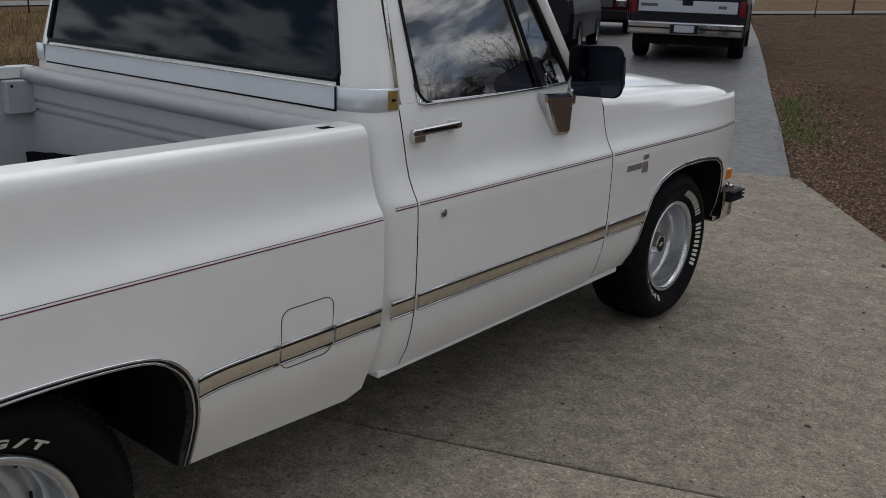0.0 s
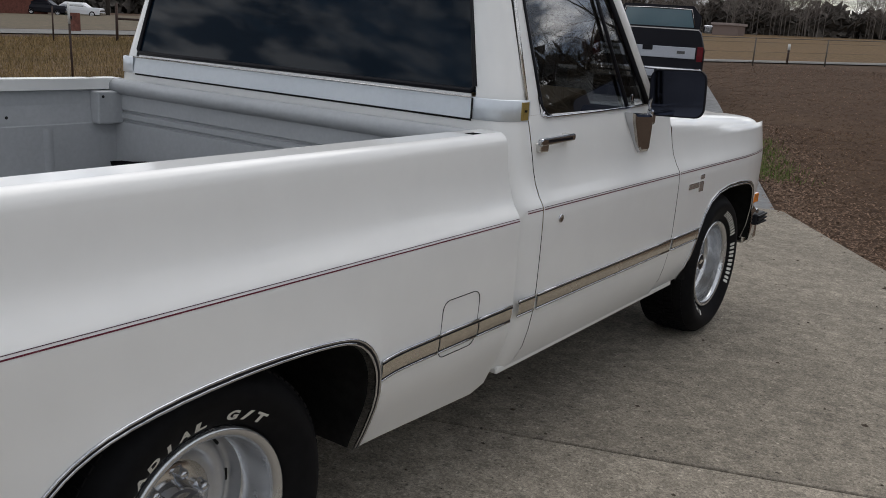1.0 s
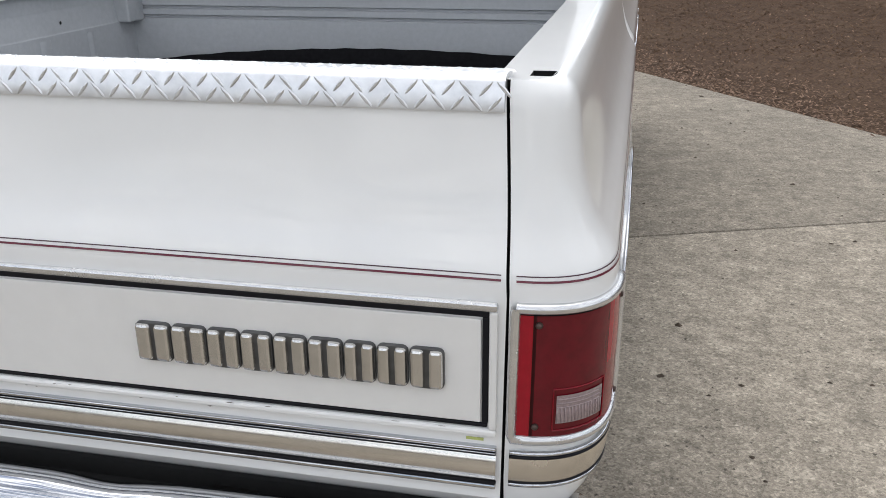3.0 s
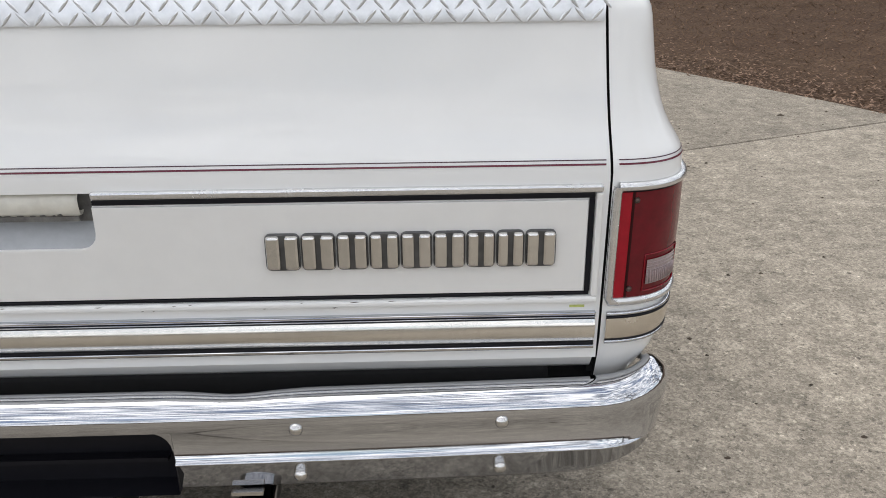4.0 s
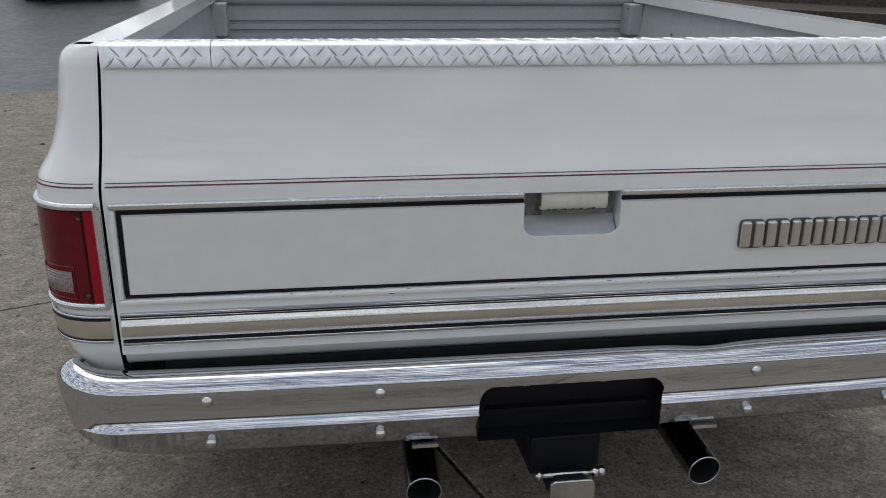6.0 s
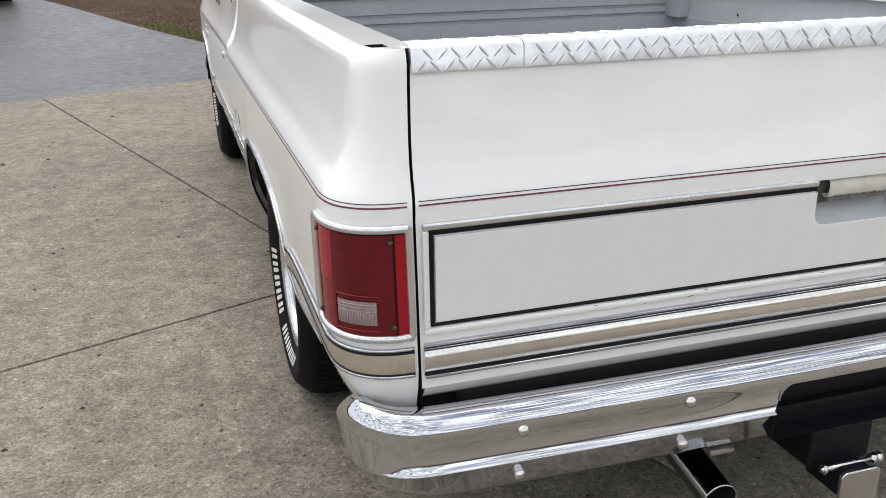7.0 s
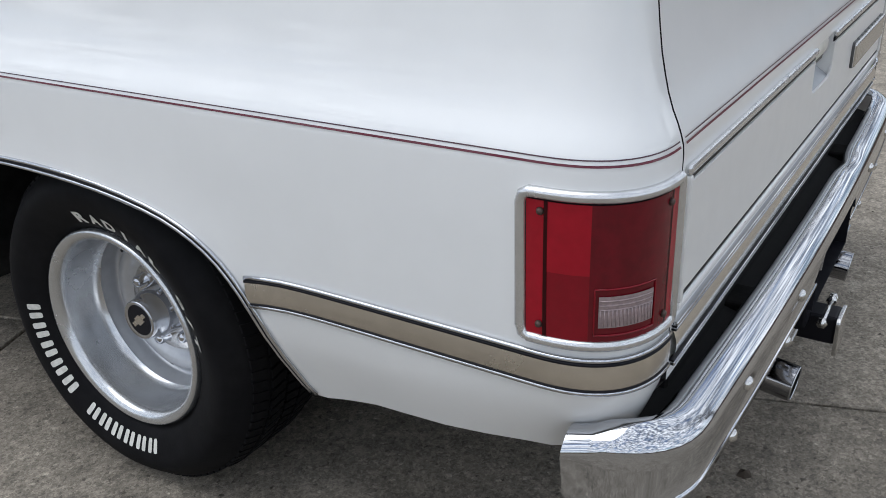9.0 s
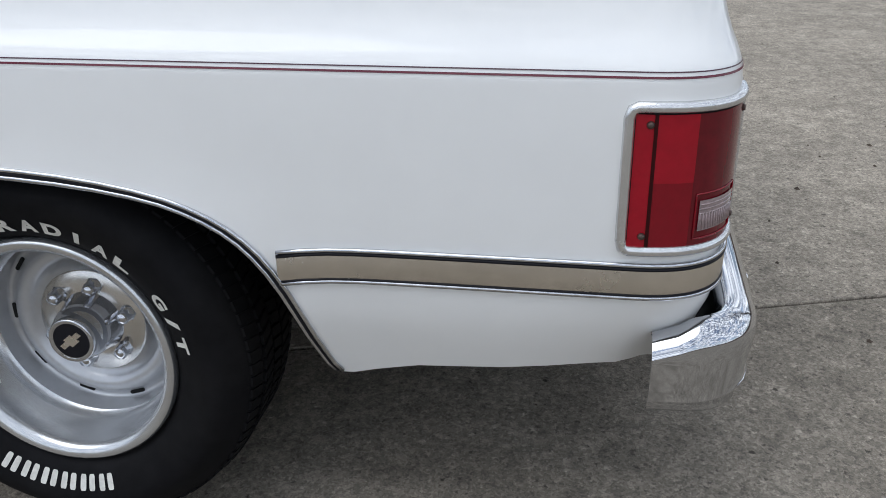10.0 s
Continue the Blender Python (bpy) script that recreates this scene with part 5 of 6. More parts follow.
    for owner, y0, y1, f in ((cab, 2.150, 2.240, None), (door, 2.25, 3.316, None), (fender, 3.332, 4.55, fender_x)):
        f = f or (lambda y, z: cab_x(z))
        yy = [y0 + (y1 - y0) * i / 16 for i in range(17)]
        for z0, z1, m_ in ((0.8355, 0.8388, M_RED), (0.8430, 0.8447, M_DARKSTRIPE)):
            grid("pinstripe", [[Vector((s * (f(y, z) + 0.0013), y, z)) for y in yy] for z in (z0, z1)], m_, owner, flip=s < 0)
    # plain fender emblem
    for dy, dz, w, h_ in ((0.018, 0.0, 0.115, 0.024), (0.108, 0.030, 0.045, 0.020), (0.104, -0.010, 0.050, 0.044)):
        prism("fender_emblem", round_rect(w, h_, 0.004, 2), Matrix.Translation((s * (fender_x(3.5, 0.78) - 0.001), 3.475 + dy, 0.772 + dz)) @ Matrix(((0, 0, s, 0), (s, 0, 0, 0), (0, 1, 0, 0), (0, 0, 0, 1))), 0.004, M_BEZEL, fender, "plain bright emblem bar", 0.001)
    box("side_marker", s * 0.935, s * 0.972, 4.505, 4.575, 0.565, 0.615, M_AMBER, fender, "amber front marker lens", bevel=0.006)
    # rocker under the door
    box("rocker", s * 0.88, s * 0.938, 2.16, 3.56, 0.318, 0.342, M_WHITE, cab, "white rocker edge", bevel=0.006)
    # door mirror
    mir = box("mirror_bracket", s * 0.945, s * 0.975, 3.055, 3.085, 1.04, 1.10, M_CHROME, truck, "chrome door mirror with dark glass", bevel=0.01)
    foot = [(2.905, 1.090), (3.06, 1.082), (3.075, 1.06), (3.068, 0.955), (3.053, 0.942), (2.985, 0.944), (2.967, 0.96), (2.912, 1.06)]
    prism("mirror_foot", [(y * s, z) for y, z in foot][::s], Matrix.Translation((s * 0.930, 0, 0)) @ Matrix(((0, 0, s, 0), (s, 0, 0, 0), (0, 1, 0, 0), (0, 0, 0, 1))), 0.042, M_CHROME, mir, "chrome mirror foot", 0.012)
    tube("mirror_arm", [(s * 0.955, 3.07, 1.07), (s * 0.95, 3.072, 1.12), (s * 0.965, 3.075, 1.15), (s * 1.0, 3.08, 1.16)], 0.009, M_CHROME, mir, n=10)
    mt = Matrix.Translation((s * 1.050, 3.06, 1.162)) @ pose(0, 0, 0, 90, s * -2.5, s * -4)
    prism("mirror_shell", round_rect(0.192, 0.144, 0.035), mt @ Matrix.Translation((0, 0, -0.035)), 0.033, M_CHROME, mir, "chrome mirror shell", 0.004)
    prism("mirror_rim", round_rect(0.216, 0.168, 0.035), mt @ Matrix.Translation((0, 0, -0.006)), 0.006, M_BLACK, mir, "black mirror rim", 0.002)
    prism("mirror_glass", round_rect(0.206, 0.158, 0.031), mt @ Matrix.Translation((0, 0, 0.0002)), 0.001, M_MIRROR, mir, "dark mirror glass")

# back wall, band, back window, roof
def wall_y(z):
    return 2.128 + max(0, z - 1.10) * 0.16


zs = [0.40, 0.60, 0.842, 0.875, 0.91, 0.95, 1.0, 1.05, 1.09, 1.105, 1.16]
grid("back_wall", [[Vector((x, wall_y(z), z)) for x in (-cab_x(z) + 0.118, cab_x(z) - 0.118)] for z in zs], M_WHITE, cab, "white cab back wall")
grid("back_wall_top", [[Vector((x, wall_y(z) + 0.003, z)) for x in (-0.72, 0.72)] for z in (1.575, 1.64)], M_WHITE, cab)
rows = []
for z, o in ((1.088, 0.0), (1.090, 0.007), (1.150, 0.007), (1.152, 0.0)):
    rows.append([Vector((x, wall_y(z) - o + 0, z)) for x in (-0.818, -0.4, 0.4, 0.807)])
band = grid("cab_band", rows, M_BAND, cab, "satin silver band under the back window", smooth=False)
for x in (0.806,):
    box("band_seam", x - 0.0015, x + 0.0015, 2.115, 2.1235, 1.09, 1.15, M_BLACKGAP, band)
# thin black tube draws the shadow line below the band
tube("band_crease", [(x, 2.1262, 1.0855) for x in (-0.80, 0, 0.80)], 0.0028, M_BLACKGAP, band, n=6)
tube("band_line", [(x, 2.120, 1.152) for x in (-0.80, 0, 0.80)], 0.003, M_CHROME_DULL, band, n=6)
def win_x(z):
    return 0.800 - 0.235 * (z - 1.165)


back_glass = grid("back_window", [[Vector((x * win_x(z), wall_y(z) + 0.004, z)) for x in (-1, 1)] for z in (1.165, 1.58)], M_GLASS, cab, "dark tinted back window")
ring = [Vector((win_x(1.18), wall_y(1.18), 1.18)), Vector((win_x(1.57), wall_y(1.57), 1.57)), Vector((-win_x(1.57), wall_y(1.57), 1.57)), Vector((-win_x(1.18), wall_y(1.18), 1.18)),
        Vector((-win_x(1.168) + 0.015, wall_y(1.168), 1.168)), Vector((win_x(1.168) - 0.015, wall_y(1.168), 1.168))]
tube("window_gasket", ring + [ring[0]], 0.008, M_BLACK, back_glass, n=8, cap=False)
rows = []
for k in range(9):
    y = 2.19 + 0.80 * k / 8
    rows.append([Vector((x, y + 0.06 * (1 - abs(x) / 0.8) * (0 if 0 < k < 8 else (1 if k == 8 else -0.3)), 1.70 - 0.065 * (abs(x) / 0.78) ** 4 - 0.02 * ((k - 4) / 4) ** 4)) for x in (-0.775, -0.74, -0.66, -0.4, 0, 0.4, 0.66, 0.74, 0.775)])
grid("roof", rows, M_WHITE, cab, "white cab roof", flip=True)
# windscreen, hood, cowl and nose
grid("windscreen", [[Vector((x * k, y, z)) for x in (-1, 1)] for k, y, z in ((0.86, 3.16, 1.08), (0.74, 2.92, 1.63))], M_SCREEN, cab, "windscreen glass", flip=True)
rows = []
for y in (3.18, 3.24, 3.3, 3.5, 3.8, 4.1, 4.3, 4.4, 4.46, 4.50, 4.53, 4.548, 4.556):
    zc = 1.085 - 0.055 * max(0, (y - 3.3) / 1.26) ** 1.4 - 0.075 * max(0, (y - 4.36) / 0.196) ** 2.6
    fade = max(0.0, min(1.0, (4.45 - y) / 0.5))
    rows.append([Vector((x, y, zc - 0.040 * (abs(x) / 0.80) ** 3 + (0.012 * fade if abs(abs(x) - 0.62) < 0.03 else 0))) for x in (-0.80, -0.70, -0.62, -0.5, -0.2, 0, 0.2, 0.5, 0.62, 0.70, 0.80)])
hood = grid("hood", rows, M_WHITE, truck, "white hood with a raised centre", flip=True)
nose = box("nose_panel", -0.90, 0.90, 4.51, 4.555, 0.55, 0.935, M_CHROME_DULL, truck, "bright front grille panel", bevel=0.01)
box("grille", -0.60, 0.60, 4.572, 4.585, 0.66, 0.94, M_BLACK, nose)
fplan = [(0.0, 4.80), (0.4, 4.79), (0.7, 4.765), (0.85, 4.73), (0.93, 4.68), (0.965, 4.60), (0.972, 4.50)]
fp = [(-x, y) for x, y in fplan[:0:-1]] + fplan
rows = [[Vector((x, y - dy, z)) for x, y in fp] for dy, z in ((0.05, 0.36), (0.012, 0.375), (0.0, 0.40), (0.0, 0.50), (0.015, 0.525), (0.06, 0.535))]
fb = grid("front_bumper", rows, M_CHROME, truck, "chrome front bumper with black rubber guards", flip=True)
for s in (1, -1):
    guard = box("rubber_guard", s * 0.915, s * 0.974, 4.60, 4.745, 0.435, 0.495, M_BLACK, fb, "ribbed black rubber guard", bevel=0.010)
    for z in (0.446, 0.465, 0.484):
        box("rib", s * 0.92, s * 0.982, 4.605, 4.750, z - 0.005, z + 0.005, M_BLACK, guard, bevel=0.003)
    box("bumper_valance", s * 0.80, s * 0.962, 4.455, 4.66, 0.36, 0.52, M_CHROME_DULL, fb, "bright bumper end plate", bevel=0.012)

# bench seat and steering wheel seen through the side glass
seat = box("bench_seat", -0.75, 0.75, 2.34, 2.46, 0.85, 1.20, M_TAN, truck, "tan vinyl bench seat", bevel=0.04)
box("seat_cushion", -0.75, 0.75, 2.40, 2.95, 0.62, 0.80, M_TAN, seat, bevel=0.04)
dash = box("dashboard", -0.84, 0.84, 2.97, 3.14, 0.85, 1.09, M_UNDER, truck, "dark dashboard", bevel=0.03)
prism("dash_cover", [(2.70, 0.95), (3.10, 0.95), (3.09, 1.06), (3.01, 1.146), (2.98, 1.150), (2.73, 1.100), (2.70, 1.085)], Matrix(((0, 0, 1, 0.52), (1, 0, 0, 0), (0, 1, 0, 0), (0, 0, 0, 1))), 0.20, M_TAN, dash, "tan padded cover", 0.012)
ringp = [pose(-0.38, 2.86, 1.03, 65, 0, 0) @ Vector((0.19 * math.cos(a), 0.19 * math.sin(a), 0)) for a in [2 * math.pi * k / 28 for k in range(29)]]
tube("steering_wheel", ringp, 0.012, M_BLACK, truck, "black steering wheel", n=8, cap=False)

# the rubber mat that has curled up in the bed
bed_mat_rows = []
for i in range(23):
    x = -0.66 + 1.32 * i / 22
    crown = 1 - ((x - 0.12) / 0.80) ** 2
    row = []
    for y, z in ((0.25, 0.0), (0.6, 0.0), (1.2, 0.0), (1.62, 0.0), (1.78, 0.006), (1.88, 0.03), (1.94, 0.07), (1.985, 0.12), (2.01, 0.165), (2.02, 0.20)):
        wav = (0.75 + 0.35 * crown)
        row.append(Vector((x * (1 + (0.28 * (z / 0.2) if z > 0.05 else 0) * (1 if abs(x) > 0.3 else abs(x) / 0.3) * 0.9), y, 0.592 + z * wav + (0.003 if i % 2 else 0))))
    bed_mat_rows.append(row)
bm_ob = grid("bed_mat", bed_mat_rows, M_MAT, label="black ribbed rubber mat curled up at the front of the bed", flip=True)
tagged(bm_ob, category="mat")
so = bm_ob.modifiers.new("thick", "SOLIDIFY")
so.thickness = 0.006

# ---- lawn litter, field grass and weeds ----
rng = random.Random(7)
M_LEAF = mat("dead_leaf", (0.112, 0.073, 0.051), 0.85, grain=0.3, grain_scale=30, spec=0.2)
M_STRAW = mat("dry_grass", (0.205, 0.145, 0.068), 0.9, grain=0.3, grain_scale=3, stain=0.7, stain_scale=0.35, stain_color=(0.125, 0.105, 0.058), spec=0.15)
M_WEED = mat("green_weed", (0.10, 0.14, 0.035), 0.8, grain=0.3, grain_scale=20, spec=0.2)


def add_random_tint(material, lo, hi):
    """Each island of a joined mesh a little lighter or darker."""
    n, l = material.node_tree.nodes, material.node_tree.links
    b = n["Principled BSDF"]
    src = b.inputs["Base Color"].links[0].from_socket
    g = n.new("ShaderNodeNewGeometry")
    r = n.new("ShaderNodeMapRange")
    r.inputs["To Min"].default_value, r.inputs["To Max"].default_value = lo, hi
    l.new(g.outputs["Random Per Island"], r.inputs["Value"])
    c = n.new("ShaderNodeCombineColor")
    for k in ("Red", "Green", "Blue"):
        l.new(r.outputs["Result"], c.inputs[k])
    m = n.new("ShaderNodeMix")
    m.data_type, m.blend_type = "RGBA", "MULTIPLY"
    m.inputs["Factor"].default_value = 1.0
    l.new(src, m.inputs["A"])
    l.new(c.outputs["Color"], m.inputs["B"])
    l.new(m.outputs["Result"], b.inputs["Base Color"])


for m_, lo_, hi_ in ((M_LEAF, 0.75, 2.1), (M_STRAW, 0.55, 1.7), (M_WEED, 0.55, 1.7)):
    add_random_tint(m_, lo_, hi_)


def on_lawn(x, y):
    """East of the drive and the lane."""
    if y < 7.55:
        e = 3.32 + (3.37 - y) * 0.95 if y < 3.37 else float(np.interp(y, [3.37, 3.75, 7.62], [3.28, 3.05, 0.37]))
    else:
        e = float(np.interp(y, [7.62, 10.1, 13.75, 21.0, 29, 42], [0.34, -0.68, -2.2, -5.15, -8.5, -13.5]))
    return x > e


lv, lf = [], []
gv, gf = [], []
count = 0
while count < 34000:
    d = rng.random() ** 1.25
    y = 2.0 + 34 * d
    x = rng.uniform(-10, 13)
    if rng.random() < 0.30:     # thicker along the edge of the concrete
        y = rng.uniform(2.2, 14)
        x = float(np.interp(y, [2.2, 3.37, 3.75, 7.62, 10.1, 13.75], [4.3, 3.28, 3.05, 0.36, -0.68, -2.2])) + abs(rng.gauss(0, 0.55)) - 0.12
        if rng.random() < 0.92 and not on_lawn(x, y):
            continue
    elif not on_lawn(x, y):
        continue
    z = ground_z(x, y) - 0.034 + 0.012 * rng.random() if on_lawn(x, y) else 0.003
    r = rng.uniform(0.008, 0.022) * (1 + 0.035 * max(y - 6, 0))
    a, tilt = rng.uniform(0, 6.28), rng.gauss(0, 0.22)
    ux = Vector((math.cos(a), math.sin(a), math.sin(tilt)))
    uy = Vector((-math.sin(a), math.cos(a), rng.gauss(0, 0.18))) * 0.55
    c = Vector((x, y, z + 0.010))
    b = len(lv)
    lv += [c - ux * r, c + uy * r * 0.8, c + ux * r + Vector((0, 0, 0.006)), c - uy * r * 0.8]
    lf.append([b, b + 1, b + 2, b + 3])
    count += 1
tagged(mesh_ob("leaf_litter", lv, lf, M_LEAF, smooth=False), "brown fallen leaves and bark scattered over the lawn", "leaves", "", "stuff")
for k in range(110000):
    if k < 30000:
        y = 2.2 + 12 * rng.random() ** 1.2
        x = float(np.interp(y, [2.2, 3.37, 3.75, 7.62, 10.1, 13.75], [4.3, 3.28, 3.05, 0.36, -0.68, -2.2])) + rng.random() * 6
        h = rng.uniform(0.012, 0.045)
    else:
        y, x = 8 + 26 * rng.random() ** 1.1, rng.uniform(-9, 12)
        h = rng.uniform(0.012, 0.035)
    if not on_lawn(x, y):
        continue
    z = ground_z(x, y) - 0.034
    a, wd = rng.uniform(0, 6.28), rng.uniform(0.002, 0.005) * (1 if k < 30000 else 1.8)
    lean = Vector((rng.gauss(0, 1.3), rng.gauss(0, 1.3), 0.55)) * h * 1.4
    c, q = Vector((x, y, z)), Vector((math.cos(a) * wd, math.sin(a) * wd, 0))
    b = len(gv)
    gv += [c - q, c + q, c + lean]
    gf.append([b, b + 1, b + 2])
M_DRYLAWN = mat("dormant_blades", (0.088, 0.054, 0.033), 0.95, grain=0.3, grain_scale=2, stain=0.5, stain_scale=0.6, stain_color=(0.11, 0.08, 0.05), spec=0.1)
add_random_tint(M_DRYLAWN, 0.5, 1.5)
tagged(mesh_ob("dormant_grass", gv, gf, M_DRYLAWN, smooth=False), "short brown dormant grass blades on the lawn", "grass", "", "stuff")
# green weeds by the corner of the lane
wv, wf = [], []
for k in range(1500):
    t = rng.random()
    x, y = -0.38 - 1.15 * t + abs(rng.gauss(0, 0.20)), 9.5 + 2.9 * t + rng.gauss(0, 0.1)
    if not on_lawn(x, y):
        continue
    c = Vector((x, y, ground_z(x, y) - 0.04))
    a, h = rng.uniform(0, 6.28), rng.uniform(0.03, 0.09)
    q = Vector((math.cos(a) * 0.006, math.sin(a) * 0.006, 0))
    b = len(wv)
    wv += [c - q, c + q, c + Vector((rng.gauss(0, 0.4), rng.gauss(0, 0.4), 1)) * h]
    wf.append([b, b + 1, b + 2])
tagged(mesh_ob("green_weeds", wv, wf, M_WEED, smooth=False), "patch of green weeds at the edge of the lane", "weeds", "", "stuff")
# tall straw-coloured field
fv, ff = [], []
for k in range(110000):
    d = rng.random() ** 1.3
    x = -12.0 - 20 * d
    y = rng.uniform(-6, 36)
    z = ground_z(x, y) - 0.03
    h = rng.uniform(0.05, 0.17) * (1 + 0.35 * noise.noise(Vector((x * 0.3, y * 0.3, 0))))
    a = rng.uniform(0, 6.28)
    wd = rng.uniform(0.003, 0.008) * (1 + d)
    q = Vector((math.cos(a) * wd, math.sin(a) * wd, 0))
    tip = Vector((rng.gauss(0, 0.25), rng.gauss(0, 0.25), 1)) * h
    c = Vector((x, y, z))
    b = len(fv)
    fv += [c - q, c + q, c + tip + q * 0.3, c + tip - q * 0.3]
    ff.append([b, b + 1, b + 2, b + 3])
tagged(mesh_ob("field_grass", fv, ff, M_STRAW, smooth=False), "tall straw-coloured grass in the fenced field", "grass", "", "stuff")
M_FIELD = mat("stubble_field", (0.118, 0.077, 0.040), 0.95, grain=0.4, grain_scale=4, stain=0.6, stain_scale=0.08, stain_color=(0.095, 0.066, 0.036), spec=0.1)
M_ROADPALE = mat("pale_road", (0.15, 0.145, 0.135), 0.9, grain=0.2, grain_scale=10, stain=0.3, stain_scale=0.5)
drape("field_ground", [[(x, y) for x in np.linspace(-13.5, -33, 8)] for y in np.linspace(-8, 40, 22)], -0.012, M_FIELD, "dry field ground under the tall grass")
drape("far_field", [[(-10.5 + 3.2 * t + u * -60, 36.0 + 3.6 * t + u * 150) for t in np.linspace(-4, 26, 30)] for u in np.linspace(0, 1, 20)], -0.012, M_FIELD, "wide tan field beyond the fence")
drape("far_road", [[(-9.6 + 3.2 * t + u * -1.0, 34.6 + 3.6 * t + u * 2.0) for t in np.linspace(-1.5, 16, 30)] for u in (0, 0.5, 1)], 0.008, M_ROADPALE, "pale road behind the wire fence", category="road")
drape("west_road", [[(-37 - 6 * u + 0.35 * v, 20 + v * 1.0 + 3 * u) for v in np.linspace(-40, 40, 24)] for u in (0, 0.35, 0.7, 1)], 0.012, M_ROADPALE, "pale gravel road beyond the field", category="road")
drape("west_lawn", [[(-44 - 60 * u + 0.35 * v, 23 + v * 1.2 + 25 * u) for v in np.linspace(-50, 50, 24)] for u in np.linspace(0, 1, 12)], -0.006, mat("west_grass", (0.085, 0.066, 0.036), 0.95, grain=0.4, grain_scale=3, stain=0.6, stain_scale=0.2, stain_color=(0.11, 0.076, 0.045)), "greenish-brown grass before the houses")

# ---- fences ----
M_STEEL = mat("galvanised", (0.13, 0.115, 0.10), 0.7, 0.2, grain=0.2)
M_RUSTPOST = mat("rusty_post", (0.035, 0.022, 0.018), 0.8, grain=0.3, stain=0.4, stain_color=(0.10, 0.05, 0.03))
M_WHITETIP = mat("white_post_tip", (0.62, 0.62, 0.60), 0.7, grain=0.1)
fence = thing("wire_fence", pose(-9.2, 33, ground_z(-9.2, 33)), "galvanised wire fence with round posts and a top rail", "fence")
tops = []
for k in range(9):
    x, y = -10.06 + 2.0 * k, 31.5 + 2.35 * k
    z = ground_z(x, y) - 0.1
    tube("post", [(x, y, z), (x, y, z + 1.08)], 0.026, M_STEEL, fence, n=8)
    tops.append(Vector((x, y, z + 1.06)))
tube("top_rail", tops, 0.014, M_STEEL, fence, n=6)
for h in (0.15, 0.5, 0.85):
    tube("wire", [t - Vector((0, 0, h)) for t in tops], 0.006, M_STEEL, fence, n=4)
tpost = thing("field_fence_post", pose(-13.7, 9.8, ground_z(-13.7, 9.8) - 0.1), "dark steel fence post with a white tip", "fence post", "posts of the field fence")
tube("post", [(-13.7, 9.8, -0.25), (-13.72, 9.78, 0.92)], 0.022, M_RUSTPOST, tpost, n=6)
tube("tip", [(-13.72, 9.78, 0.92), (-13.725, 9.775, 1.32)], 0.023, M_WHITETIP, tpost, "white painted tip", n=6)
for x, y in ((-12.9, 12.6), (-14.6, 6.9), (-15.4, 4.0), (-12.1, 15.5)):
    copy_thing(tpost, pose(x, y, ground_z(x, y) - 0.1))
rail_fence = thing("rail_fence", pose(-28.3, 22.5, ground_z(-28.3, 22.5)), "dark board fence section with three posts", "fence")
rp_ = [(-28.6, 20.9), (-28.0, 22.4), (-28.2, 24.2)]
for x, y in rp_:
    tube("post", [(x, y, -0.3), (x, y, 1.35)], 0.055, M_RUSTPOST, rail_fence, n=8)
tube("rail", [(x, y, 0.78) for x, y in rp_], 0.045, M_RUSTPOST, rail_fence, n=6)
wire_post = thing("wire_fence_post", pose(-30, 12, -0.3), "thin grey wire-fence post beyond the field", "fence post", "posts along the road")
tube("post", [(-30, 12, -0.3), (-30, 12, 1.1)], 0.03, M_RUSTPOST, wire_post, n=6)
for k in range(1, 9):
    x, y = -30 + 0.25 * k - 0.3 * (k % 2), 12 - 2.5 * k if k < 5 else 13 + 2.6 * (k - 4)
    if abs(y - 22.5) > 2.5:
        copy_thing(wire_post, pose(x, y, -0.3))
far_post = thing("marker_post", pose(-7.57, 36.6, 0.6), "short dark marker post with a white top", "post")
tube("post", [(-7.57, 36.6, 0.5), (-7.57, 36.6, 1.22)], 0.045, M_RUSTPOST, far_post, n=8)
tube("cap", [(-7.57, 36.6, 1.22), (-7.57, 36.6, 1.46)], 0.055, M_WHITETIP, far_post, n=8)

# railway-tie border and mulch east of the lawn
M_TIE = mat("tie_wood", (0.055, 0.045, 0.038), 0.9, grain=0.35, grain_scale=18, stain=0.5, stain_color=(0.10, 0.085, 0.07), bump=0.5, bump_scale=30)
M_MULCH = mat("mulch", (0.045, 0.035, 0.028), 0.95, grain=0.5, grain_scale=20, bump=1.0, bump_scale=30)
for (x0, y0), (x1, y1), h in (((3.6, 14.9), (5.9, 12.75), 0.13), ((6.0, 12.65), (8.2, 10.5), 0.13), ((8.3, 10.4), (10.2, 8.5), 0.13), ((7.2, 13.7), (9.2, 11.8), 0.30), ((9.3, 11.7), (11.3, 9.8), 0.30)):
    L = math.hypot(x1 - x0, y1 - y0)
    zc = ground_z((x0 + x1) / 2, (y0 + y1) / 2)
    bm = box_bm(-L / 2, L / 2, -0.09, 0.09, -0.12, h, 0.012)
    bmesh.ops.transform(bm, matrix=Matrix.Translation(((x0 + x1) / 2, (y0 + y1) / 2, zc - 0.03)) @ Matrix.Rotation(math.atan2(y1 - y0, x1 - x0), 4, "Z"), verts=bm.verts)
    tie = part("timber_edging", bm, M_TIE, None)
    tagged(tie, "weathered dark timber edging the planting bed", "timber", "timbers of the border")
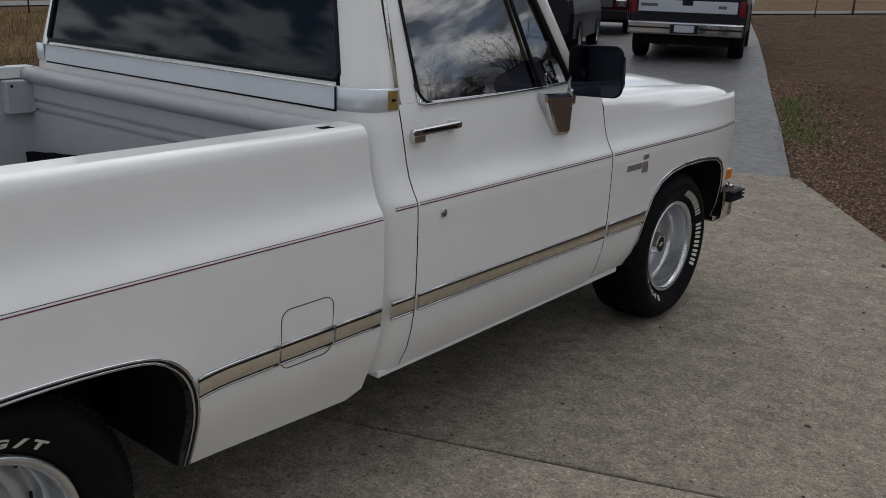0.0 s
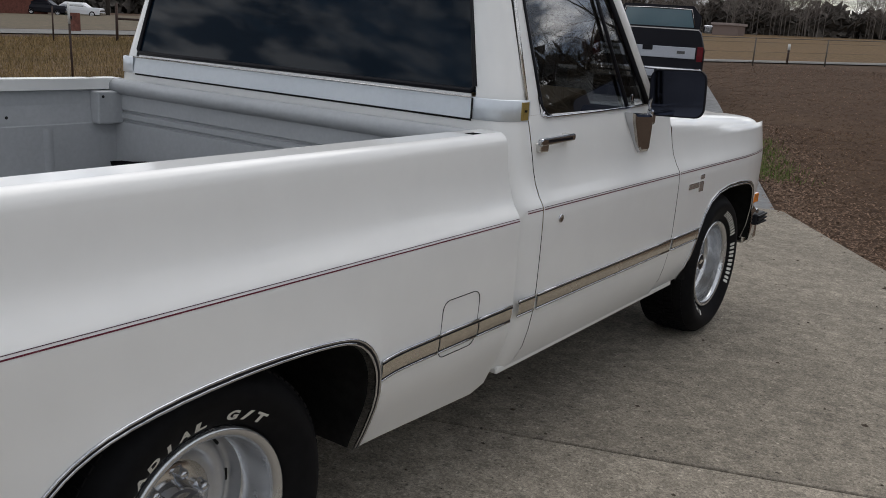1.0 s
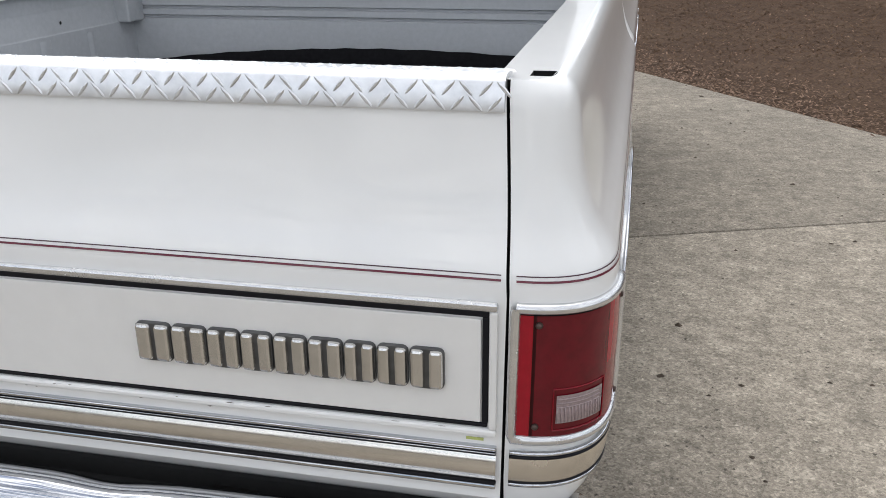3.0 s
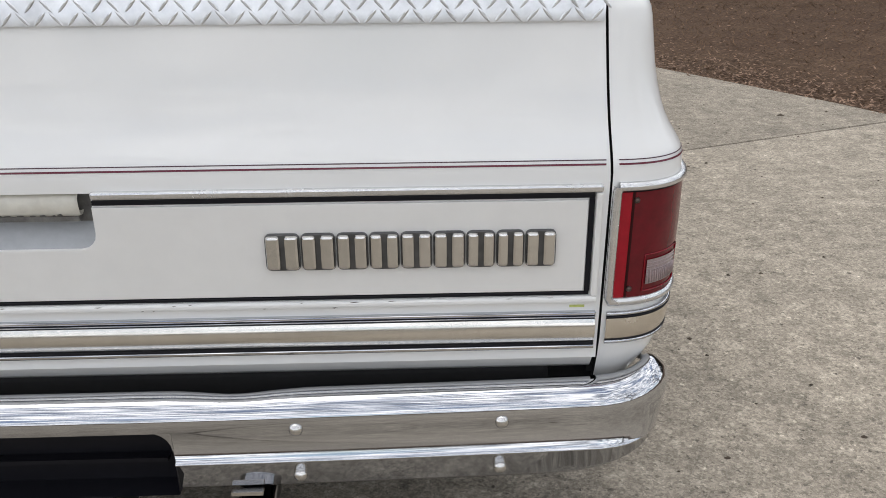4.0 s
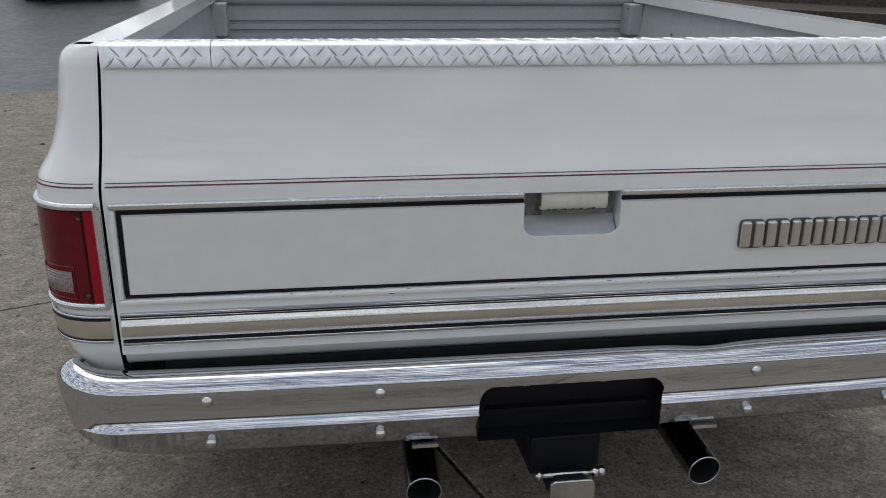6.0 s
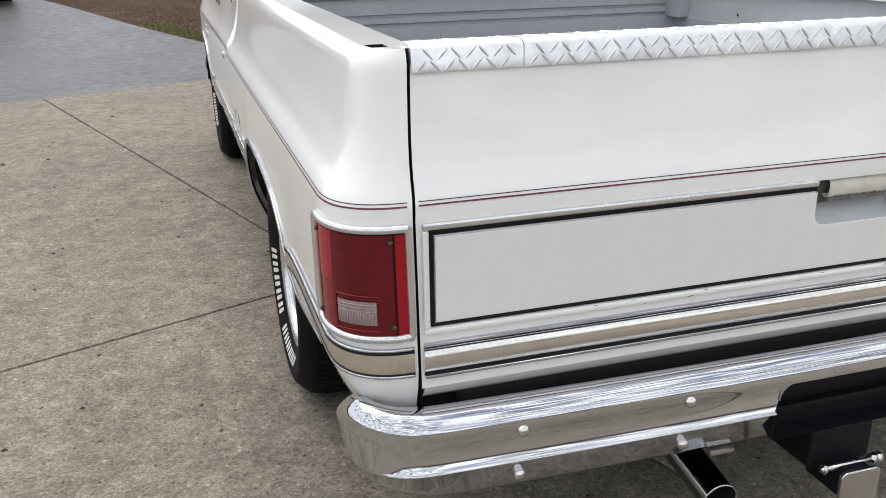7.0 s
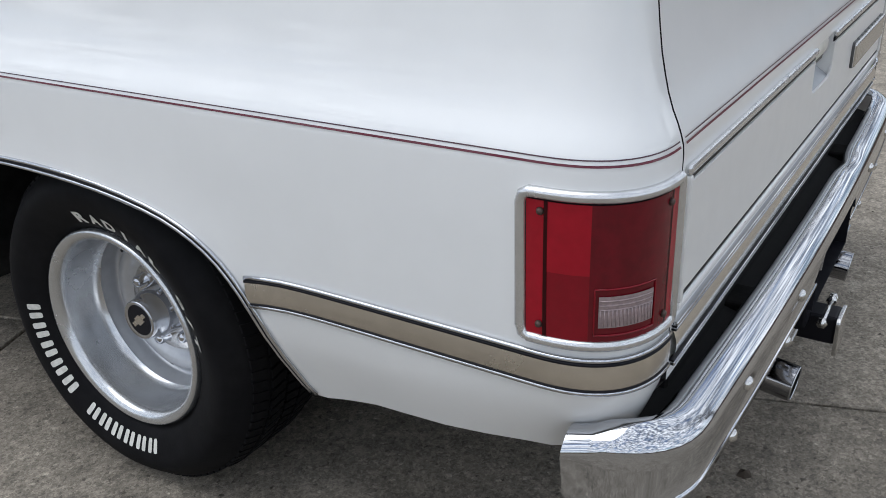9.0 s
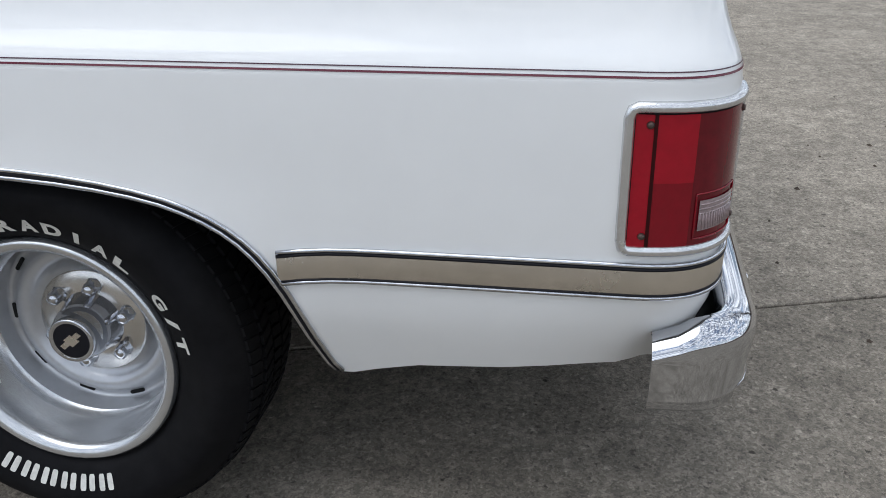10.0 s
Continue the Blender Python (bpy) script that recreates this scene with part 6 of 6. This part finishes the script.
drape("mulch_bed", [[(3.7 + 6.6 * t + 1.2 * u, 15.0 - 6.4 * t + 1.2 * u) for t in np.linspace(0, 1, 8)] for u in np.linspace(0.02, 1, 4)], 0.0, M_MULCH, "dark mulch bed behind the timbers")

# ---- parked vehicles ----
M_NAVY = mat("dark_navy_paint", (0.005, 0.005, 0.010), 0.4, spec=0.25, coat=0.12, coat_rough=0.08, grain=0.05)
M_SILVERB = mat("silver_band", (0.45, 0.47, 0.52), 0.35, 0.5, grain=0.05)
M_REDPAINT = mat("red_paint", (0.035, 0.002, 0.005), 0.5, spec=0.08, coat=0.0, coat_rough=0.08, grain=0.05)
M_CARWHITE = mat("car_white", (0.72, 0.73, 0.75), 0.35, coat=0.6, grain=0.03)
M_CARGLASS = mat("car_glass", (0.01, 0.014, 0.017), 0.04, spec=0.3, grain=0.05)
# this glass is coloured pale blue for the sky that shows in it
M_SKYGLASS = mat("sky_colour_car_glass", (0.10, 0.17, 0.20), 0.08, spec=0.8, grain=0.08)


def simple_wheel(name, owner, m, x, y, r, w):
    hub = lathe(name, [(0.05, -w / 2), (r - 0.05, -w / 2), (r - 0.01, -w / 2 + 0.03), (r, -w / 4), (r, w / 4), (r - 0.01, w / 2 - 0.03), (r - 0.06, w / 2), (r - 0.13, w / 2 - 0.01)], M_RUBBER, m @ pose(x, y, r) @ Matrix.Diagonal((1 if x > 0 else -1, 1, 1, 1)), owner, n=24)
    lathe("rim", [(r - 0.13, w / 2 - 0.012), (r - 0.16, w / 2 - 0.06), (0.08, w / 2 - 0.05), (0.05, w / 2 - 0.02), (0.0, w / 2 - 0.02)], M_RIM, m @ pose(x, y, r) @ Matrix.Diagonal((1 if x > 0 else -1, 1, 1, 1)), hub, n=20)
    return hub


def loft(name, secs, m, material, owner, label=""):
    """Sections of (y, half width low, half width high, z low, z high) into a closed body with eased edges."""
    rows = []
    for y, w0, w1, z0, z1 in secs:
        ring = []
        for x, z in ((-w0 * 0.9, z0), (-w0, z0 + 0.05), (-w0, z0 + (z1 - z0) * 0.6), (-w1, z1 - 0.06), (-w1 + 0.05, z1), (w1 - 0.05, z1), (w1, z1 - 0.06), (w0, z0 + (z1 - z0) * 0.6), (w0, z0 + 0.05), (w0 * 0.9, z0)):
            ring.append(m @ Vector((x, y, z)))
        rows.append(ring)
    nu = len(rows[0])
    verts = [p for r in rows for p in r]
    faces = [[i * nu + j, i * nu + (j + 1) % nu, (i + 1) * nu + (j + 1) % nu, (i + 1) * nu + j] for i in range(len(rows) - 1) for j in range(nu)]
    faces += [list(range(nu))[::-1], list(range((len(rows) - 1) * nu, len(rows) * nu))]
    return mesh_ob(name, verts, faces, material, owner, label, smooth=False)


def mbox(name, m, x0, x1, y0, y1, z0, z1, material, owner, label="", bevel=0.01):
    bm = box_bm(x0, x1, y0, y1, z0, z1, bevel)
    bmesh.ops.transform(bm, matrix=m, verts=bm.verts)
    return part(name, bm, material, owner, label)


def quad(name, m, pts, material, owner, label=""):
    return mesh_ob(name, [m @ Vector(p) for p in pts], [[0, 1, 2, 3]], material, owner, label, smooth=False)


def navy_pickup(m):
    t = thing("parked_pickup", m, "dark navy square-bodied pickup with a silver tailgate band", "truck")
    bedp = loft("bed", [(0.0, 0.97, 0.90, 0.50, 1.34), (0.06, 1.0, 0.91, 0.46, 1.36), (1.3, 1.0, 0.91, 0.46, 1.36), (2.35, 1.0, 0.91, 0.46, 1.36)], m, M_NAVY, t, "dark navy bed")
    mbox("tailgate_band", m, -0.84, 0.84, -0.03, 0.0, 0.84, 1.04, M_SILVERB, t, "silver tailgate band")
    mbox("band_handle", m, -0.09, 0.09, -0.035, -0.028, 0.96, 1.05, M_BLACK, t)
    mbox("plain_emblem", m, -0.80, -0.50, -0.034, -0.029, 0.93, 0.98, M_EMBDARK, t, bevel=0.003)
    mbox("plain_emblem", m, 0.52, 0.66, -0.034, -0.029, 0.92, 0.97, M_EMBDARK, t, bevel=0.003)
    for s in (1, -1):
        mbox("tail_light", m, s * 0.865 if s > 0 else -0.975, 0.975 if s > 0 else -0.865, -0.02, 0.06, 0.80, 1.06, M_LENSDARK, t, "dark red tail light")
    bum = mbox("rear_bumper", m, -0.98, 0.98, -0.20, -0.06, 0.46, 0.68, M_CHROME, t, "chrome rear bumper", 0.03)
    mbox("bumper_groove", m, -0.96, 0.96, -0.205, -0.195, 0.56, 0.59, M_BLACK, bum, bevel=0.002)
    mbox("plate_holder", m, -0.24, 0.24, -0.215, -0.19, 0.49, 0.64, M_BLACK, bum)
    mbox("plate_blank", m, -0.17, 0.17, -0.222, -0.212, 0.51, 0.63, M_SILVERB, bum, "plain number plate")
    cabp = loft("cab", [(2.40, 0.96, 0.90, 0.46, 1.38), (3.6, 0.98, 0.90, 0.46, 1.36)], m, M_NAVY, t)
    rf = loft("roof", [(2.45, 0.86, 0.74, 1.36, 1.84), (3.2, 0.86, 0.74, 1.36, 1.86), (3.55, 0.88, 0.76, 1.34, 1.48)], m, M_NAVY, t, "dark cab roof")
    quad("back_window", m, [(-0.74, 2.44, 1.42), (0.74, 2.44, 1.42), (0.64, 2.44, 1.76), (-0.64, 2.44, 1.76)], M_SKYGLASS, t, "back window with the pale sky put into its colour")
    for s in (1, -1):
        tube("window_frame", [m @ Vector(p) for p in ((s * 0.76, 2.435, 1.41), (s * 0.66, 2.435, 1.77), (0, 2.435, 1.78))], 0.012, M_CHROME_DULL, t, n=6)
        mbox("mirror", m, s * 1.02 - 0.09, s * 1.02 + 0.09, 3.45, 3.5, 1.33, 1.50, M_CHROME, t, bevel=0.02)
        for y in (0.95, 3.95):
            simple_wheel("wheel", t, m, s * 0.86, y, 0.37, 0.26)
    loft("front_end", [(3.5, 0.99, 0.90, 0.46, 1.32), (4.9, 0.97, 0.88, 0.50, 1.22)], m, M_NAVY, t)
    mbox("underbody", m, -0.75, 0.75, 0.1, 4.7, 0.28, 0.50, M_UNDER, t)
    return t


def suv(m, paint, label, h=1.75, glass=None, trim=None):
    t = thing("parked_car", m, label, "car")
    loft("body", [(-2.35, 0.82, 0.78, 0.42, 1.0), (-2.25, 0.90, 0.86, 0.30, 1.08), (-1.0, 0.93, 0.88, 0.28, 1.12), (1.0, 0.93, 0.88, 0.28, 1.12), (2.2, 0.91, 0.86, 0.30, 1.10), (2.35, 0.85, 0.80, 0.42, 1.05)], m, paint, t)
    loft("cabin", [(-0.95, 0.84, 0.80, 1.06, 1.14), (-0.30, 0.84, 0.70, 1.06, h), (1.6, 0.84, 0.70, 1.06, h), (2.2, 0.83, 0.76, 1.06, 1.2)], m, paint, t)
    quad("windscreen", m, [(-0.74, -0.93, 1.14), (0.74, -0.93, 1.14), (0.64, -0.34, h - 0.05), (-0.64, -0.34, h - 0.05)], glass or M_CARGLASS, t, "windscreen")
    for s in (1, -1):
        quad("side_window", m, [(s * 0.852, -0.55, 1.16), (s * 0.852, 1.8, 1.16), (s * 0.735, 1.55, h - 0.12), (s * 0.735, -0.2, h - 0.12)], M_CARGLASS, t, "side windows")
        mbox("headlight", m, s * 0.70 - 0.13, s * 0.70 + 0.13, -2.38, -2.30, 0.68, 0.84, M_CHROME, t, "headlight", 0.02)
        for y in (-1.45, 1.45):
            simple_wheel("wheel", t, m, s * 0.84, y, 0.35, 0.22)
        mbox("door_mirror", m, s * 0.98 - 0.08, s * 0.98 + 0.08, -0.62, -0.52, 1.12, 1.24, paint, t, bevel=0.02)
    mbox("grille", m, -0.5, 0.5, -2.37, -2.30, 0.66, 0.86, M_EMBDARK, t)
    mbox("front_bumper", m, -0.88, 0.88, -2.46, -2.28, 0.36, 0.60, trim or M_CHROME, t, "front bumper", 0.03)
    return t


def lane_pose(x, y, yaw=22.0):
    return pose(x, y, ground_z(x, y) - 0.03, 0, 0, yaw)


navy_pickup(lane_pose(-4.35, 15.35, 20))
suv(lane_pose(-10.0, 22.2, 24), M_REDPAINT, "dark red and black pickup with chrome front, parked on the lane", 1.72, trim=M_BLACK)
suv(lane_pose(-10.6, 29.4, 18), M_CARWHITE, "white sport utility car parked on the lane", 1.8)
suv(lane_pose(-7.68, 15.9, 24) @ pose(0, 0, 0, 0, 0, 180), M_NAVY, "black car parked beside the lane", 1.8)

# ---- houses beyond the west road ----
M_BRICK = mat("house_brick", (0.16, 0.06, 0.045), 0.9, grain=0.3, grain_scale=5, stain=0.3, stain_scale=1)
M_SHINGLE = mat("roof_shingle", (0.07, 0.065, 0.06), 0.9, grain=0.3, grain_scale=4)
M_DOORWHITE = mat("garage_white", (0.70, 0.70, 0.68), 0.6, grain=0.05, grain_scale=2)


def house(m, w, d, h, label, doors, windows):
    t = thing("house", m, label, "house")
    mbox("wall", m, -w / 2, w / 2, 0, d, -0.3, h, M_BRICK, t, bevel=0.0)
    rows = [[m @ Vector((x, y, z)) for x in (-w / 2 - 0.5, w / 2 + 0.5)] for y, z in ((-0.6, h - 0.1), (d / 2, h + 2.0), (d + 0.6, h - 0.1))]
    grid("roof", rows, M_SHINGLE, t, "grey shingle roof", smooth=False)
    for x, ww in doors:
        dr = mbox("garage_door", m, x - ww / 2, x + ww / 2, -0.08, 0.02, -0.1, 2.2, M_DOORWHITE, t, "white panelled garage door")
        for k in range(3):
            mbox("door_panel_line", m, x - ww / 2 + 0.05, x + ww / 2 - 0.05, -0.09, -0.07, 0.45 + 0.55 * k, 0.48 + 0.55 * k, M_SILVERB, dr, bevel=0.0)
    for x, ww in windows:
        wn_ = mbox("window", m, x - ww / 2, x + ww / 2, -0.06, 0.02, 0.9, 2.1, M_DOORWHITE, t)
        mbox("pane", m, x - ww / 2 + 0.08, x + ww / 2 - 0.08, -0.08, -0.05, 0.98, 2.02, M_CARGLASS, wn_)
    return t


house(pose(-99, 49, -0.5, 0, 0, 62), 18, 9, 2.9, "brick house with two white garage doors", [(-1, 2.6), (2.4, 2.6)], [(-6, 1.4)])
house(pose(-84, 82, -0.2, 0, 0, 45), 16, 9, 2.9, "dark red brick house with white windows", [], [(-5, 1.4), (0, 1.8), (5, 1.4)])
suv(pose(-92, 46, -0.5, 0, 0, 150), M_NAVY, "dark car parked before the garage", 1.5)
suv(pose(-93, 60, -0.4, 0, 0, 130), M_CARWHITE, "white car parked on the grass by the house", 1.6)
suv(pose(-95, 57, -0.4, 0, 0, 130), M_NAVY, "dark car beside the white car", 1.6)
mailbox = thing("brick_mailbox", pose(-40, 26.2, -0.2), "red brick mailbox pillar beside the road", "mailbox")
mbox("pillar", pose(-40, 26.2, -0.2), -0.20, 0.20, -0.2, 0.2, 0, 0.95, M_BRICK, mailbox)
mbox("box", pose(-40, 26.2, -0.2), -0.09, 0.09, -0.23, 0.15, 0.62, 0.80, M_BLACK, mailbox)
shed_at = pose(-37.9, 118, ground_z(-37.9, 118))
shed = thing("far_shed", shed_at, "low brown shed before the far trees", "shed")
mbox("wall", shed_at, -1.7, 1.7, 0, 3, -0.3, 1.3, mat("shed_wall", (0.20, 0.15, 0.13), 0.8, grain=0.1), shed)
mbox("roof", shed_at, -1.9, 1.9, -0.2, 3.2, 1.3, 1.6, mat("shed_roof", (0.30, 0.25, 0.23), 0.7, grain=0.1), shed)

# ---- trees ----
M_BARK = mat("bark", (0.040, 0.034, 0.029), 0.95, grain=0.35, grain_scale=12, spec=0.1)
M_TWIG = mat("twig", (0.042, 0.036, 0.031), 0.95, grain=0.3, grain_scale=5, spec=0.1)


def branch_out(rg, verts, faces, base, d, length, r, depth, sides=4, gnarl=0.22):
    """One limb as a tapered tube, and the limbs that grow from it."""
    pts, p, q = [base], base.copy(), d.copy()
    n = 4 if depth > 1 else 3
    for k in range(n):
        q = (q + Vector((rg.gauss(0, gnarl), rg.gauss(0, gnarl), rg.gauss(0.05, gnarl * 0.7)))).normalized()
        p = p + q * length / n
        pts.append(p.copy())
    v, f = tube_mesh(pts, [r * (1 - 0.62 * k / n) for k in range(n + 1)], sides, False)
    o = len(verts)
    verts += v
    faces += [[i + o for i in face] for face in f]
    if depth <= 0:
        return
    for k in range(rg.randint(3, 5) if depth > 1 else rg.randint(5, 7)):
        t = rg.uniform(0.35, 1.0) if depth < 4 else rg.uniform(0.5, 1.0)
        i = min(int(t * n), n - 1)
        start = pts[i].lerp(pts[i + 1], t * n - i)
        side = Vector((rg.gauss(0, 1), rg.gauss(0, 1), rg.gauss(0.15, 0.5))).normalized()
        nd = (q * 0.75 + side * 0.85).normalized()
        branch_out(rg, verts, faces, start, nd, length * rg.uniform(0.55, 0.75), r * (1 - 0.55 * t) * 0.60, depth - 1, max(3, sides - 1), gnarl)


def bare_tree(seed, x, y, h, label, depth=4):
    rg = random.Random(seed)
    z = ground_z(x, y) - 0.15
    t = thing("bare_tree", pose(x, y, z), label, "tree", "bare winter trees")
    pts = [Vector((x, y, z))]
    for k in range(4):
        pts.append(pts[-1] + Vector((rg.gauss(0, 0.05) * h / 8, rg.gauss(0, 0.05) * h / 8, h * 0.085)))
    R = h * 0.022
    tube("trunk", pts, [R * 1.35, R * 1.05, R, R * 0.95, R * 0.9], M_BARK, t, n=9)
    v, f = [], []
    for k in range(6):
        a = 2 * math.pi * k / 6 + rg.gauss(0, 0.3)
        d = Vector((math.cos(a) * 0.7, math.sin(a) * 0.7, rg.uniform(0.6, 1.3))).normalized()
        branch_out(rg, v, f, pts[-1] - Vector((0, 0, rg.uniform(0, 0.12) * h)), d, h * rg.uniform(0.28, 0.40), R * 0.62, depth - 1, 5)
    mesh_ob("limbs", v, f, M_TWIG, t, "leafless limbs and twigs")
    return t


tree_a = bare_tree(3, 16.4, 30.6, 11.5, "leafless spreading shade tree on the lawn", 5)
tree_c = bare_tree(5, 9.6, 23.5, 9.5, "leafless many-limbed tree on the lawn", 6)
tree_b = bare_tree(8, 23, 36, 13.0, "leafless tall shade tree on the lawn", 5)
copy_thing(tree_a, pose(29, 37, ground_z(29, 37) - 0.15, 0, 0, 130))
copy_thing(tree_b, pose(13, 50, ground_z(13, 50) - 0.15, 0, 0, 70))
copy_thing(tree_a, pose(17, 2, ground_z(17, 2) - 0.15, 0, 0, 220))
copy_thing(tree_b, pose(12, -11, ground_z(12, -11) - 0.15, 0, 0, 10))
copy_thing(tree_a, pose(-97, 66, -0.6, 0, 0, 10))
copy_thing(tree_b, pose(-82, 40, -0.6, 0, 0, 110))
for k, (x, y, src) in enumerate(((14, 38, tree_a), (19, 43, tree_b), (24, 40, tree_c), (27, 45, tree_a), (33, 42, tree_b), (36, 36, tree_c), (40, 40, tree_a), (21, 34, tree_c), (17, 47, tree_c), (31, 33, tree_b), (21, 26, tree_c), (25, 28, tree_a), (24, 21, tree_c), (29, 25, tree_b), (28, 19, tree_a))):
    copy_thing(src, pose(x, y, ground_z(x, y) - 0.15, 0, 0, 47 * k))
# clump of dead vine stems in the field, behind the cab
clump = thing("vine_clump", pose(-11.2, 13.1, -0.1), "clump of bare brown vine stems in the field", "shrub")
M_VINE = mat("vine_stem", (0.16, 0.10, 0.06), 0.9, grain=0.3, grain_scale=15)
for k in range(26):
    a, r = rng.uniform(0, 6.28), 0.32 * rng.random() ** 0.5
    x, y = -11.3 + r * math.cos(a), 13.1 + r * math.sin(a)
    tube("stem", [(x, y, -0.2), (x + rng.gauss(0, 0.04), y + rng.gauss(0, 0.04), 0.5), (x + rng.gauss(0, 0.10), y + rng.gauss(0, 0.10), 1.1), (x + rng.gauss(0, 0.2), y + rng.gauss(0, 0.2), 1.9)], [0.03, 0.026, 0.022, 0.01], M_VINE, clump, n=5)

# far woods all round: bare trees over an evergreen understorey, both coloured paler for haze
rg = random.Random(21)
bank = []
for k in range(9):
    v, f = [], []
    hh = 1.0
    tv, tf = tube_mesh([(0, 0, 0), (0.01, 0, 0.3), (0.0, 0.01, 0.62), (0.01, 0, 0.9)], [0.0048, 0.004, 0.003, 0.0012], 4, False)
    v += tv
    f += tf
    for j in range(22):
        zz = rg.uniform(0.22, 0.90)
        a = rg.uniform(0, 6.28)
        branch_out(rg, v, f, Vector((0, 0, zz)), Vector((math.cos(a), math.sin(a), 0.9)).normalized(), 0.36 * (1.15 - zz), 0.0026, 1, 3, 0.25)
    bank.append((np.array([tuple(p) for p in v]), f))
wv_, wf_ = [], []
base = 0
for k in range(600):
    a = rg.uniform(0, 2 * math.pi)
    rad = rg.uniform(135, 185)
    x, y = rad * math.sin(a), rad * math.cos(a)
    if rg.random() < 0.62:
        a = radians(rg.uniform(-50, 25))
        rad = rg.uniform(128, 165)
        x, y = rad * math.sin(a), rad * math.cos(a)
    h = rg.uniform(8, 14)
    pts, f = bank[rg.randrange(9)]
    c, s_ = math.cos(a * 7), math.sin(a * 7)
    q = np.stack([pts[:, 0] * c - pts[:, 1] * s_, pts[:, 0] * s_ + pts[:, 1] * c, pts[:, 2]], 1) * h + (x, y, ground_z(x, y) - 0.5)
    wv_.append(q)
    wf_ += [[i + base for i in face] for face in f]
    base += len(q)
# far twigs are paler than M_TWIG so that their colour carries the haze
tagged(mesh_ob("far_woods", np.concatenate(wv_), wf_, mat("hazed_far_twig", (0.17, 0.15, 0.135), 0.95, grain=0.3, grain_scale=2, spec=0.1), smooth=False), "leafless woods along the horizon, haze greyed into their colour", "woods", "", "stuff")
# understorey grey is lighter than the foliage: distance haze put into the colour
M_EVER_HAZED = mat("evergreen", (0.078, 0.070, 0.062), 0.95, grain=0.4, grain_scale=0.8, spec=0.1)
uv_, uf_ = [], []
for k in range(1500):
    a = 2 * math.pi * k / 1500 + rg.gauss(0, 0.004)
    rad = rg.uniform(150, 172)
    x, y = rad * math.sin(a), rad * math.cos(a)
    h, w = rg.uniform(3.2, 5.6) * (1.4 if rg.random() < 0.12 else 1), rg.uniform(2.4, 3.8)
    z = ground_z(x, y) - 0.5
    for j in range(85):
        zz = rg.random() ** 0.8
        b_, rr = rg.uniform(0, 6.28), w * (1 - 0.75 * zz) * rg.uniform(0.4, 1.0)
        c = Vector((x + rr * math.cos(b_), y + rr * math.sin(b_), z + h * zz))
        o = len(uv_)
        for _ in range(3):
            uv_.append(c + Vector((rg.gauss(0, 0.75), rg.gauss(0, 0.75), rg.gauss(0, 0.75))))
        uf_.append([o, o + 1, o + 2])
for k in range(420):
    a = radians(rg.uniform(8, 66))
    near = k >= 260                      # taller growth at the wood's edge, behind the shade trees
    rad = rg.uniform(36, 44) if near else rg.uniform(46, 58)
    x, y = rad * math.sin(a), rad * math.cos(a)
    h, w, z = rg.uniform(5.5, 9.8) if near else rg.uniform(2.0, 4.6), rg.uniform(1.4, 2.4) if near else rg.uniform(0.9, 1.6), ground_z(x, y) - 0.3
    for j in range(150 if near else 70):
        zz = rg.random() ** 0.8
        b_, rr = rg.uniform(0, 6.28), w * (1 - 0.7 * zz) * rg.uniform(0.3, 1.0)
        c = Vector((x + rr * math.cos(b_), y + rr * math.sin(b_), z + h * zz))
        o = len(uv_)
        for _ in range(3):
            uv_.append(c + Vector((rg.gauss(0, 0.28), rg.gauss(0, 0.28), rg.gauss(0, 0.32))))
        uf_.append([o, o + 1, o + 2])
tagged(mesh_ob("understorey", uv_, uf_, M_EVER_HAZED, smooth=False), "evergreen understorey below the far woods, greyed with haze in its colour", "woods", "", "stuff")
